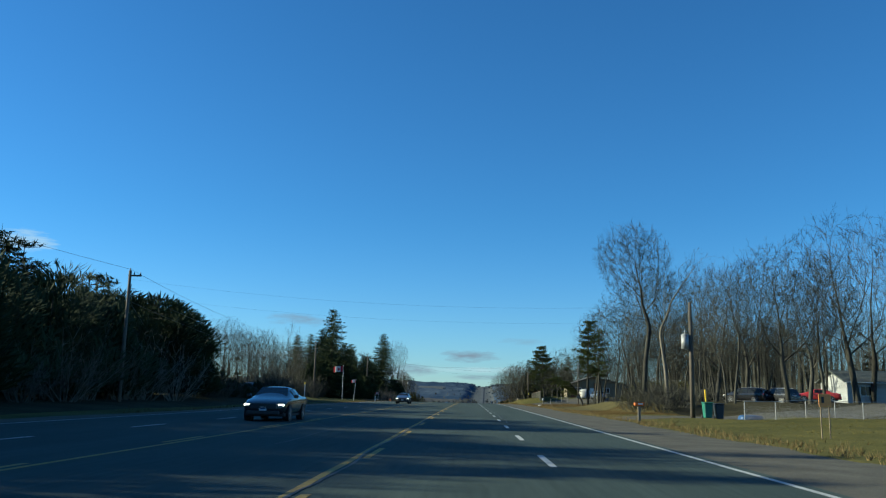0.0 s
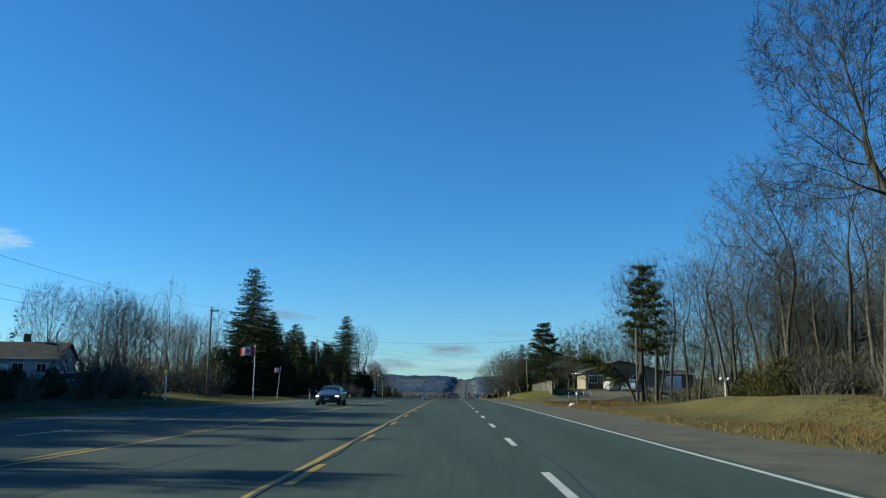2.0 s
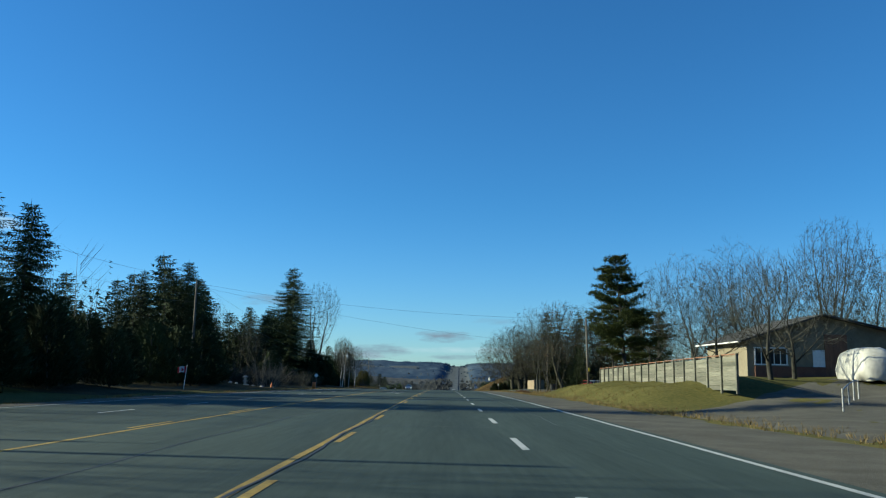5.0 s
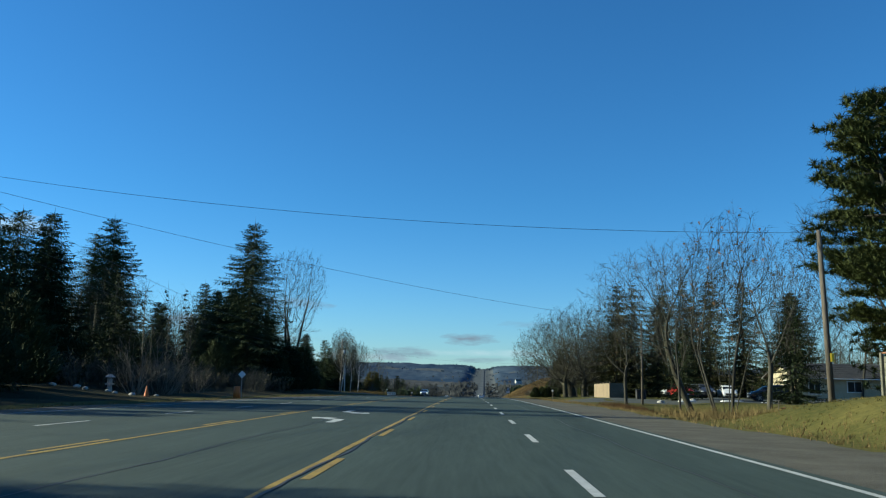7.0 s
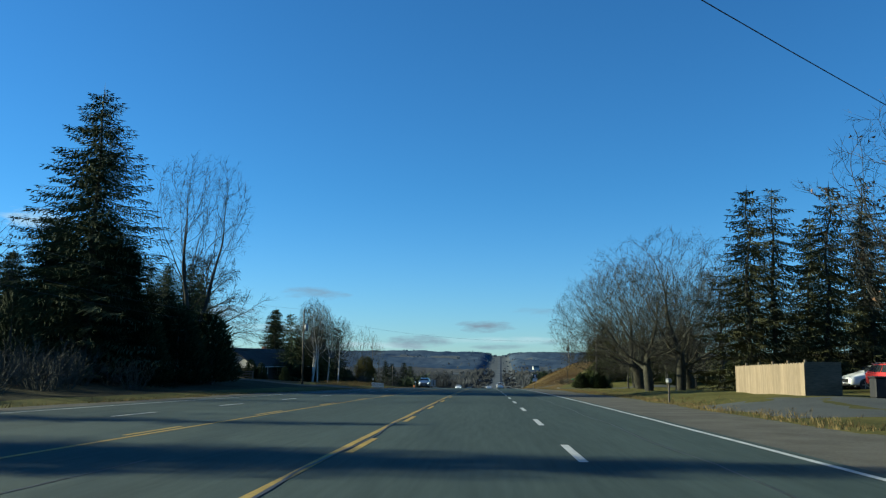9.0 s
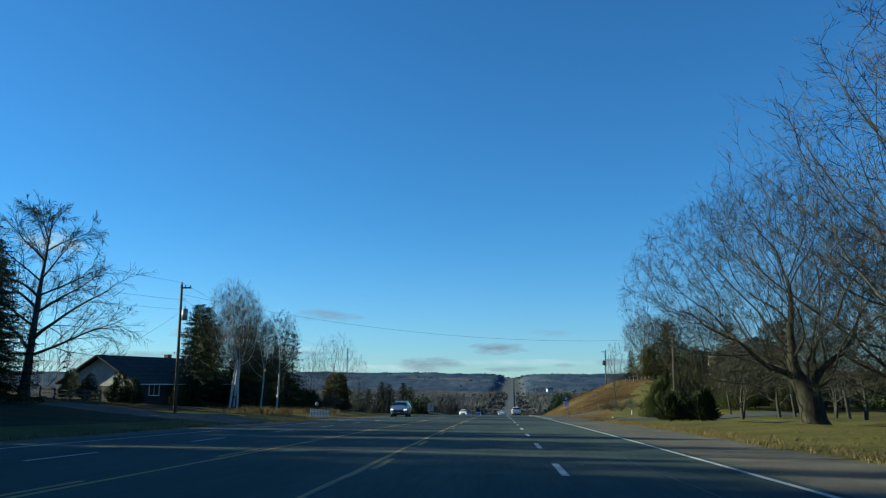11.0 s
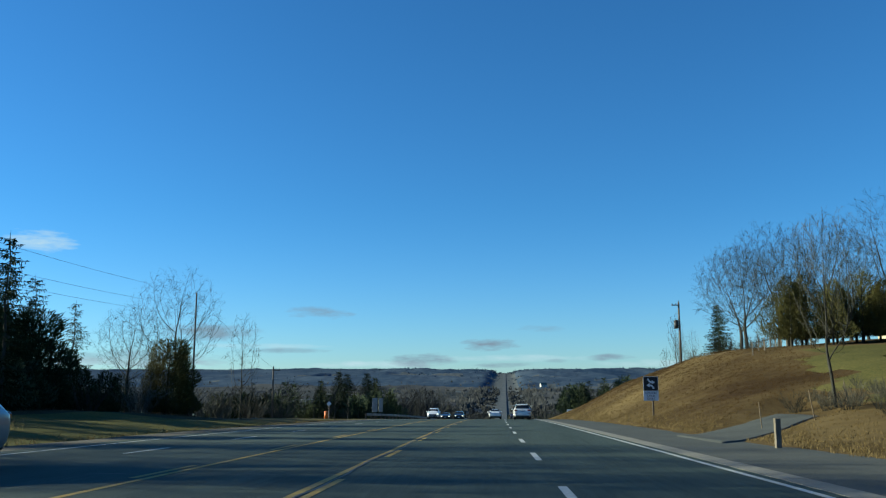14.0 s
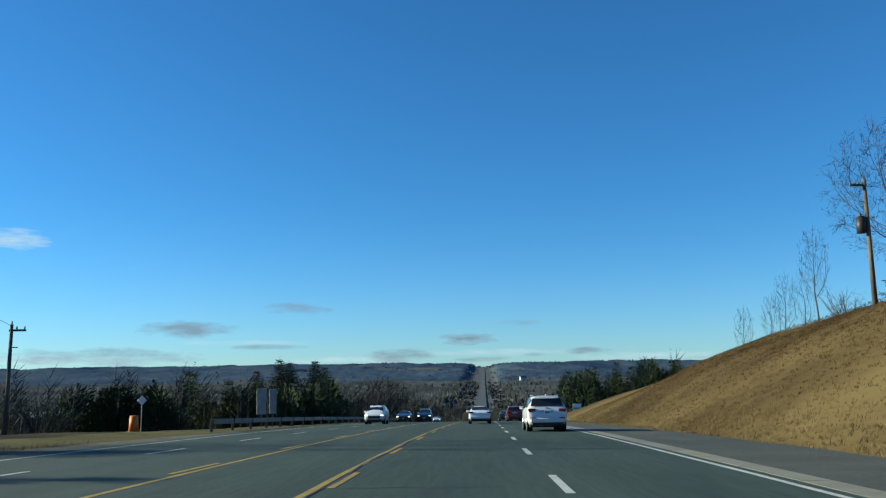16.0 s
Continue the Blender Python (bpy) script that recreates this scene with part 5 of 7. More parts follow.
plant("spruce", S_THIN, [(-25.7, 323.2, 0.86, 0), (-26.3, 330.2, 0.88, 50), (-27, 318, 0.85, 10), (-30.6, 337.8, 0.9, 30), (-32.2, 343.4, 0.85, 110), (-33, 350.6, 0.8, 200)], "slim open spruce in the lawn row", "tree", "lawn spruces")
plant("juniper", C_DARK[0], [(-27.5 + 0.6 * math.sin(k), 292 + 2.6 * k, 0.48, 40 * k) for k in range(4, 22)], "dark clipped evergreen hedge bush", "shrub", "hedge")
plant("juniper", C_DARK[1], [(-36.5 / K, 361 / K, 0.36, 0), (-38.6 / K, 362.5 / K, 0.42, 70), (-41 / K, 361 / K, 0.36, 130), (-43.5 / K, 362 / K, 0.4, 200), (-33.5 / K, 365 / K, 0.3, 40)], "dark evergreen shrub before the low house", "shrub", "house shrubs")
plant("cedar", C_THICK, [(-24.6, 349, 0.9, 0)], "rusty green conical cedar", "tree")
plant("bare_tree", grown(85, 3.4, ((0, 0, 8.2, 4.0, 4.0, 4.6),), 1500, 0.45, 0.46, 0.22, 0.006, 2, 2, 0.008, 0.65, wander=0.14), [(-25.3, 353, 0.97, 0), (-29, 352, 0.72, 60)], "leafless tree with bare forked limbs", "tree")
plant("bare_tree", T_YOUNG[0], [(-23.8, 365.4, 1.12, 0)], "slender leafless tree at the drop", "tree")
plant("bush", B_BRUSH[1], scatter(rnd, 26, -32, -20.5, 340, 372, 0.7, 1.2, 1.6), "brown leafless brush along the verge", "bush", "verge brush")
plant("spruce", S_FAR, [(-34, 430, 1.1, 0), (-30, 432, 1.0, 40), (-27, 436, 0.95, 0), (-24, 470, 0.95, 0), (-22, 476, 0.8, 0), (-37.7, 440, 1.2, 9)], "dark spruce down the slope", "tree", "slope spruces")
plant("juniper", C_FAR, [(-30 + 2.2 * k, 434 + (k % 3) * 3, 1.25, 50 * k) for k in range(6)] + [(-44 + 2.4 * k, 420 + (k % 2) * 4, 1.2, 30 * k) for k in range(5)], "dark evergreen clump down the slope", "tree", "slope evergreens")


def far_woods(name, count, boxes, label, seed, evergreen=0.12, near=False):
    """Woods in the valley: trunks and fans of twigs, in one mesh."""
    r = random.Random(seed)
    w, g = Wood(), Wood()
    for _ in range(count):
        x0, x1, y0, y1 = r.choice(boxes)
        x, y = r.uniform(x0, x1), r.uniform(y0, y1)
        x += bend(y)
        z = gz(x, y) - 0.3
        h = r.uniform(8, 14)
        p = Vector((x, y, z))
        if r.random() < evergreen:
            for i in range(26):
                u = r.random()
                a = r.random() * 6.28
                q = p + Vector((0, 0, h * u))
                e = q + Vector((math.cos(a), math.sin(a), -0.25)) * (0.3 + 2.0 * (1 - u))
                g.blade(q, e, 0.30 + 0.0002 * max(0.0, y - 600))
            continue
        w.blade(p, p + Vector((r.gauss(0, 0.3), r.gauss(0, 0.3), h * 0.95)), 0.16)
        for i in range(24):
            u = r.uniform(0.2, 0.9)
            a = r.random() * 6.28
            q = p + Vector((0, 0, h * u))
            ln = h * 0.34 * (1.15 - 0.6 * u)
            e = q + Vector((math.cos(a) * ln * 0.8, math.sin(a) * ln * 0.8, ln * r.uniform(0.4, 1.1)))
            w.blade(q, e, 0.06 + 0.00014 * (y - 500))
    ob = new(name, w.mesh(name, near and TWIG or HAZED_TWIG))
    tagged(ob, label, "woods", kind="stuff")
    if g.v:
        o2 = new("far_conifers", g.mesh("far_conifers", NEEDLE))
        tagged(o2, "dark conifers among the distant woods", "woods", kind="stuff")


plant("bush", B_PALE, [(-21.5, 90, 0.8, 0), (-22.8, 92.5, 0.95, 80), (-22, 95, 0.85, 10), (-24, 94, 0.9, 50), (-23, 98, 0.8, 200)], "tall round leafless shrub before the white house", "bush", "house shrubs")
plant("juniper", C_DARK[0], scatter(rnd, 16, -28, -21.5, 72, 92, 0.22, 0.32, 1.5), "low dark evergreen hedge before the white house", "shrub", "low hedge")
plant("bare_tree", T_BROAD[0], [(-41.5, 137, 1.0, 10), (-60, 163, 1.25, 60), (-44, 148, 1.0, 200)], "round-headed leafless tree beside the white house", "tree", "house trees")
plant("spruce", S_TALL[0], [(-26.5, 146, 0.8, 0), (-25.5, 150.5, 0.78, 80)], "dark spruce behind the tall one", "tree")
plant("juniper", C_DARK[0], [(30.5, 341, 0.5, 0), (31.5, 344, 0.55, 30), (32.5, 347, 0.5, 60), (31, 350, 0.6, 90), (34, 342, 0.5, 120), (36, 341, 0.5, 10)], "dark evergreen shrub beside the brick house", "shrub", "house shrubs")
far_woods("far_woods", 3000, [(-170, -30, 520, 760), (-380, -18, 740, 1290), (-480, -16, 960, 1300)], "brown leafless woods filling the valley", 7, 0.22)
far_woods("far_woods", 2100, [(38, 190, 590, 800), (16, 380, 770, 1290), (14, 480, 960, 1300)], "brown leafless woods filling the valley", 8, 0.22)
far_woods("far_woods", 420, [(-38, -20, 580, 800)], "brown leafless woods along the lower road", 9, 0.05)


def far_trees(count, boxes, label, seed, material):
    """Clumps and rows of trees across the valley and along the ridge, in one mesh."""
    r = random.Random(seed)
    w = Wood()
    for _ in range(count):
        x0, x1, y0, y1 = r.choice(boxes)
        x, y = r.uniform(x0, x1), r.uniform(y0, y1)
        x += bend(y)
        near = abs(x + 3.5 - bend(y))
        if near < 13 or woodland(x, y) < 0.2 and near > 80 and r.random() < 0.8:
            continue
        p = Vector((x, y, far_ground(x, y) - 1))
        h, wide = r.uniform(10, 17), r.uniform(2.0, 4.5)
        h *= 0.45 if near < 40 else 1
        for _ in range(5):
            q = p + Vector((r.gauss(0, 1.6), r.gauss(0, 1.6), h * r.uniform(0, 0.45)))
            w.blade(q, q + Vector((r.gauss(0, 1.5), r.gauss(0, 1.5), h * r.uniform(0.45, 0.65))), wide * r.uniform(0.5, 1.0))
    tagged(new("far_trees", w.mesh("far_trees", material)), label, "woods", kind="stuff")


far_trees(5200, [(-760, 760, 1300, 2500), (-1100, 1100, 1600, 3000), (-420, 420, 1300, 2400)], "brown woods greyed with haze on the far side of the valley", 21, HAZY_TREES)
far_trees(420, [(-75, 75, 1250, 2700)], "low roadside trees across the valley", 23, HAZY_TREES)
far_trees(4600, [(-2400, 2400, 3000, 4000), (-2500, 2500, 3900, 4180), (-2500, 2500, 4060, 4180)], "tree line along the distant ridge, coloured dark haze blue", 22, HAZY_RIDGE_TREES)
plant("spruce", S_FAR, scatter(rnd, 13, 19, 42, 452, 492, 0.6, 0.9, 2), "dark spruce on the hill's far shoulder", "tree", "shoulder spruces")
plant("juniper", C_FAR, scatter(rnd, 10, 17, 40, 446, 490, 0.7, 1.1, 2), "dark evergreen on the hill's far shoulder", "shrub", "shoulder evergreens")
plant("spruce", S_TALL[0], [(-28, 489, 1.05, 0), (-31, 493, 1.15, 40), (-34.5, 487, 1.1, 80), (-37.5, 492, 1.18, 10), (-42, 490, 1.0, 0)], "tall dark spruce in the valley clump", "tree", "valley spruces")
plant("spruce", S_FAR, [(-48, 482, 1.05, 0), (-53, 483, 1.15, 30), (-58, 485, 1.1, 60), (-25, 485, 0.95, 0), (-33, 482, 1.0, 100)], "dark spruce in the valley clump", "tree", "valley spruces")
plant("juniper", C_FAR, scatter(rnd, 14, -50, -24, 470, 492, 0.9, 1.4, 2.5), "dark evergreen undergrowth in the valley clump", "shrub", "valley evergreens")
plant("spruce", S_TALL[1], [(-35.8, 322, 0.85, 0), (-38, 330, 0.9, 50)], "tall dark spruce behind the hedge", "tree")
plant("cedar", C_BELT[0], [(-33, 337, 0.8, 0), (-36, 343, 0.9, 60), (-39, 349, 0.95, 0), (-32.5, 344, 0.85, 30)], "dark dense evergreen beyond the cedar", "tree", "verge evergreens")
far_woods("background_woods", 750, [(48, 120, 60, 150), (50, 120, 150, 330), (60, 130, 300, 420)], "dense grey leafless woods behind the houses", 12, 0.05, True)
far_woods("background_woods", 380, [(38, 80, 118, 178), (34, 60, 100, 150)], "dense grey leafless woods behind the roadside trees", 15, 0.05, True)
far_woods("background_woods", 620, [(-110, -58, 60, 150), (-120, -62, 190, 330), (-120, -45, 230, 330), (-130, -70, 330, 440)], "dense grey leafless woods behind the shaded verge", 13, 0.15, True)
far_woods("background_woods", 160, [(-58, -36, 190, 330)], "leafless trees behind the roadside thicket", 14, 0.25, True)
plant("bare_tree", T_BACK[0], scatter(rnd, 9, -44, -30, 105, 165, 0.6, 0.85, 4), "round-headed leafless tree behind the lawn", "tree", "lawn trees")
plant("bare_tree", T_YOUNG[1], scatter(rnd, 12, -36, -25, 86, 165, 0.7, 1.1, 2), "slim leafless tree behind the lawn", "tree", "lawn trees")
plant("bare_tree", T_BACK[1], scatter(rnd, 8, -46, -30, 195, 290, 0.7, 0.95, 5), "leafless tree behind the roadside thicket", "tree", "thicket trees")
plant("bare_tree", T_BROAD[0], [(24, 205, 0.85, 0), (20, 222, 0.8, 60), (37, 233, 0.9, 10), (34, 200, 0.9, 10)], "leafless tree behind the yard", "tree", "yard trees")
plant("bush", B_BRUSH[0], scatter(rnd, 30, -30, -21, 80, 150, 1.0, 1.7, 1.6), "brown leafless roadside thicket", "bush", "thicket")

# ---------------------------------------------------------------- more materials
GLASS = mat("dark_glass", (0.012, 0.015, 0.018), (0.03, 0.035, 0.04), 2.0, 0.08, spec=0.4)
CAR_WHITE = mat("white_car_paint", (0.66, 0.67, 0.68), (0.74, 0.75, 0.75), 0.8, 0.32, coat=0.8)
CAR_BLACK = mat("black_car_paint", (0.010, 0.011, 0.013), (0.022, 0.023, 0.026), 0.8, 0.25, coat=0.9)
CAR_RED = mat("dark_red_car_paint", (0.09, 0.011, 0.014), (0.13, 0.016, 0.02), 0.8, 0.3, coat=0.9)
CAR_GREY = mat("grey_car_paint", (0.055, 0.06, 0.07), (0.09, 0.097, 0.11), 0.8, 0.3, metal=0.4, coat=0.9)
CAR_BLUE = mat("silver_blue_paint", (0.10, 0.14, 0.22), (0.13, 0.17, 0.26), 1.0, 0.35, metal=0.4, coat=0.8)
CAR_SILVER = mat("silver_car_paint", (0.20, 0.235, 0.265), (0.28, 0.315, 0.345), 0.8, 0.3, metal=0.5, coat=0.9)
BRIGHT_RED = mat("bright_red_paint", (0.42, 0.03, 0.03), (0.60, 0.05, 0.05), 0.8, 0.35, coat=0.6)
TYRE = mat("tyre_rubber", (0.012, 0.012, 0.012), (0.03, 0.03, 0.03), 3.0, 0.9)
RAIL = mat("weathered_rail_steel", (0.10, 0.10, 0.095), (0.2, 0.195, 0.185), 1.2, 0.6, metal=0.25)
RIM = mat("alloy_rim", (0.30, 0.31, 0.32), (0.46, 0.47, 0.48), 3.0, 0.35, metal=0.8)
TAIL = mat("tail_lamp_red", (0.10, 0.006, 0.008), (0.18, 0.010, 0.012), 3.0, 0.2, coat=0.6)
PLATE = mat("plate_white", (0.62, 0.63, 0.66), (0.76, 0.77, 0.78), 3.0, 0.5)
INK = mat("plate_ink", (0.03, 0.05, 0.14), (0.05, 0.08, 0.20), 3.0, 0.6)
LAMP_ON = lamp_mat("head_lamp_lit", (1.0, 0.93, 0.78), 1.5)
LAMP_OFF = mat("clear_lamp", (0.45, 0.47, 0.5), (0.62, 0.64, 0.66), 3.0, 0.15, coat=0.6)
ORANGE = mat("orange_paint", (0.5, 0.11, 0.015), (0.62, 0.16, 0.025), 1.5, 0.6)
ORANGE_PLY = mat("orange_board", (0.62, 0.25, 0.07), (0.76, 0.34, 0.11), 1.5, 0.7)
SIDING = mat("white_siding", (0.32, 0.32, 0.31), (0.44, 0.44, 0.43), 0.6, 0.7, bump=0.3, bump_scale=3, stretch=(0.1, 0.1, 6))
CREAM = mat("cream_stucco", (0.4, 0.34, 0.22), (0.5, 0.44, 0.3), 1.0, 0.85, bump=0.4, bump_scale=30)
TAN = mat("tan_siding", (0.15, 0.125, 0.082), (0.21, 0.178, 0.12), 0.7, 0.8, bump=0.3, bump_scale=10)
PALE_BOARD = mat("pale_weathered_boards", (0.34, 0.34, 0.33), (0.56, 0.56, 0.54), 1.0, 0.85, stretch=(3, 3, 0.4))
GREY_BOARD = mat("grey_boards", (0.05, 0.048, 0.045), (0.12, 0.115, 0.105), 1.0, 0.85, stretch=(3, 3, 0.4))
DARK_BOARD = mat("dark_stained_boards", (0.016, 0.014, 0.012), (0.045, 0.04, 0.034), 1.0, 0.85, stretch=(3, 3, 0.4))
BROWN_WOOD = mat("brown_boards", (0.13, 0.055, 0.03), (0.25, 0.115, 0.06), 1.0, 0.8, stretch=(3, 3, 0.4))
BRICK = mat("red_brick", (0.09, 0.042, 0.03), (0.16, 0.078, 0.052), 2.0, 0.9, fine=12, bump=0.4, bump_scale=20)
ROOF_DARK = mat("dark_shingles", (0.018, 0.018, 0.02), (0.055, 0.053, 0.05), 0.9, 0.95, bump=0.6, bump_scale=12, fine=14)
ROOF_GREY = mat("grey_green_shingles", (0.06, 0.07, 0.065), (0.12, 0.135, 0.125), 0.9, 0.95, bump=0.6, bump_scale=12, fine=14)
OLD_BOARD = mat("mossy_boards", (0.075, 0.078, 0.058), (0.17, 0.162, 0.128), 0.5, 0.9, random_tint=0.3, stretch=(1, 0.4, 5), fine=8, bump=0.4, bump_scale=14)
NEW_BOARD = mat("raw_cedar_boards", (0.17, 0.128, 0.08), (0.26, 0.2, 0.13), 0.6, 0.85, random_tint=0.14, stretch=(4, 4, 0.5), fine=8)
BARREL_GREEN = mat("green_bin", (0.015, 0.12, 0.085), (0.03, 0.18, 0.13), 2.0, 0.5)
NAVY = mat("navy_bin", (0.012, 0.018, 0.028), (0.03, 0.04, 0.055), 2.0, 0.5)
FLAG_RED = mat("flag_red", (0.38, 0.012, 0.02), (0.5, 0.02, 0.035), 1.5, 0.8)
FLAG_WHITE = mat("flag_white", (0.5, 0.5, 0.5), (0.6, 0.6, 0.6), 1.5, 0.8)
SIGN_BLACK = mat("sign_black", (0.010, 0.010, 0.011), (0.02, 0.02, 0.022), 2.0, 0.5)
SIGN_WHITE = mat("sign_white", (0.74, 0.75, 0.75), (0.82, 0.82, 0.82), 2.0, 0.5)
YELLOW_PLASTIC = mat("yellow_plastic", (0.68, 0.46, 0.02), (0.85, 0.60, 0.04), 2.0, 0.5)
GREEN_PAINT = mat("green_paint", (0.02, 0.16, 0.05), (0.04, 0.24, 0.08), 2.0, 0.5)
STONE = mat("pale_stone", (0.26, 0.25, 0.23), (0.46, 0.44, 0.40), 2.0, 0.9, bump=0.6, bump_scale=10)
TARP_BLUE = mat("blue_tarp", (0.015, 0.05, 0.13), (0.03, 0.085, 0.2), 1.0, 0.5)
TARP_WHITE = mat("white_tarp", (0.4, 0.385, 0.34), (0.5, 0.485, 0.44), 1.0, 0.6, bump=0.5, bump_scale=4)

# ---------------------------------------------------------------- vehicles
SUV = dict(
    sec=[(-2.38, .46, .80, .82, .80, .84, .78), (-2.31, .32, .98, 1.00, .88, .925, .84), (-2.20, .29, 1.10, 1.14, .90, .94, .79), (-1.93, .27, 1.10, 1.58, .92, .945, .66),
         (-1.55, .26, 1.09, 1.67, .93, .945, .665), (-.6, .25, 1.07, 1.70, .93, .945, .675), (.3, .25, 1.05, 1.67, .93, .945, .67), (.78, .25, 1.04, 1.55, .93, .945, .65),
         (1.40, .26, 1.03, 1.11, .93, .94, .76), (1.98, .28, .95, 1.01, .92, .92, .78), (2.26, .30, .80, .88, .86, .88, .74), (2.38, .42, .62, .68, .76, .80, .70)],
    rear=(2, 3), front=(7, 8), side=(3, 7), wheel=(.36, -1.38, 1.40), tail=(1.0, .15, .36))
SEDAN = dict(
    sec=[(-2.36, .44, .76, .78, .78, .82, .76), (-2.28, .32, .95, .98, .86, .90, .80), (-2.02, .28, 1.00, 1.05, .88, .91, .72), (-1.55, .25, .98, 1.08, .89, .915, .68), (-1.50, .25, .98, 1.09, .89, .915, .68),
         (-.85, .23, .97, 1.40, .89, .915, .56), (-.2, .22, .96, 1.455, .89, .915, .57), (.3, .22, .95, 1.42, .89, .915, .56), (1.10, .23, .94, 1.00, .89, .91, .70), (1.75, .26, .86, .92, .88, .89, .72),
         (2.2, .28, .70, .78, .82, .84, .68), (2.36, .38, .56, .62, .70, .76, .64)],
    rear=(4, 5), front=(7, 8), side=(5, 7), wheel=(.33, -1.36, 1.38), tail=(.90, .15, .34))


def ring(s):
    y, zb, zl, zr, wb, wl, wr = s
    half = [(0, zb), (wb * .88, zb), (wb, zb + .12), (wl, (zb + .12 + zl) / 2), (wl * .99, zl - .03), (wl * .965, zl), (wr + (wl - wr) * .10, zr - .10 * (zr - zl) - .015), (wr * .80, zr - .004), (0, zr + .012)]
    return [Vector((x, y, z)) for x, z in half] + [Vector((-x, y, z)) for x, z in reversed(half[1:-1])]


def build_car(name, x, y, heading, paint, spec, label, lit=False, scale=1.0, category="car", extras=True, plate=True):
    """A car standing on the road. heading 0 drives away along the road."""
    root = thing(name, (x, y, gz(x, y) if abs(x) > 16.5 or x > 8.4 else road_z(y)), label, category)
    slope = math.degrees(math.atan(road_z(y + 1) - road_z(y))) * (1 if heading == 0 else -1 if heading == 180 else 0)
    root.matrix_world = pose(x, y, root.location.z, slope, 0, heading) @ Matrix.Diagonal((scale, scale, scale, 1))
    sec = spec["sec"]
    rings = [ring(s) for s in sec]
    n = len(rings[0])
    verts = [tuple(p) for r in rings for p in r]
    faces = [tuple(range(n))] + [tuple(reversed(range((len(rings) - 1) * n, len(rings) * n)))]
    for i in range(len(rings) - 1):
        faces += [(i * n + k, (i + 1) * n + k, (i + 1) * n + (k + 1) % n, i * n + (k + 1) % n) for k in range(n)]
    body = mesh_object("body", verts, faces, paint, root, smooth=True)
    md = body.modifiers.new("round", "SUBSURF")
    md.levels = md.render_levels = 1

    def pane(nm, quad, lift):
        a, b, c, d = quad
        nrm = (b - a).cross(d - a).normalized() * lift
        bm = bmesh.new()
        g = 6
        vs = [[bm.verts.new(a.lerp(b, i / g).lerp(d.lerp(c, i / g), j / g) + nrm) for j in range(g + 1)] for i in range(g + 1)]
        for i in range(g):
            for j in range(g):
                bm.faces.new((vs[i][j], vs[i + 1][j], vs[i + 1][j + 1], vs[i][j + 1]))
        part(nm, bm, GLASS, root)

    def belt(i, sg, u):
        p, q = rings[i][5], rings[i][6]
        r = p.lerp(q, u)
        return Vector((sg * r.x, r.y, r.z))

    i, j = spec["rear"]
    A, B = rings[i][7], rings[j][7]
    lo, hi = (0.10, 0.93) if i == 2 else (0.06, 0.92)
    wl, wh = rings[i][6].x * 0.97, rings[j][6].x * 0.95
    za = lambda u: Vector((0, A.y + (B.y - A.y) * u, A.z + (B.z - A.z) * u))
    pane("rear_window", (Vector((-wl, 0, 0)) + za(lo), Vector((wl, 0, 0)) + za(lo), Vector((wh, 0, 0)) + za(hi), Vector((-wh, 0, 0)) + za(hi)), 0.022)
    i, j = spec["front"]
    A, B = rings[j][7], rings[i][7]
    wl, wh = rings[j][6].x * 0.97, rings[i][6].x * 0.95
    pane("windscreen", (Vector((wl, 0, 0)) + za(lo), Vector((-wl, 0, 0)) + za(lo), Vector((-wh, 0, 0)) + za(hi), Vector((wh, 0, 0)) + za(hi)), 0.022)
    i0, i1 = spec["side"]
    for sg in (-1, 1):
        for i in range(i0, i1):
            quad = (belt(i, sg, .10), belt(i + 1, sg, .10), belt(i + 1, sg, .92), belt(i, sg, .92))
            a, b, c, d = quad
            a, b, c, d = a.lerp(b, .04), b.lerp(a, .04), c.lerp(d, .04), d.lerp(c, .04)
            pane("side_window", (a, b, c, d) if sg > 0 else (b, a, d, c), 0.012)
    # wheels
    rad, yr, yf = spec["wheel"]
    for sg in (-1, 1):
        for yy in (yr, yf):
            bm = bmesh.new()
            add_tube(bm, (sg * .66, yy, rad), (sg * .93, yy, rad), rad, rad, 24)
            bmesh.ops.bevel(bm, geom=list(bm.edges), offset=.02, segments=1, affect="EDGES")
            wheel = part("wheel", bm, TYRE, root)
            bm = bmesh.new()
            add_tube(bm, (sg * .92, yy, rad), (sg * .936, yy, rad), rad * .30, rad * .24, 12)
            for k in range(5):
                a = 2 * math.pi * k / 5
                add_box(bm, (sg * .934, yy + math.cos(a) * rad * .40, rad + math.sin(a) * rad * .40), (.02, rad * .62, .06), 0.005, Matrix.Rotation(a, 4, "X"))
            add_tube(bm, (sg * .90, yy, rad), (sg * .928, yy, rad), rad * .70, rad * .68, 20)
            part("rim", bm, RIM, wheel)
            bm = bmesh.new()
            bmesh.ops.create_circle(bm, cap_ends=True, segments=20, radius=rad * 1.16, matrix=Matrix.Translation((sg * .938, yy, rad)) @ Matrix.Rotation(math.pi / 2, 4, "Y"))
            part("wheel_arch", bm, BLACK, root)
    # lamps, plate, cladding
    zt, ht, wt = spec["tail"]
    rear_y = sec[1][0] - .02
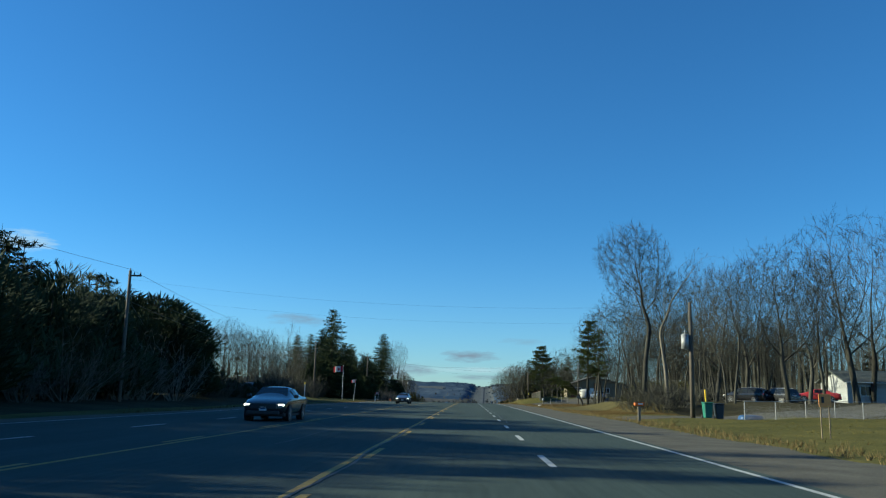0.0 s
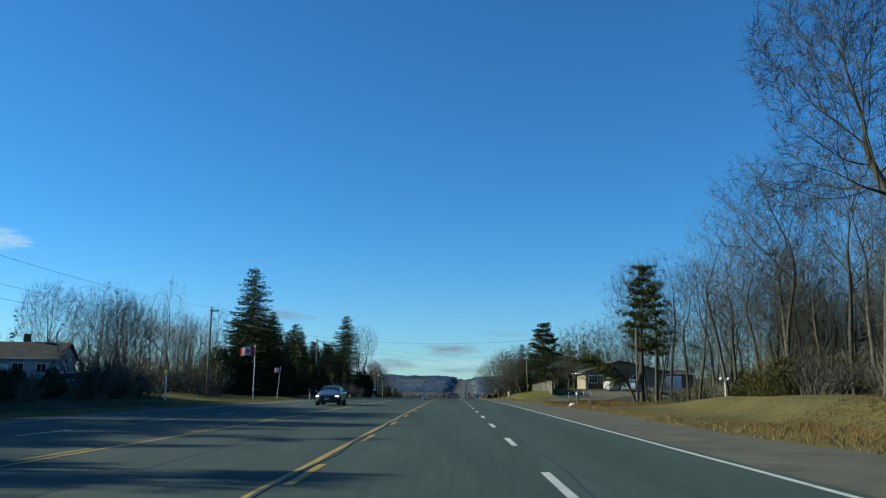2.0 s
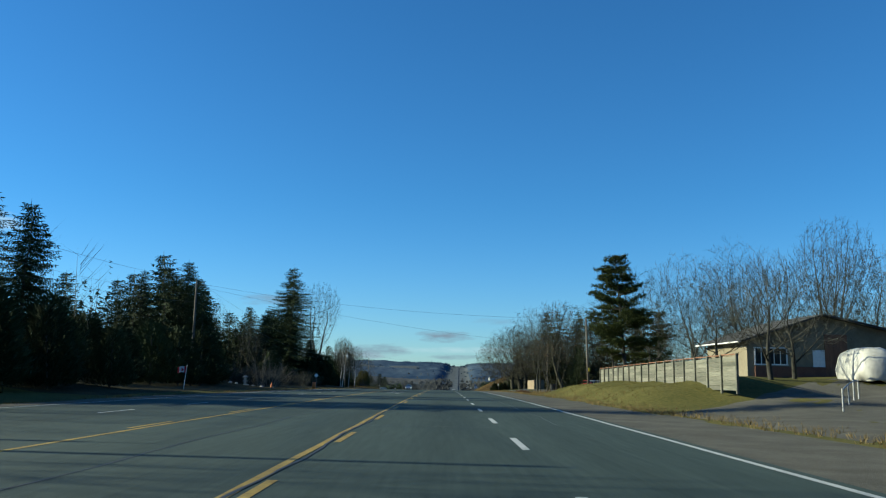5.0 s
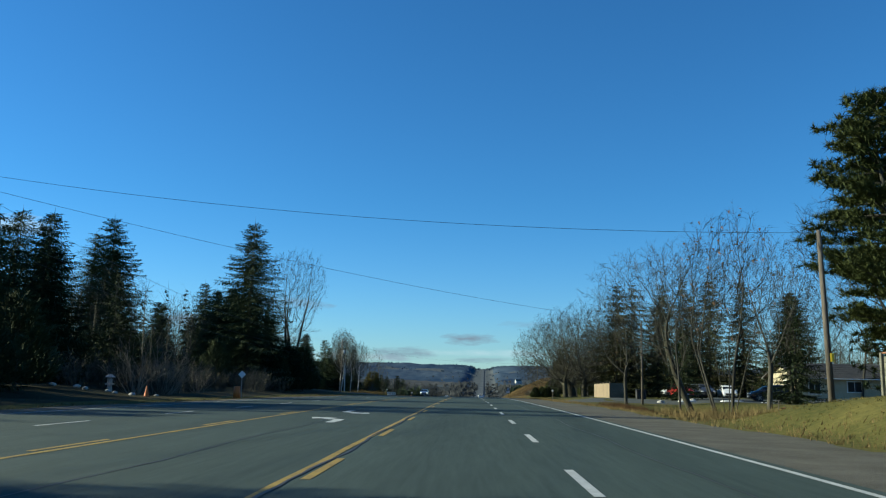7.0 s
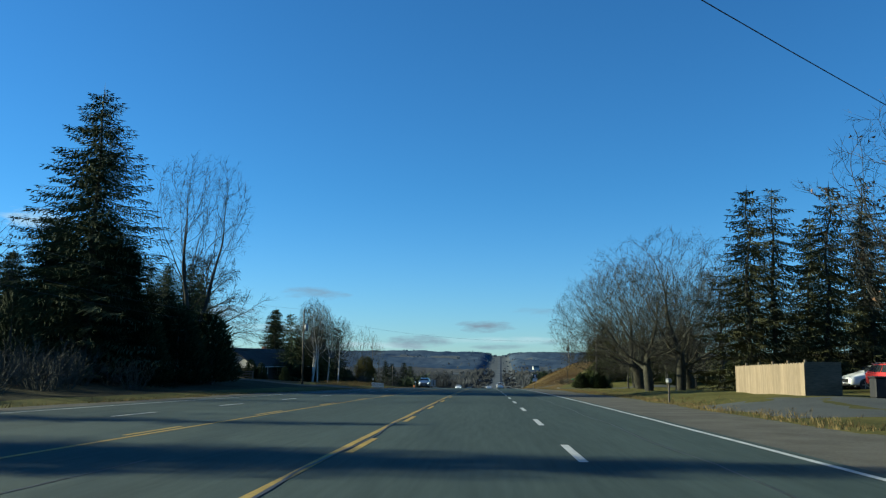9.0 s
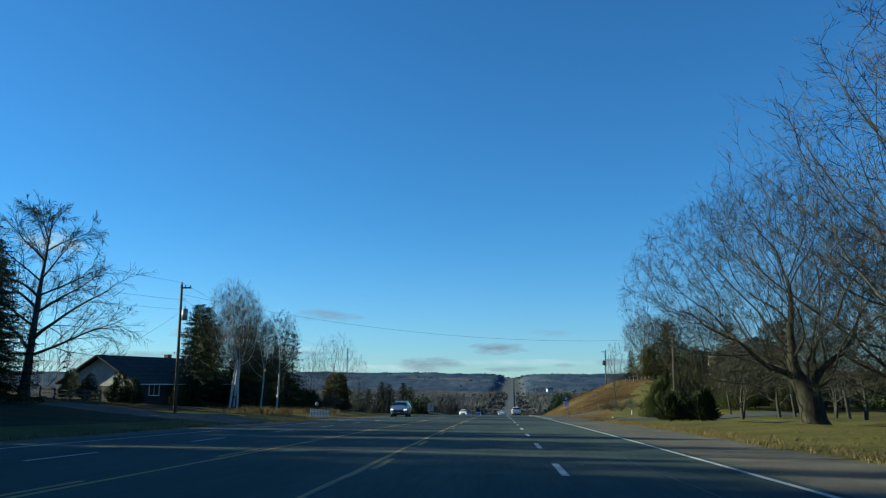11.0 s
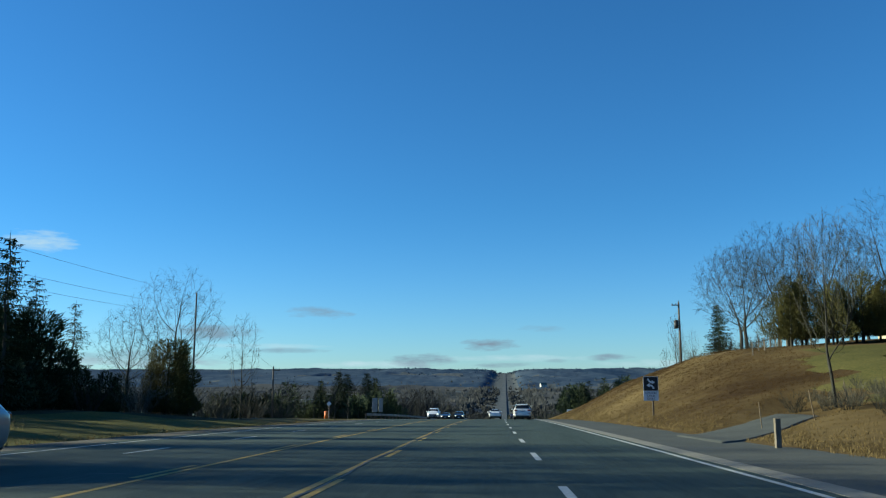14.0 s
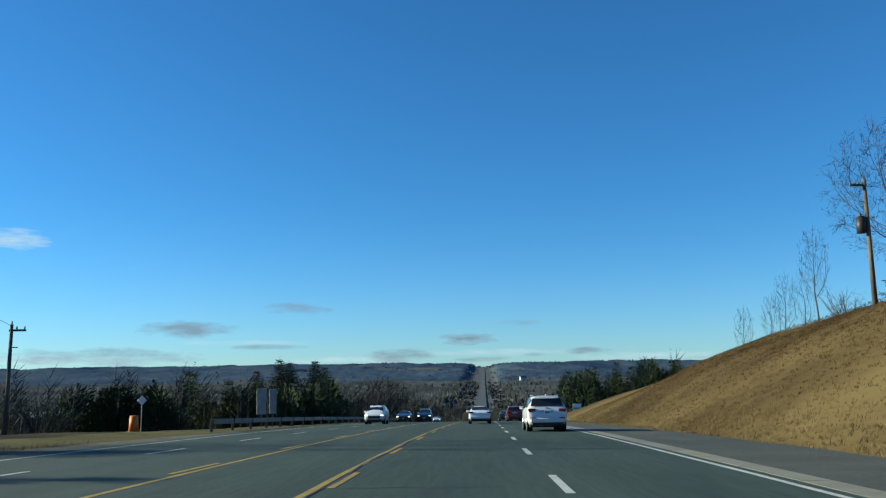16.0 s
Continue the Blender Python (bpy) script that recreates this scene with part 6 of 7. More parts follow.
    for sg in (-1, 1):
        bm = box((sg * (.90 - wt / 2), rear_y + .05, zt), (wt, .16, ht), .035, Matrix.Rotation(sg * -.10, 4, "Z"))
        part("tail_light", bm, TAIL, root)
        bm = box((sg * .70, sec[-2][0] - .03, sec[-2][2] - .03), (.27, .20, .10), .03, Matrix.Rotation(sg * -.35, 4, "Z"))
        part("head_light", bm, LAMP_ON if lit else LAMP_OFF, root)
        bm = box((sg * 1.02, .78, sec[7][2] + .08), (.20, .10, .15), .03)
        part("side_mirror", bm, paint, root)
        if extras:
            part("reflector_lamp", box((sg * .68, sec[0][0] - .005, .62), (.26, .06, .09), .02), TAIL, root)
    part("rear_bumper", box((0, sec[0][0] + .02, .53), (1.62, .14, .22), .04), paint, root)
    part("bumper_skirt", box((0, sec[0][0] + .03, .36), (1.5, .12, .13), .03), BLACK, root)
    part("front_grille", box((0, sec[-1][0] - .02, .62), (1.12, .12, .24), .03), BLACK, root)
    part("lower_intake", box((0, sec[-1][0] - .02, .36), (1.36, .14, .16), .03), BLACK, root)
    part("underbody", box((0, 0, .27), (1.66, 4.1, .14), .03), BLACK, root)
    if plate:
        for yy, zz in ((sec[1][0] - .045, zt - .10), (sec[-1][0] + .03, .52)):
            pl = part("number_plate", box((0, yy, zz), (.31, .02, .16), .004), PLATE, root)
            part("plate_bar", box((0, yy + (-.012 if yy < 0 else .012), zz), (.22, .006, .06)), INK, pl)
    if extras:
        part("badge", box((0, sec[2][0] - .05, zt + .10), (.13, .03, .05), .012), RIM, root)
        part("plate_recess", box((0, rear_y + .01, zt - .10), (.62, .05, .20), .03), RIM, root)
        for sg in (-1, 1):
            bm = bmesh.new()
            add_tube(bm, (sg * .60, -1.6, 1.705), (sg * .60, .30, 1.715), .016, .016, 8)
            for yy in (-1.5, -.6, .2):
                add_tube(bm, (sg * .60, yy, 1.62), (sg * .60, yy, 1.705), .014, .014, 6)
            part("roof_rail", bm, RIM, root)
        part("roof_aerial", box((0, -1.62, 1.72), (.05, .16, .07), .015), paint, root)
        part("spoiler", box((0, -1.97, 1.615), (1.18, .16, .05), .02), paint, root)
    return root


# ---------------------------------------------------------------- poles and cables
POLE_TOPS = {}


def utility_pole(key, x, y, top, label, radius=0.15, arm=True, transformer=0, band=False, lean=0.0, base=None, can_metal=None):
    """A timber pole whose top stands at the height `top`."""
    z = gz(x, y) if base is None else base
    root = thing("utility_pole", (x, y, z), label, "utility pole", "roadside poles")
    h = top - z
    part("pole", tube((0, 0, -.4), (lean * h, 0, h), radius, radius * .66, 12), POLE, root, smooth=True)
    if arm:
        sg = -1 if x > 0 else 1
        part("crossarm", box((lean * h + sg * .35, 0, h - .35), (.95, .10, .12), .01), POLE, root)
        for dx, dz in ((sg * .75, -.28), (0, .02), (sg * .30, -.28)):
            ins = bmesh.new()
            add_tube(ins, (lean * h + dx, 0, h + dz), (lean * h + dx, 0, h + dz + .16), .05, .03, 8)
            part("insulator", ins, BLACK, root)
        part("bracket", box((lean * h + sg * .22, 0, h - 1.3), (.4, .05, .05), .005), GALV, root)
    if transformer:
        can = bmesh.new()
        add_tube(can, (transformer * .38, 0, h - 3.1), (transformer * .38, 0, h - 2.2), .25, .25, 16)
        add_tube(can, (transformer * .38, 0, h - 2.2), (transformer * .38, 0, h - 2.12), .26, .16, 16)
        tr = part("transformer", can, can_metal or GALV, root, "dark steel transformer can" if can_metal else "grey steel transformer can", True)
        part("bushing", tube((transformer * .38, 0, h - 2.12), (transformer * .38, 0, h - 1.85), .05, .03, 8), can_metal or GALV, tr)
    if band:
        part("marker_band", tube((0, 0, 2.2), (0, 0, 2.55), radius * 1.02, radius * 1.02, 12), YELLOW_PLASTIC, root)
    POLE_TOPS[key] = (x + lean * h, y, top)
    return root


def cable(a, b, sag, r=0.011, n=26, label="black overhead power cable"):
    a, b = Vector(a), Vector(b)
    w = Wood()
    pts = [a.lerp(b, i / n) - Vector((0, 0, sag * 4 * (i / n) * (1 - i / n))) for i in range(n + 1)]
    w.limb(pts, [r] * (n + 1), 4)
    ob = new("cable", w.mesh("cable", WIRE))
    return tagged(ob, label, "cable", "overhead cables")


# ---------------------------------------------------------------- houses


def window(parent, centre, w, h, axis, out, frame_mat=None, bars=1):
    """A window in a wall. axis 'x': the wall runs along x; out is the way it faces (+1 or -1)."""
    fm = frame_mat or WHITE

    def blk(du, dv, su, sv, depth, off):
        if axis == "x":
            return box((centre[0] + du, centre[1] + out * off, centre[2] + dv), (su, depth, sv), .008)
        return box((centre[0] + out * off, centre[1] + du, centre[2] + dv), (depth, su, sv), .008)

    win = part("window", blk(0, 0, w, h, .05, .0), GLASS, parent)
    bm = bmesh.new()
    for du, dv, su, sv in ((0, h / 2, w + .16, .09), (0, -h / 2, w + .16, .09), (-w / 2, 0, .09, h), (w / 2, 0, .09, h)):
        if axis == "x":
            add_box(bm, (centre[0] + du, centre[1] + out * .03, centre[2] + dv), (su, .09, sv))
        else:
            add_box(bm, (centre[0] + out * .03, centre[1] + du, centre[2] + dv), (.09, su, sv))
    part("frame", bm, fm, win)
    for k in range(bars):
        u = -w / 2 + w * (k + 1) / (bars + 1)
        part("glazing_bar", blk(u, 0, .05, h, .07, .03), fm, win)
    return win


def gable_house(place, rz, w, d, h, rise, wall, roof, label, eave=.45, windows=(), chimney=None, door=None, skew=0.0, name="house"):
    """A house w wide and d deep with its ridge along local x; skew moves the ridge towards the back."""
    root = thing(name, place, label, "house", rz=rz)
    bm = bmesh.new()
    yr = skew * d / 2
    low = [(-w / 2, -d / 2), (w / 2, -d / 2), (w / 2, d / 2), (-w / 2, d / 2)]
    v = [bm.verts.new((a, b, -.6)) for a, b in low] + [bm.verts.new((a, b, h)) for a, b in low]
    r0, r1 = bm.verts.new((-w / 2, yr, h + rise)), bm.verts.new((w / 2, yr, h + rise))
    for q in ((0, 1, 5, 4), (2, 3, 7, 6)):
        bm.faces.new([v[i] for i in q])
    bm.faces.new((v[1], v[2], v[6], r1, v[5]))
    bm.faces.new((v[3], v[0], v[4], r0, v[7]))
    bm.faces.new((v[4], v[5], r1, r0))
    bm.faces.new((v[6], v[7], r0, r1))
    part("wall", bm, wall, root)
    for sg in (-1, 1):
        yb = sg * d / 2
        run = yb - yr
        slope = rise / abs(run)
        ye, ze = yb + sg * eave, h - slope * eave
        bm = bmesh.new()
        x0, x1 = -w / 2 - eave, w / 2 + eave
        top = [(x0, yr, h + rise + .16), (x1, yr, h + rise + .16), (x1, ye, ze + .16), (x0, ye, ze + .16)]
        a = [bm.verts.new(p) for p in top] + [bm.verts.new((p[0], p[1], p[2] - .15)) for p in top]
        for q in ((0, 1, 2, 3), (7, 6, 5, 4), (0, 4, 5, 1), (1, 5, 6, 2), (2, 6, 7, 3), (3, 7, 4, 0)):
            bm.faces.new([a[i] for i in q])
        rf = part("roof", bm, roof, root)
        part("gutter", box((0, ye + sg * .05, ze + .06), (w + 2 * eave, .10, .10), .02), WHITE, rf)
        # courses of shingles
        for k in range(1, 7):
            u = k / 7
            part("shingle_course", box((0, yr + (ye - yr) * u, h + rise + .168 + (ze - h - rise) * u), (w + 2 * eave, .05, .018)), roof, rf)
    for cx, cy, cz, ww, hh, axis, out, bars in windows:
        window(root, (cx, cy, cz), ww, hh, axis, out, bars=bars)
    if chimney:
        cx, cy, top = chimney
        ch = part("chimney", box((cx, cy, (h + top) / 2), (.75, .6, top - h + .4), .02), BRICK, root)
        part("cap", box((cx, cy, top + .22), (.85, .7, .08), .02), CONCRETE, ch)
    if door:
        dx, dy, axis, out = door
        dr = part("door", box((dx, dy + out * .03, 1.02), (.92, .07, 2.04), .01) if axis == "x" else box((dx + out * .03, dy, 1.02), (.07, .92, 2.04), .01), WHITE, root)
        part("door_handle", box((dx + .35, dy + out * .09, 1.0), (.05, .05, .12), .01), GALV, dr)
    return root

# ---------------------------------------------------------------- poles and cables along the road
P_LABEL = "weathered grey timber utility pole with insulators"
utility_pole("A", -24.5, 56.9, 9.2, P_LABEL)
utility_pole("B", -27.0, 141.6, 9.35, P_LABEL)
utility_pole("C", -26.9, 213.6, 9.8, P_LABEL)
utility_pole("G", -26.6, 347.0, 6.85, "timber utility pole with a small transformer", transformer=1)
utility_pole("H", -28.6, 435.5, 5.2, P_LABEL, arm=False, radius=.11)
utility_pole("K", -25.6, 454.0, -1.8, "timber utility pole with a lamp bracket at the drop", radius=.13)
utility_pole("R", 14.3, 54.9, 7.5, "timber utility pole with a grey transformer can", transformer=-1, arm=False, radius=.17)
utility_pole("R2", 15.2, 119.2, 5.9, "slim timber service pole with a notice plate", arm=False, radius=.095)
utility_pole("D", 14.6, 211.2, 6.45, "leaning timber service pole with a yellow band", arm=False, radius=.14, band=True, lean=-.03)
utility_pole("F", 15.6, 253.2, 5.35, "slim grey timber service pole", arm=False, radius=.11)
utility_pole("J", 18.2, 366.5, 3.5, "grey timber service pole beside evergreen shrubs", arm=False, radius=.14)
utility_pole("I", 22.5, 454.5, 5.7, "timber utility pole with a dark transformer on the hill", transformer=-1, radius=.15, can_metal=BLACK)
T = POLE_TOPS


def drop(p, dz, dx=0.0):
    return (p[0] + dx, p[1], p[2] - dz)


for a, b, sag in (("A", "B", 1.3), ("B", "C", 1.1), ("C", "G", 2.6), ("G", "H", 1.4)):
    cable(drop(T[a], -.1), drop(T[b], -.1 if b != "H" else .1), sag)
    cable(drop(T[a], 1.4, .2), drop(T[b], 1.4, .2), sag * 1.1)
    cable(drop(T[a], 2.2, .2), drop(T[b], 2.2, .2), sag * 1.1)
cable((-24.5, 10 - 80, 9.5), drop(T["A"], -.1), 1.4)
cable(drop(T["A"], .6), drop(T["R"], .2), .9, .004)
cable(drop(T["A"], 1.7), drop(T["R"], 1.2), .9, .0035)
cable(drop(T["B"], 1.0), drop(T["R2"], .1), 2.0)
cable(drop(T["C"], .2), drop(T["D"], .1), .9)
cable(drop(T["C"], .5), drop(T["F"], .1), .8)
cable(drop(T["G"], .9), drop(T["J"], .1), 1.6)
cable(drop(T["G"], 2.4), (-50, 378, gz(-50, 378) + 4.4), .5, label="black service cable to the low house")
cable(drop(T["A"], 2.0), (-54, 151, gz(-54, 151) + 3.4), .8, label="black service cable to the white house")
cable(drop(T["H"], .2), drop(T["K"], .1), .4)

# ---------------------------------------------------------------- houses
hx, hy = -57.8, 158.0
gable_house((hx, hy, gz(hx, hy) - .3), 10, 14.0, 8.0, 2.9, 2.0, SIDING, ROOF_DARK, "white-sided bungalow with a dark roof behind brush", chimney=(1.6, .6, 5.9),
            windows=((-1.0, -4.0, 1.6, 1.4, 1.2, "x", -1, 1), (2.2, -4.0, 1.6, 1.4, 1.2, "x", -1, 1), (5.0, -4.0, 1.6, 1.2, 1.1, "x", -1, 1), (7.0, -1.5, 1.6, 1.2, 1.1, "y", 1, 1)), door=(.6, -4.0, "x", -1))
hx, hy = -62.9, 152.4
gable_house((hx, hy, gz(hx, hy) - .3), 100, 9.0, 6.0, 2.9, 1.9, SIDING, ROOF_DARK, "white gabled wing of the bungalow behind brush", windows=((-4.5, 0, 1.6, 1.6, 1.2, "y", -1, 1), (-4.5, 0, 3.6, .7, .6, "y", -1, 0)), name="house_wing")
rt = thing("antenna_mast", (-65.6, 158.0, gz(-65.6, 158.0)), "thin lattice antenna mast beside the bungalow", "antenna")
for dx in (-.14, .14):
    part("leg", tube((dx, 0, -.2), (dx * .5, 0, 11.5), .02, .015, 6), GALV, rt)
for k in range(12):
    part("brace", box((0, 0, .6 + .9 * k), (.26 - .01 * k, .02, .02)), GALV, rt)
part("aerial", box((0, 0, 11.3), (1.1, .03, .03), .005), GALV, rt)

hx, hy = 28.5, 190.6
gable_house((hx, hy, gz(hx, hy)), 90, 9.0, 13.6, 2.7, 1.8, TAN, ROOF_DARK, "tan bungalow with a low dark roof and brick base", skew=.2, eave=.7,
            windows=((-4.5, 5.1, 1.55, 2.3, 1.2, "y", -1, 4), (-4.5, -1.6, 1.6, 1.4, 1.1, "y", -1, 1)), door=(-4.5, 1.6, "y", -1))
ob = part("brick_panel", box((25.0, 186.02, gz(25, 186) + .35), (5.6, .14, .8), .01), BRICK)
tagged(ob, "red brick base panel below the bungalow's window", "wall panel", kind="structure")
ob = part("board_panel", box((28.1, 186.0, gz(28, 186) + 1.6), (1.6, .16, 3.0), .01), BROWN_WOOD)
tagged(ob, "brown vertical board panel on the bungalow", "wall panel", kind="structure")
hx, hy = 36.6, 188.2
gable_house((hx, hy, gz(hx, hy) + .1), 0, 4.6, 5.0, 2.25, .5, BROWN_WOOD, ROOF_DARK, "brown garage with a white double door", eave=.35, name="garage")
gd = part("garage_door", box((35.9, 185.62, gz(36, 185.6) + 1.05), (2.5, .08, 2.1), .01), WHITE)
tagged(gd, "white panelled garage door in the brown garage", "garage door")
for k in range(1, 4):
    part("door_groove", box((35.9, 185.57, gz(36, 185.6) + .52 * k), (2.44, .015, .03)), CONCRETE, gd)
hx, hy = 42.6, 275.5
gable_house((hx, hy, gz(hx, hy)), 0, 12.0, 9.0, 2.6, 1.5, CREAM, ROOF_DARK, "cream stucco bungalow with a dark roof", eave=.6,
            windows=((-4.2, -4.5, 1.5, 1.3, 1.5, "x", -1, 1), (0.2, -4.5, 1.6, 1.6, 1.2, "x", -1, 1), (3.8, -4.5, 1.6, 1.4, 1.2, "x", -1, 1), (-6.0, -1.0, 1.6, 1.2, 1.2, "y", -1, 1)))
hx, hy = -41.6, 376.6
low_house = gable_house((hx, hy, gz(hx, hy) - .1), 72, 16.0, 10.0, 2.5, 2.7, DARK_BOARD, ROOF_DARK, "low house with dark board walls and a broad dark roof", eave=.8,
            windows=((-5, -5.0, 1.5, 1.6, 1.2, "x", -1, 1), (0, -5.0, 1.5, 2.0, 1.3, "x", -1, 2), (5, -5.0, 1.5, 1.6, 1.2, "x", -1, 1)), door=(2.6, -5.0, "x", -1), chimney=(5.5, 2.2, 5.6))
for k in range(34):
    yy = -4.62 + .28 * k
    top = 2.5 + 2.7 * (1 - abs(yy) / 5.0) - .12
    part("gable_board", box((-8.02, yy, (1.9 + top) / 2), (.03, .25, top - 1.9), .004), PALE_BOARD, low_house)
rt = tagged(new("rail_fence"), "dark wooden rail fence before the low house", "fence")
for k in range(5):
    x, y = -35.0 - 1.9 * k, 351.0 + .9 * k
    part("post", box((x, y, gz(x, y) + .5), (.13, .13, 1.5), .01), GREY_BOARD, rt)
    if k:
        for dz in (.35, .75, 1.1):
            part("rail", box((x + .95, y - .45, gz(x + .95, y - .45) + dz), (2.1, .05, .13), .008, Matrix.Rotation(math.atan2(.9, -1.9), 4, "Z")), GREY_BOARD, rt)
hx, hy = 47.0, 439.0
gable_house((hx, hy, gz(hx, hy)), 90, 11.0, 13.0, 3.1, 3.1, CREAM, ROOF_GREY, "cream house with a grey roof on the hill", eave=.6, chimney=(-2.5, 2.9, 6.6),
            windows=((-5.5, 4.4, 1.9, 1.5, 1.5, "y", -1, 1), (-5.5, 0, 1.9, 1.5, 1.5, "y", -1, 1), (-5.5, -4, 1.9, 1.5, 1.5, "y", -1, 1), (-5.5, 0, 4.3, 1.0, 1.0, "y", -1, 1)))
hx, hy = 46.0, 98.0
gable_house((hx, hy, gz(hx, hy)), 0, 8.0, 7.0, 2.5, 1.2, SIDING, ROOF_GREY, "small pale house behind the woodland", windows=((-2, -3.5, 1.5, 1.2, 1.1, "x", -1, 1), (2, -3.5, 1.5, 1.2, 1.1, "x", -1, 1)))
hx, hy = 143.0, 2620.0
gable_house((hx, hy, far_ground(hx, hy) + 8), 20, 17.0, 11.0, 7.0, 5.0, SIDING, ROOF_GREY, "large white farmhouse far across the valley",
            windows=((-5, -5.5, 4, 2.0, 2.2, "x", -1, 1), (0, -5.5, 4, 2.0, 2.2, "x", -1, 1), (5, -5.5, 4, 2.0, 2.2, "x", -1, 1)))

# ---------------------------------------------------------------- fences


def board_wall():
    """Long weathered noise fence of horizontal boards between posts."""
    root = tagged(new("board_fence"), "weathered mossy horizontal board fence on the grassy mound", "fence")
    y0, y1, x0, x1, n = 166.0, 208.3, 13.9, 15.3, 17
    for k in range(n + 1):
        u = k / n
        x, y = x0 + (x1 - x0) * u, y0 + (y1 - y0) * u
        b = road_z(y) + .95
        part("post", box((x - .06, y, b + .82), (.12, .14, 1.95), .01), OLD_BOARD, root)
        if k == n:
            break
        dy = (y1 - y0) / n
        for j in range(7):
            xx = x + (x1 - x0) / n / 2
            yy = y + dy / 2
            bb = road_z(yy) + .95
            ang = math.atan((x1 - x0) / (y1 - y0))
            part("board", box((xx, yy, bb + .12 + j * .235), (.035, dy - .1, .225), .006, Matrix.Rotation(-ang, 4, "Z") @ Matrix.Rotation(math.atan(road_z(yy + 1) - road_z(yy)), 4, "X")), OLD_BOARD, root)
        part("cap_rail", box((xx, yy, bb + 1.76), (.14, dy, .05), .006, Matrix.Rotation(-ang, 4, "Z")), BROWN_WOOD, root)


def plank_fence():
    root = tagged(new("plank_fence"), "new pale upright plank fence by the drive", "fence")
    y, k = 269.3, 0
    while y < 280.3:
        h = 1.72 + .03 * math.sin(k * 2.3)
        b = road_z(y) + .30
        part("plank", box((15.3, y, b + h / 2), (.024, .135, h), .004), NEW_BOARD, root)
        if k % 16 == 0:
            part("post", box((15.38, y, b + .92), (.10, .10, 1.9), .008), NEW_BOARD, root)
        y += .142
        k += 1
    for dz in (.35, 1.4):
        part("rail", box((15.345, 274.8, road_z(274.8) + .3 + dz), (.05, 11.0, .09), .005, Matrix.Rotation(math.atan(road_z(275.8) - road_z(274.8)), 4, "X")), NEW_BOARD, root)
    part("return_panel", box((16.2, 269.25, road_z(269) + 1.2), (1.7, .03, 1.7), .005), OLD_BOARD, root)


def picket_fence():
    root = tagged(new("picket_fence"), "short white picket fence panel on the lawn", "fence")
    for k in range(13):
        x = -18.3 + k * .15
        y = 360.6
        bm = box((x, y, gz(x, y) + .40), (.09, .025, .80), .004)
        part("picket", bm, WHITE, root)
    for dz in (.2, .6):
        part("rail", box((-17.4, 360.63, gz(-17.4, 360.6) + dz), (1.95, .03, .07), .004), WHITE, root)


def wire_fence():
    root = tagged(new("chain_link_fence"), "low grey chain-link fence in front of parked cars", "fence")
    pts = [(18 + 2.4 * k, 56 + 1.0 * k) for k in range(8)]
    for k, (x, y) in enumerate(pts):
        z = gz(x, y)
        part("post", tube((x, y, z - .2), (x, y, z + 1.25), .03, .03, 8), GALV, root)
        if k:
            px, py = pts[k - 1]
            pz = gz(px, py)
            part("top_rail", tube((px, py, pz + 1.22), (x, y, z + 1.22), .02, .02, 6), GALV, root)
            w = Wood()
            for j in range(26):
                u = j / 26
                for s in (-.12, .12):
                    a = Vector((px, py, pz)).lerp(Vector((x, y, z)), u) + Vector((0, 0, .02))
                    b = Vector((px, py, pz)).lerp(Vector((x, y, z)), min(1, max(0, u + s))) + Vector((0, 0, 1.2))
                    w.blade(a, b, .006)
            o = new("mesh_panel", w.mesh("mesh_panel", GALV))
            o.parent = root


def guard_rail():
    root = tagged(new("guard_rail"), "galvanised steel guard rail above the drop", "guard rail")
    y = 456.0
    while y < 560:
        x = -15.2 + bend(y)
        z = road_z(y)
        part("post", box((x - .12, y, z + .28), (.15, .12, .85), .01), POLE, root)
        part("beam", box((x, y + 2, road_z(y + 2) + .56), (.06, 4.0, .30), .02, Matrix.Rotation(math.atan(road_z(y + 3) - road_z(y + 2)), 4, "X")), RAIL, root)
        y += 4


def snow_fence():
    root = tagged(new("snow_fence"), "sagging orange plastic snow fence in the grass", "fence")
    pts = [(14.0, 215.5), (15.4, 218.5), (16.8, 222), (18.4, 224.5), (20.4, 226), (22.6, 227)]
    for k, (x, y) in enumerate(pts):
        z = gz(x, y)
        part("stake", tube((x, y, z - .2), (x, y, z + 1.05), .025, .02, 6), POLE, root)
        if k:
            px, py = pts[k - 1]
            for j in range(6):
                h = .15 + j * .15
                part("band", box(((x + px) / 2, (y + py) / 2, (z + gz(px, py)) / 2 + h - .12 * (k % 2)), (math.hypot(x - px, y - py), .012, .10), 0, Matrix.Rotation(math.atan2(y - py, x - px), 4, "Z")), ORANGE, root)


board_wall()
plank_fence()
picket_fence()
wire_fence()
guard_rail()
snow_fence()

# ---------------------------------------------------------------- signs, boxes and markers


def sign_arrow(bm, flip, cx, cz, s):
    """A curved turn arrow as a flat outline."""
    arc = [(math.cos(math.radians(k * 15)), math.sin(math.radians(k * 15))) for k in range(7)]
    rim = [(-.22 + .32 * c, -.36 + .32 * z) for c, z in arc]
    hub = [(-.22 + .20 * c, -.36 + .20 * z) for c, z in arc]
    for k in range(6):
        ring4 = (rim[k], rim[k + 1], hub[k + 1], hub[k])
        bm.faces.new([bm.verts.new((cx + a * s * flip, 0, cz + b * s * flip)) for a, b in ring4])
    bm.faces.new([bm.verts.new((cx + a * s * flip, 0, cz + b * s * flip)) for a, b in ((-.22, .05), (-.46, -.10), (-.22, -.25))])


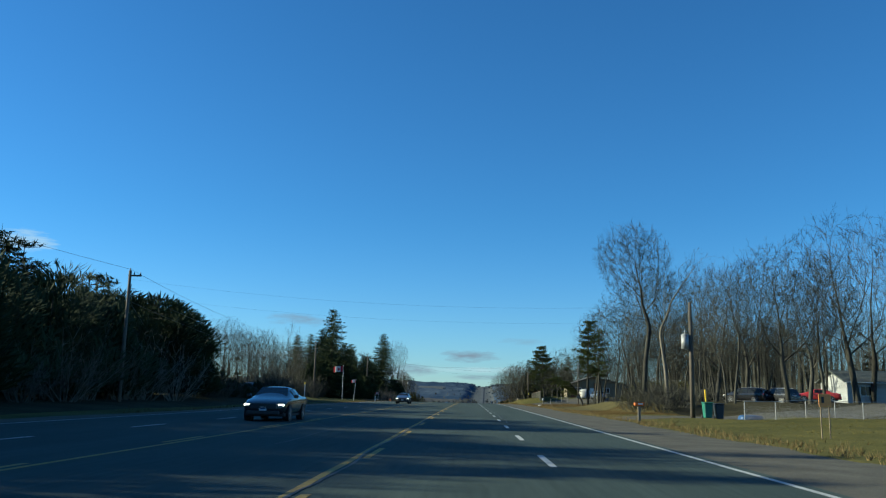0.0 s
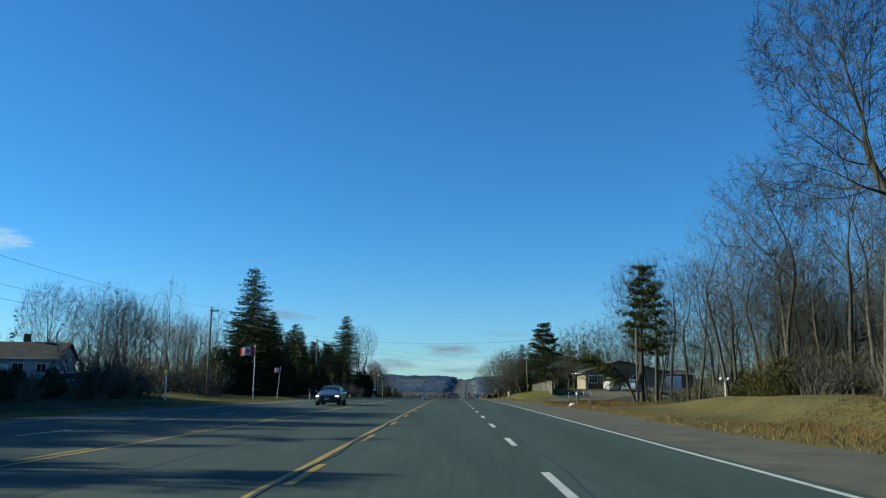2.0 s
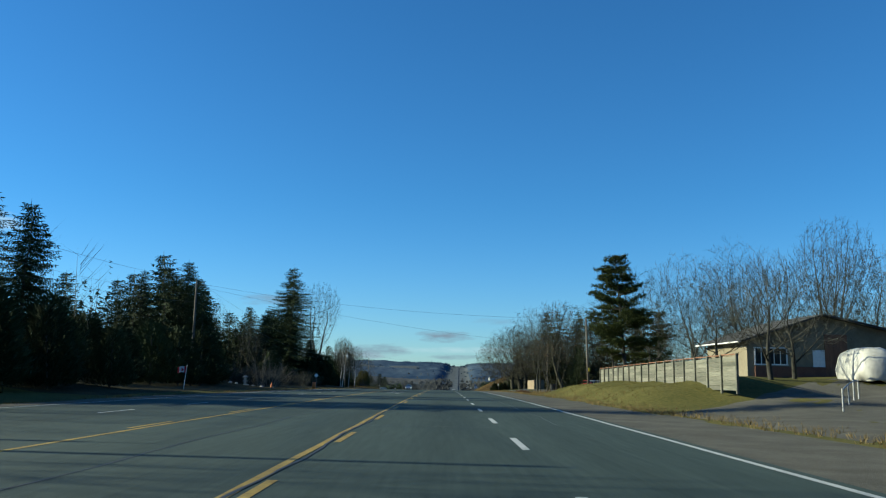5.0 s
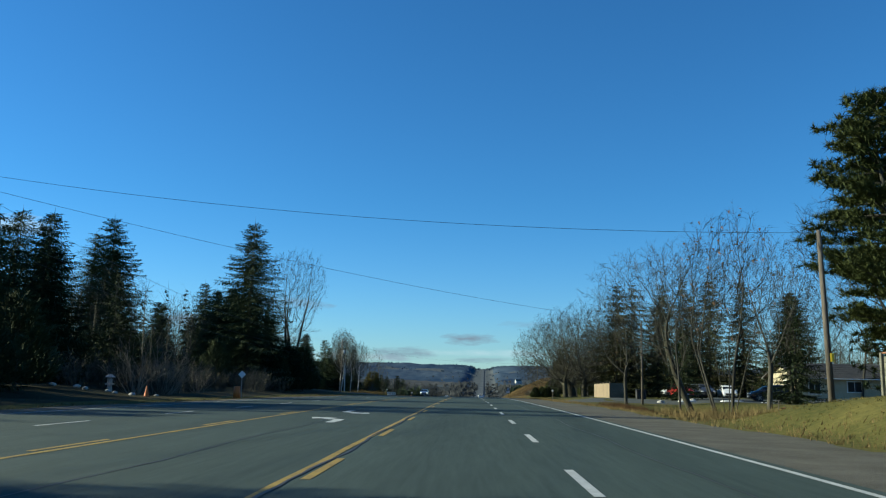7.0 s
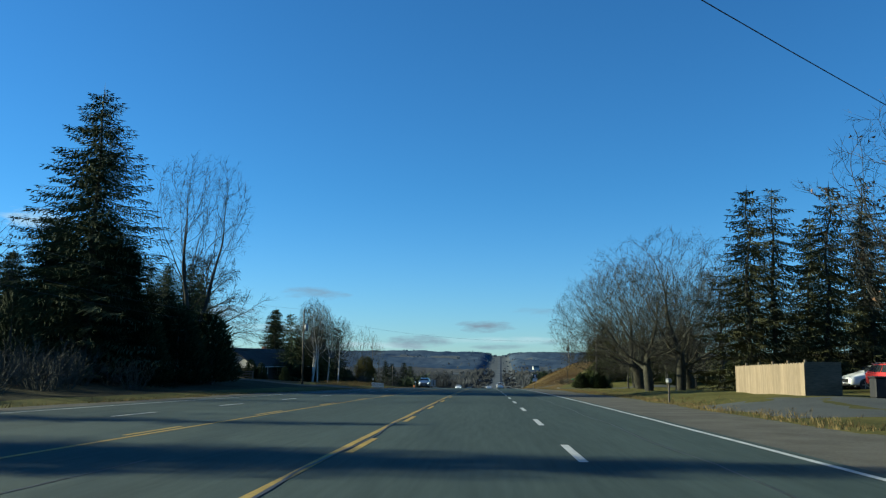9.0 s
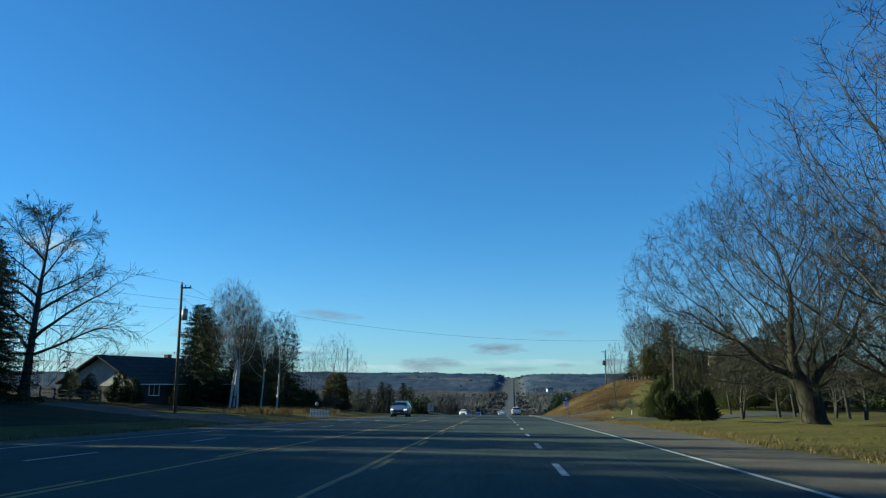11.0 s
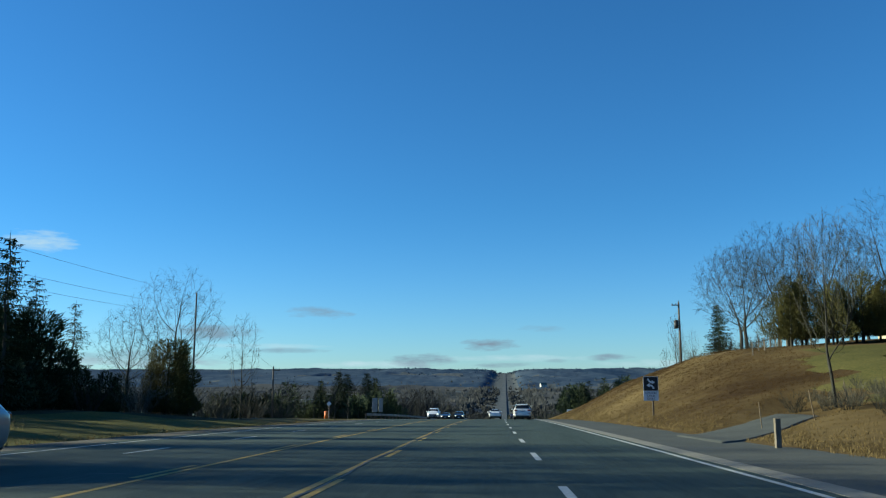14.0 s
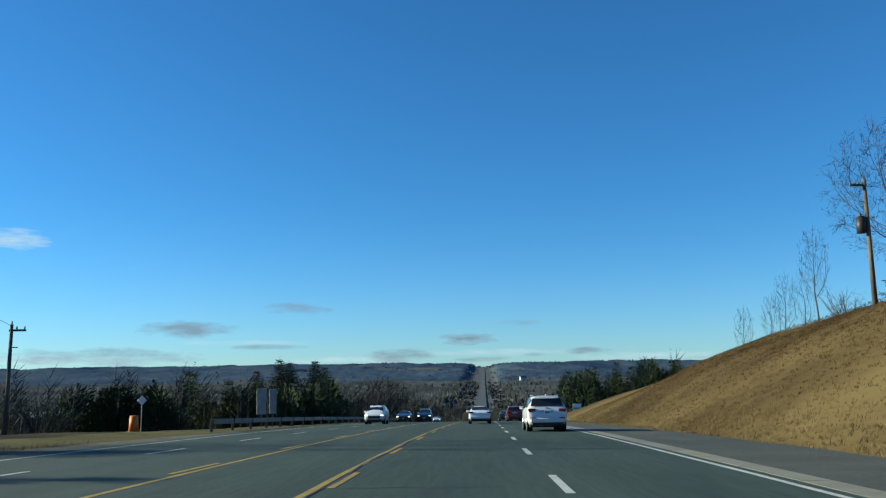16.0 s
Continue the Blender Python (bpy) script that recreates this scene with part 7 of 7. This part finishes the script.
def lane_sign():
    x, y = 10.72, 411.6
    z = gz(x, y)
    base = road_z(y)
    root = thing("road_sign", (x, y, z), "black and white centre lane turn sign on a wooden post", "road sign")
    o = base - z
    part("post", box((.12, .06, (o + 1.7) / 2 - .2), (.10, .10, o + 2.3), .008), POLE, root)
    bd = part("panel", box((0, 0, o + 2.35), (.97, .02, 1.56), .02), SIGN_WHITE, root)
    part("black_panel", box((0, -.013, o + 2.66), (.91, .008, .88), .02), SIGN_BLACK, bd)
    for flip, cx, cz in ((1, .13, 2.655), (-1, -.13, 2.665)):
        bm = bmesh.new()
        sign_arrow(bm, flip, cx, o + cz, .92)
        bmesh.ops.translate(bm, verts=bm.verts, vec=(0, -.019, 0))
        part("arrow", bm, SIGN_WHITE, bd)
    for k, txt in enumerate(("CENTRE", "LANE", "ONLY")):
        cu = bpy.data.curves.new("lettering", "FONT")
        cu.body, cu.size, cu.align_x, cu.align_y, cu.extrude = txt, .21, "CENTER", "CENTER", .002
        tmp = bpy.data.objects.new("lettering", cu)
        scene.collection.objects.link(tmp)
        me = bpy.data.meshes.new_from_object(tmp.evaluated_get(bpy.context.evaluated_depsgraph_get()))
        bpy.data.objects.remove(tmp)
        me.materials.append(SIGN_BLACK)
        lt = new("lettering", me)
        lt.parent = bd
        lt.matrix_local = pose(0, -.016, o + 2.06 - k * .185, 90, 0, 0)


def post_thing(name, x, y, h, label, category, top=None, top_size=(.2, .35, .24), material=None, w=.10, base=None):
    z = gz(x, y) if base is None else base
    root = thing(name, (x, y, z), label, category)
    part("post", box((0, 0, h / 2 - .15), (w, w, h + .3), .01), material or POLE, root)
    if top is not None:
        bm = box((0, 0, h + top_size[2] / 2 - .02), top_size, min(top_size) * .22)
        hd = part("head", bm, top, root)
        part("lid_edge", box((0, 0, h + top_size[2] * .80), (top_size[0] * 1.03, top_size[1] * 1.03, .02), .005), BLACK, hd)
    return root


lane_sign()
r = post_thing("mailbox", 9.3, 47.3, .92, "orange newspaper box on a pale wooden post", "mailbox", ORANGE, (.56, .24, .20), PALE_BARK, .14)
part("number_bar", box((.05, -.125, 1.01), (.26, .01, .07)), SIGN_WHITE, r)
post_thing("mailbox", 10.15, 118.5, 1.05, "grey metal mailbox on a wooden post", "mailbox", GALV, (.28, .50, .30), PALE_BARK, .13)
post_thing("mailbox", 9.3, 271.5, 1.0, "grey mailbox on a thin post", "mailbox", GALV, (.24, .46, .24), POLE, .08)
post_thing("mailbox", -17.7, 153.3, 1.05, "black mailbox on a white post", "mailbox", BLACK, (.24, .46, .26), WHITE, .14)
post_thing("mailbox", -18.9, 366.0, 1.0, "pale grey mailbox on a dark post", "mailbox", GALV, (.26, .5, .32), BLACK, .10)
post_thing("marker_post", 8.6, 381.5, .85, "short weathered wooden marker post", "post", None, material=PALE_BARK, w=.16)
post_thing("marker_post", -24.3, 120.5, 2.2, "white marker post with a yellow cap", "post", YELLOW_PLASTIC, (.22, .10, .32), WHITE, .09)
r = post_thing("marker_post", 15.2, 375.5, 1.2, "thin post with a small green plate", "post", GREEN_PAINT, (.42, .03, .22), POLE, .06)
part("white_foot", box((0, 0, .2), (.08, .08, .5), .01), WHITE, r)
for x, y, dy in ((-17.9, 241.0, -.5), (-19.6, 458.0, -.6)):
    z = gz(x, y)
    rt = thing("reflector_sign", (x, y, z), "white diamond reflector sign on a thin post", "road sign")
    part("post", tube((0, 0, -.2), (0, 0, 1.75), .03, .03, 8), GALV, rt)
    part("diamond", box((0, -.03, 1.85), (.42, .015, .42), .01, Matrix.Rotation(math.pi / 4, 4, "Y")), SIGN_WHITE, rt)
    bt = thing("traffic_barrel", (x - .2, y + dy, gz(x - .2, y + dy)), "orange traffic barrel at the verge", "barrel")
    part("drum", tube((0, 0, 0), (0, 0, .95), .29, .24, 16), ORANGE, bt, smooth=True)
    for zz in (.3, .6):
        part("band", tube((0, 0, zz), (0, 0, zz + .10), .285 - zz * .045, .28 - zz * .045, 16), SIGN_WHITE, bt)
    part("rubber_base", tube((0, 0, 0), (0, 0, .06), .38, .36, 16), BLACK, bt)
for x, y, h, tilt in ((11.3, 391.5, 1.1, -4), (13.4, 391.5, 1.3, -8), (15.2, 392.5, 1.2, -5)):
    rt = thing("survey_stake", (x, y, gz(x, y)), "thin pale wooden stake standing in the dry grass", "stake", "stakes on the bank")
    part("stake", box((0, 0, h / 2 - .1), (.035, .035, h + .2), .004, Matrix.Rotation(radians(tilt), 4, "Y")), NEW_BOARD, rt)
# orange board on stakes
x, y = 12.6, 30.6
rt = thing("lawn_sign", (x, y, gz(x, y)), "small orange board sign on wooden stakes", "sign")
for dx in (-.15, .15):
    part("stake", box((dx, 0, .55), (.035, .035, 1.5), .004), NEW_BOARD, rt)
bd = part("board", box((0, -.03, 1.36), (.44, .02, .46), .006), ORANGE_PLY, rt)
part("dark_shape", box((-.08, -.045, 1.38), (.10, .008, .22), .004), SIGN_BLACK, bd)
# bins by the pole
for k, (x, y, m, lab) in enumerate(((15.0, 54.0, BARREL_GREEN, "green plastic wheeled bin at the drive"), (15.8, 54.3, NAVY, "dark navy plastic wheeled bin at the drive"))):
    rt = thing("wheelie_bin", (x, y, gz(x, y)), lab, "bin")
    bm = bmesh.new()
    add_box(bm, (0, 0, .48), (.56, .62, .92), .05)
    for v in bm.verts:
        if v.co.z < .3:
            v.co.x *= .8
            v.co.y *= .8
    part("tub", bm, m, rt)
    part("lid", box((0, 0, .98), (.62, .70, .08), .03), m, rt)
    for sx in (-.26, .26):
        part("wheel", tube((sx - .03, .28, .12), (sx + .03, .28, .12), .12, .12, 14), BLACK, rt)
for x, y in ((18.3, 268.3), (18.9, 268.8)):
    rt = thing("wheelie_bin", (x, y, gz(x, y)), "black plastic wheeled bin beside the fence", "bin", "bins by the fence")
    part("tub", box((0, 0, .48), (.56, .62, .95), .06), BLACK, rt)
    part("lid", box((0, 0, .99), (.62, .70, .08), .03), BLACK, rt)
# yellow pipe and bare sapling
rt = thing("marker_pipe", (15.3, 55.1, gz(15.3, 55.1)), "yellow plastic pipe leaning on a sapling", "pipe")
part("pipe", tube((0, 0, -.1), (-.12, 0, 1.9), .05, .05, 10), YELLOW_PLASTIC, rt)
# notice on the slim pole
ob = part("notice_plate", box((15.2, 119.02, road_z(119) + 1.45), (.5, .03, .34), .01), CONCRETE)
tagged(ob, "small grey notice plate on a pole", "sign")
part("text_bar", box((15.2, 118.995, road_z(119) + 1.5), (.34, .01, .04)), SIGN_BLACK, ob)
# twin lamp post
x, y = 22.0, 118.0
rt = thing("lamp_post", (x, y, gz(x, y)), "white twin-globe garden lamp post", "lamp post")
part("post", tube((0, 0, -.1), (0, 0, 2.1), .04, .035, 10), WHITE, rt)
part("arm", box((0, 0, 1.95), (.62, .03, .03), .005), WHITE, rt)
for dx in (-.3, .3):
    bm = bmesh.new()
    bmesh.ops.create_uvsphere(bm, u_segments=12, v_segments=8, radius=.13, matrix=Matrix.Translation((dx, 0, 2.08)))
    part("globe", bm, WHITE, rt, smooth=True)


def flag(x, y, top, w, h, label, leaf=True, lean=0.0):
    z = gz(x, y)
    root = thing("flagpole", (x, y, z), label, "flag")
    part("pole", tube((0, 0, -.2), (lean, 0, top - z), .035, .022, 10), WHITE, root)
    part("finial", tube((lean, 0, top - z), (lean, 0, top - z + .07), .045, .02, 10), GALV, root)
    n = 18
    verts, faces, mats = [], [], []
    for i in range(n + 1):
        u = i / n
        for j in range(2):
            verts.append((lean - u * w, .10 * math.sin(u * 8) * u, top - z - .06 - j * h - .10 * u * w - .03 * math.sin(u * 9)))
        if i:
            faces.append((2 * i - 2, 2 * i, 2 * i + 1, 2 * i - 1))
            mats.append(0 if (i - 1) < n / 4 or (i - 1) >= n * 3 / 4 else 1)
    fl = mesh_object("flag", verts, faces, FLAG_RED, root, "red and white striped flag")
    fl.data.materials.append(FLAG_WHITE)
    fl.data.polygons.foreach_set("material_index", mats)
    if leaf:
        cx, cz = lean - .5 * w, top - z - .06 - h / 2 - .05 * w
        for sgn in (-1, 1):
            bm = bmesh.new()
            pts = [(0, .34), (.08, .18), (.15, .21), (.12, .02), (.24, .12), (.34, .10), (.30, 0), (.36, -.05), (.14, -.22), (.0, -.34), (-.14, -.22), (-.36, -.05), (-.30, 0), (-.34, .10), (-.24, .12), (-.12, .02), (-.15, .21), (-.08, .18)]
            bm.faces.new([bm.verts.new((cx + a * h, .10 * math.sin(4) * .5 + sgn * .012, cz + b * h)) for a, b in pts])
            part("leaf_emblem", bm, FLAG_RED, fl)
    return root


flag(-22.3, 143.2, road_z(143.2) + 6.0, 1.75, .95, "tall white flagpole with a red and white flag")
flag(-21.65, 152.7, road_z(152.7) + 3.9, .85, .55, "short leaning flagpole with a red and white flag", leaf=False, lean=.35)
flag(-21.9, 195.4, road_z(195.4) + 2.1, .8, .5, "low flagpole with a red and white flag", leaf=True, lean=.2)


def board_sign(x, y, w, h0, h1, material, label, posts=1):
    z = gz(x, y)
    b = road_z(y)
    rt = thing("road_sign", (x, y, z), label, "road sign")
    for k in range(posts):
        dx = 0 if posts == 1 else (-w * .35 + w * .7 * k)
        part("post", box((dx, .06, (b + h1 - z) / 2 - .1), (.10, .08, b + h1 - z + .2), .008), POLE, rt)
    pn = part("panel", box((0, 0, b - z + (h0 + h1) / 2), (w, .03, h1 - h0), .012), material, rt)
    part("stiffener", box((0, .03, b - z + (h0 + h1) / 2), (w * .98, .02, .05), .004), GALV, pn)
    return rt, pn, b - z


board_sign(-15.9, 472.0, .75, .95, 2.9, GALV, "tall grey sign seen from its back")
rt, pn, o = board_sign(-15.1, 472.3, .55, 1.0, 2.85, GALV, "narrow grey sign seen from its back")
rt, pn, o = board_sign(19.4, 560.0, 1.5, 1.5, 3.0, SIGN_WHITE, "white and green roadside sign board on posts", posts=2)
part("green_stripe", box((0, -.022, o + 2.2), (1.4, .01, .22)), GREEN_PAINT, pn)
# boulders and lawn ornaments
rr = random.Random(77)


def boulder(x, y, s, label):
    bm = bmesh.new()
    bmesh.ops.create_icosphere(bm, subdivisions=2, radius=s)
    for v in bm.verts:
        v.co *= 1 + .28 * noise.noise(v.co * 2.2 / s + Vector((x, y, 0)))
        v.co.z *= .62
    ob = part("boulder", bm, STONE)
    ob.location = (x, y, gz(x, y) + s * .25)
    tagged(ob, label, "boulder")


for x, y, s in ((9.7, 118.0, .36), (18.0, 256.5, .35), (21.6, 262, .3), (22.2, 261, .28), (11.9, 366.5, .2)):
    boulder(x, y, s, "pale grey boulder lying in the grass")
for k in range(7):
    boulder(-23 - 1.1 * k, 236 + rr.uniform(-1.5, 1.5), rr.uniform(.14, .27), "pale rockery stone under dark spruces")
rt = thing("stone_lantern", (-27.0, 238.0, gz(-27, 238)), "pale stone garden lantern under spruces", "ornament")
for a, b, r1, r2 in ((0, .5, .22, .18), (.5, .62, .35, .35), (.62, 1.05, .2, .2), (1.05, 1.3, .42, .12)):
    part("tier", tube((0, 0, a), (0, 0, b), r1, r2, 8), STONE, rt)
rt = thing("traffic_cone", (-22.6, 234.0, gz(-22.6, 234)), "orange traffic cone by the rockery", "cone")
part("cone", tube((0, 0, .04), (0, 0, .75), .17, .03, 14), ORANGE, rt)
part("base", box((0, 0, .02), (.4, .4, .04), .01), BLACK, rt)
# broken wooden fence by the ditch
rt = tagged(new("broken_fence"), "broken grey wooden rail fence by the ditch", "fence")
for a, b, r1 in (((11.6, 121, 1.15), (11.7, 121, -.3), .10), ((11.6, 121, .95), (14.6, 123, .35), .06), ((11.7, 121, .9), (13.0, 121.4, -.2), .06), ((14.8, 123, .75), (14.8, 123, -.3), .09)):
    part("rail", tube((a[0], a[1], gz(a[0], a[1]) + a[2]), (b[0], b[1], gz(b[0], b[1]) + b[2]), r1, r1 * .8, 8), POLE, rt)
# pipe railing by the drive
rt = tagged(new("pipe_railing"), "grey pipe railing beside the drive", "railing")
for k in range(4):
    x, y = 15.0 + 1.3 * k, 158.0 + 2.2 * k
    part("post", tube((x, y, gz(x, y) - .2), (x, y, gz(x, y) + .9), .035, .035, 8), GALV, rt)
    if k:
        px, py = x - 1.3, y - 2.2
        part("rail", tube((px, py, gz(px, py) + .85), (x, y, gz(x, y) + .85), .03, .03, 8), GALV, rt)
# tarp-covered load and tarps in the wood
def dome(x, y, sx, sy, sz, material, label):
    bm = bmesh.new()
    bmesh.ops.create_icosphere(bm, subdivisions=3, radius=1)
    for v in bm.verts:
        c = v.co.copy()
        k = max(abs(c.x), abs(c.y), abs(c.z))
        v.co = Vector((c.x / k ** .6 * sx, c.y / k ** .6 * sy, max(-.05, c.z / k ** .6 * sz) + .10 * sz * noise.noise(c * 3)))
    ob = part("tarp_cover", bm, material, smooth=True)
    ob.location = (x, y, gz(x, y))
    tagged(ob, label, "tarpaulin")


dome(23.4, 172.5, 1.15, 2.0, 1.75, TARP_WHITE, "load under a pale tarpaulin on the drive")
dome(18.9, 57.6, .8, .6, .32, TARP_BLUE, "blue tarpaulin heap behind the fence")
# hilltop rail fence
rt = tagged(new("rail_fence"), "grey wooden rail fence on the hilltop", "fence")
for k in range(12):
    x, y = 22.5 + .9 * k, 428 + 1.2 * k
    part("post", tube((x, y, gz(x, y) - .2), (x, y, gz(x, y) + 1.05), .06, .05, 8), PALE_BARK, rt)
    if k:
        px, py = x - .9, y - 1.2
        part("rail", tube((px, py, gz(px, py) + .8), (x, y, gz(x, y) + .8), .035, .035, 6), PALE_BARK, rt)
# snow patches left by the parking area
for x, y, s in ((21, 258.5, .9), (25, 257.5, 1.1), (29, 259, .8)):
    dome(x, y, s, s * .45, .16, FLAG_WHITE, "leftover heap of white snow")

# ---------------------------------------------------------------- cars
build_car("suv", 3.7, 450.5, 0, CAR_WHITE, SUV, "white mid-size SUV with red tail lamps on the highway", category="suv")
build_car("sedan", .85, 479.0, 0, CAR_WHITE, SEDAN, "white sedan with red tail lamps on the highway", extras=False)
build_car("suv", 5.1, 505.0, 0, CAR_RED, SUV, "dark red SUV in the outer lane of the highway", category="suv")
build_car("sedan", 5.0, 527.0, 0, CAR_BLACK, SEDAN, "black sedan far down the highway", extras=False)
build_car("sedan", -8.75, 36.5, 180, CAR_BLACK, SEDAN, "black oncoming sedan with lit head lamps", lit=True, extras=False)
build_car("sedan", -9.3, 114.0, 180, CAR_GREY, SEDAN, "grey oncoming sedan with lit head lamps", lit=True, extras=False)
build_car("suv", -10.6, 371.0, 180, CAR_SILVER, SUV, "silver-blue oncoming crossover with lit head lamps", lit=True, category="suv")
build_car("suv", -8.6, 486.0, 180, CAR_WHITE, SUV, "white oncoming SUV with lit head lamps", lit=True, category="suv")
build_car("sedan", -8.3, 515.0, 180, CAR_BLACK, SEDAN, "dark oncoming sedan with lit head lamps", lit=True, extras=False)
build_car("suv", -5.8, 517.0, 180, CAR_BLACK, SUV, "black oncoming SUV with lit head lamps", lit=True, category="suv")
build_car("sedan", -7.2, 590.0, 180, CAR_WHITE, SEDAN, "white oncoming sedan far down the highway", lit=True, extras=False)
build_car("suv", 25.6, 169.5, 20, CAR_BLUE, SUV, "silver-blue SUV parked on the drive", category="suv", scale=.97)
build_car("suv", 32.4, 283.0, 172, CAR_WHITE, SUV, "white SUV parked in the row by the spruces", category="suv")
build_car("pickup", 26.6, 283.2, 186, BRIGHT_RED, SUV, "bright red pickup parked by the spruces", category="pickup", scale=1.04)
build_car("pickup", 29.5, 283.4, 180, CAR_GREY, SUV, "dark grey pickup parked in the row by the spruces", category="pickup", scale=1.04)
build_car("van", 28.3, 289.5, 90, CAR_WHITE, SUV, "white van parked behind the row of cars", category="van", scale=1.1)
build_car("suv", 31.0, 263.5, 80, CAR_BLACK, SUV, "black SUV parked near the cream house", category="suv")
build_car("pickup", 33.4, 92.0, 25, CAR_BLACK, SUV, "black pickup parked among the trees", category="pickup")
build_car("suv", 30.4, 93.5, 50, CAR_BLACK, SUV, "dark SUV parked among the trees", category="suv")
build_car("sedan", 38.0, 93.0, 70, BRIGHT_RED, SEDAN, "red sedan parked among the trees", extras=False)
build_car("pickup", -33.0, 121.0, 120, CAR_SILVER, SUV, "pale blue truck parked by the bungalow", category="pickup")

# ---------------------------------------------------------------- grass
g = random.Random(3)


def edge_spots(n, fx, y0, y1, spread):
    out = []
    for _ in range(n):
        y = g.uniform(y0, y1)
        out.append((fx(y) + abs(g.gauss(0, spread)), y))
    return out


grass("verge_grass", edge_spots(5200, lambda y: right_edge(y) + .05, 14, 362, 1.1), DRYGRASS, "dry straw-coloured grass along the shoulder", g, (.06, .22), 4)
grass("verge_grass", [(-x2, y) for x2, y in edge_spots(3600, lambda y: -left_edge(y) + .05, 40, 440, 1.3)], DRYGRASS, "dry straw-coloured grass along the shaded shoulder", g, (.06, .25), 4)
grass("lawn_grass", [(g.uniform(9.2, 26), g.uniform(14, 66)) for _ in range(5000)], GREENGRASS, "short green and yellow winter lawn", g, (.02, .065), 5)
grass("lawn_grass", [(g.uniform(9.2, 15), g.uniform(166, 222)) for _ in range(4200)], GREENGRASS, "short yellow-green grass on the mound", g, (.02, .07), 5)
grass("lawn_grass", [(g.uniform(9.2, 24), g.uniform(300, 348)) for _ in range(5200)], GREENGRASS, "short green lawn below the oak", g, (.02, .065), 5)
grass("lawn_grass", [(-g.uniform(16.5, 26), g.uniform(345, 420)) for _ in range(3200)], GREENGRASS, "short green lawn before the birches", g, (.02, .065), 5)
grass("ditch_grass", [(g.uniform(9.6, 18), g.uniform(114, 142)) for _ in range(4200)], TAWNYGRASS, "tall brown dead grass in the ditch", g, (.15, .45), 5)
grass("ditch_grass", [(g.uniform(9.6, 16), g.uniform(64, 84)) for _ in range(2600)], TAWNYGRASS, "matted brown dead grass by the thicket", g, (.05, .16), 5)
grass("ditch_grass", [(g.uniform(9.8, 14), g.uniform(212, 222)) for _ in range(700)], DRYGRASS, "tall straw grass at the clump of stems", g, (.25, .7), 5)
grass("ditch_grass", [(g.uniform(9.6, 14.5), g.uniform(225, 241)) for _ in range(2000)], BROWNGRASS, "dead brown grass and stalks in the ditch", g, (.12, .5), 5)
grass("hill_grass", [p for p in ((9.5 + abs(g.gauss(0, 1)) * 6.5, g.uniform(368, 500)) for _ in range(11000)) if not lawn_slope(*p) and not on_drive(*p)], TAWNYGRASS, "matted tawny dry grass covering the bank", g, (.04, .13), 6, 0.009)
grass("hill_grass", [p for p in ((g.gauss(19.5, 3.6), g.uniform(398, 500)) for _ in range(9000)) if not lawn_slope(*p) and p[0] > 11], RUSSET, "russet dead stalks over the upper bank", g, (.05, .17), 6, 0.009)
grass("hill_grass", [p for p in ((9.1 + abs(g.gauss(0, 1)) * 1.4, g.uniform(366, 480)) for _ in range(4200)) if not on_drive(*p)], DRYGRASS, "pale straw grass at the bank's foot", g, (.05, .16), 5, 0.010)
grass("reed_grass", [(-g.uniform(20, 26), g.uniform(352, 392)) for _ in range(900)], DRYGRASS, "tall straw stalks before the birches", g, (.3, .9), 5)
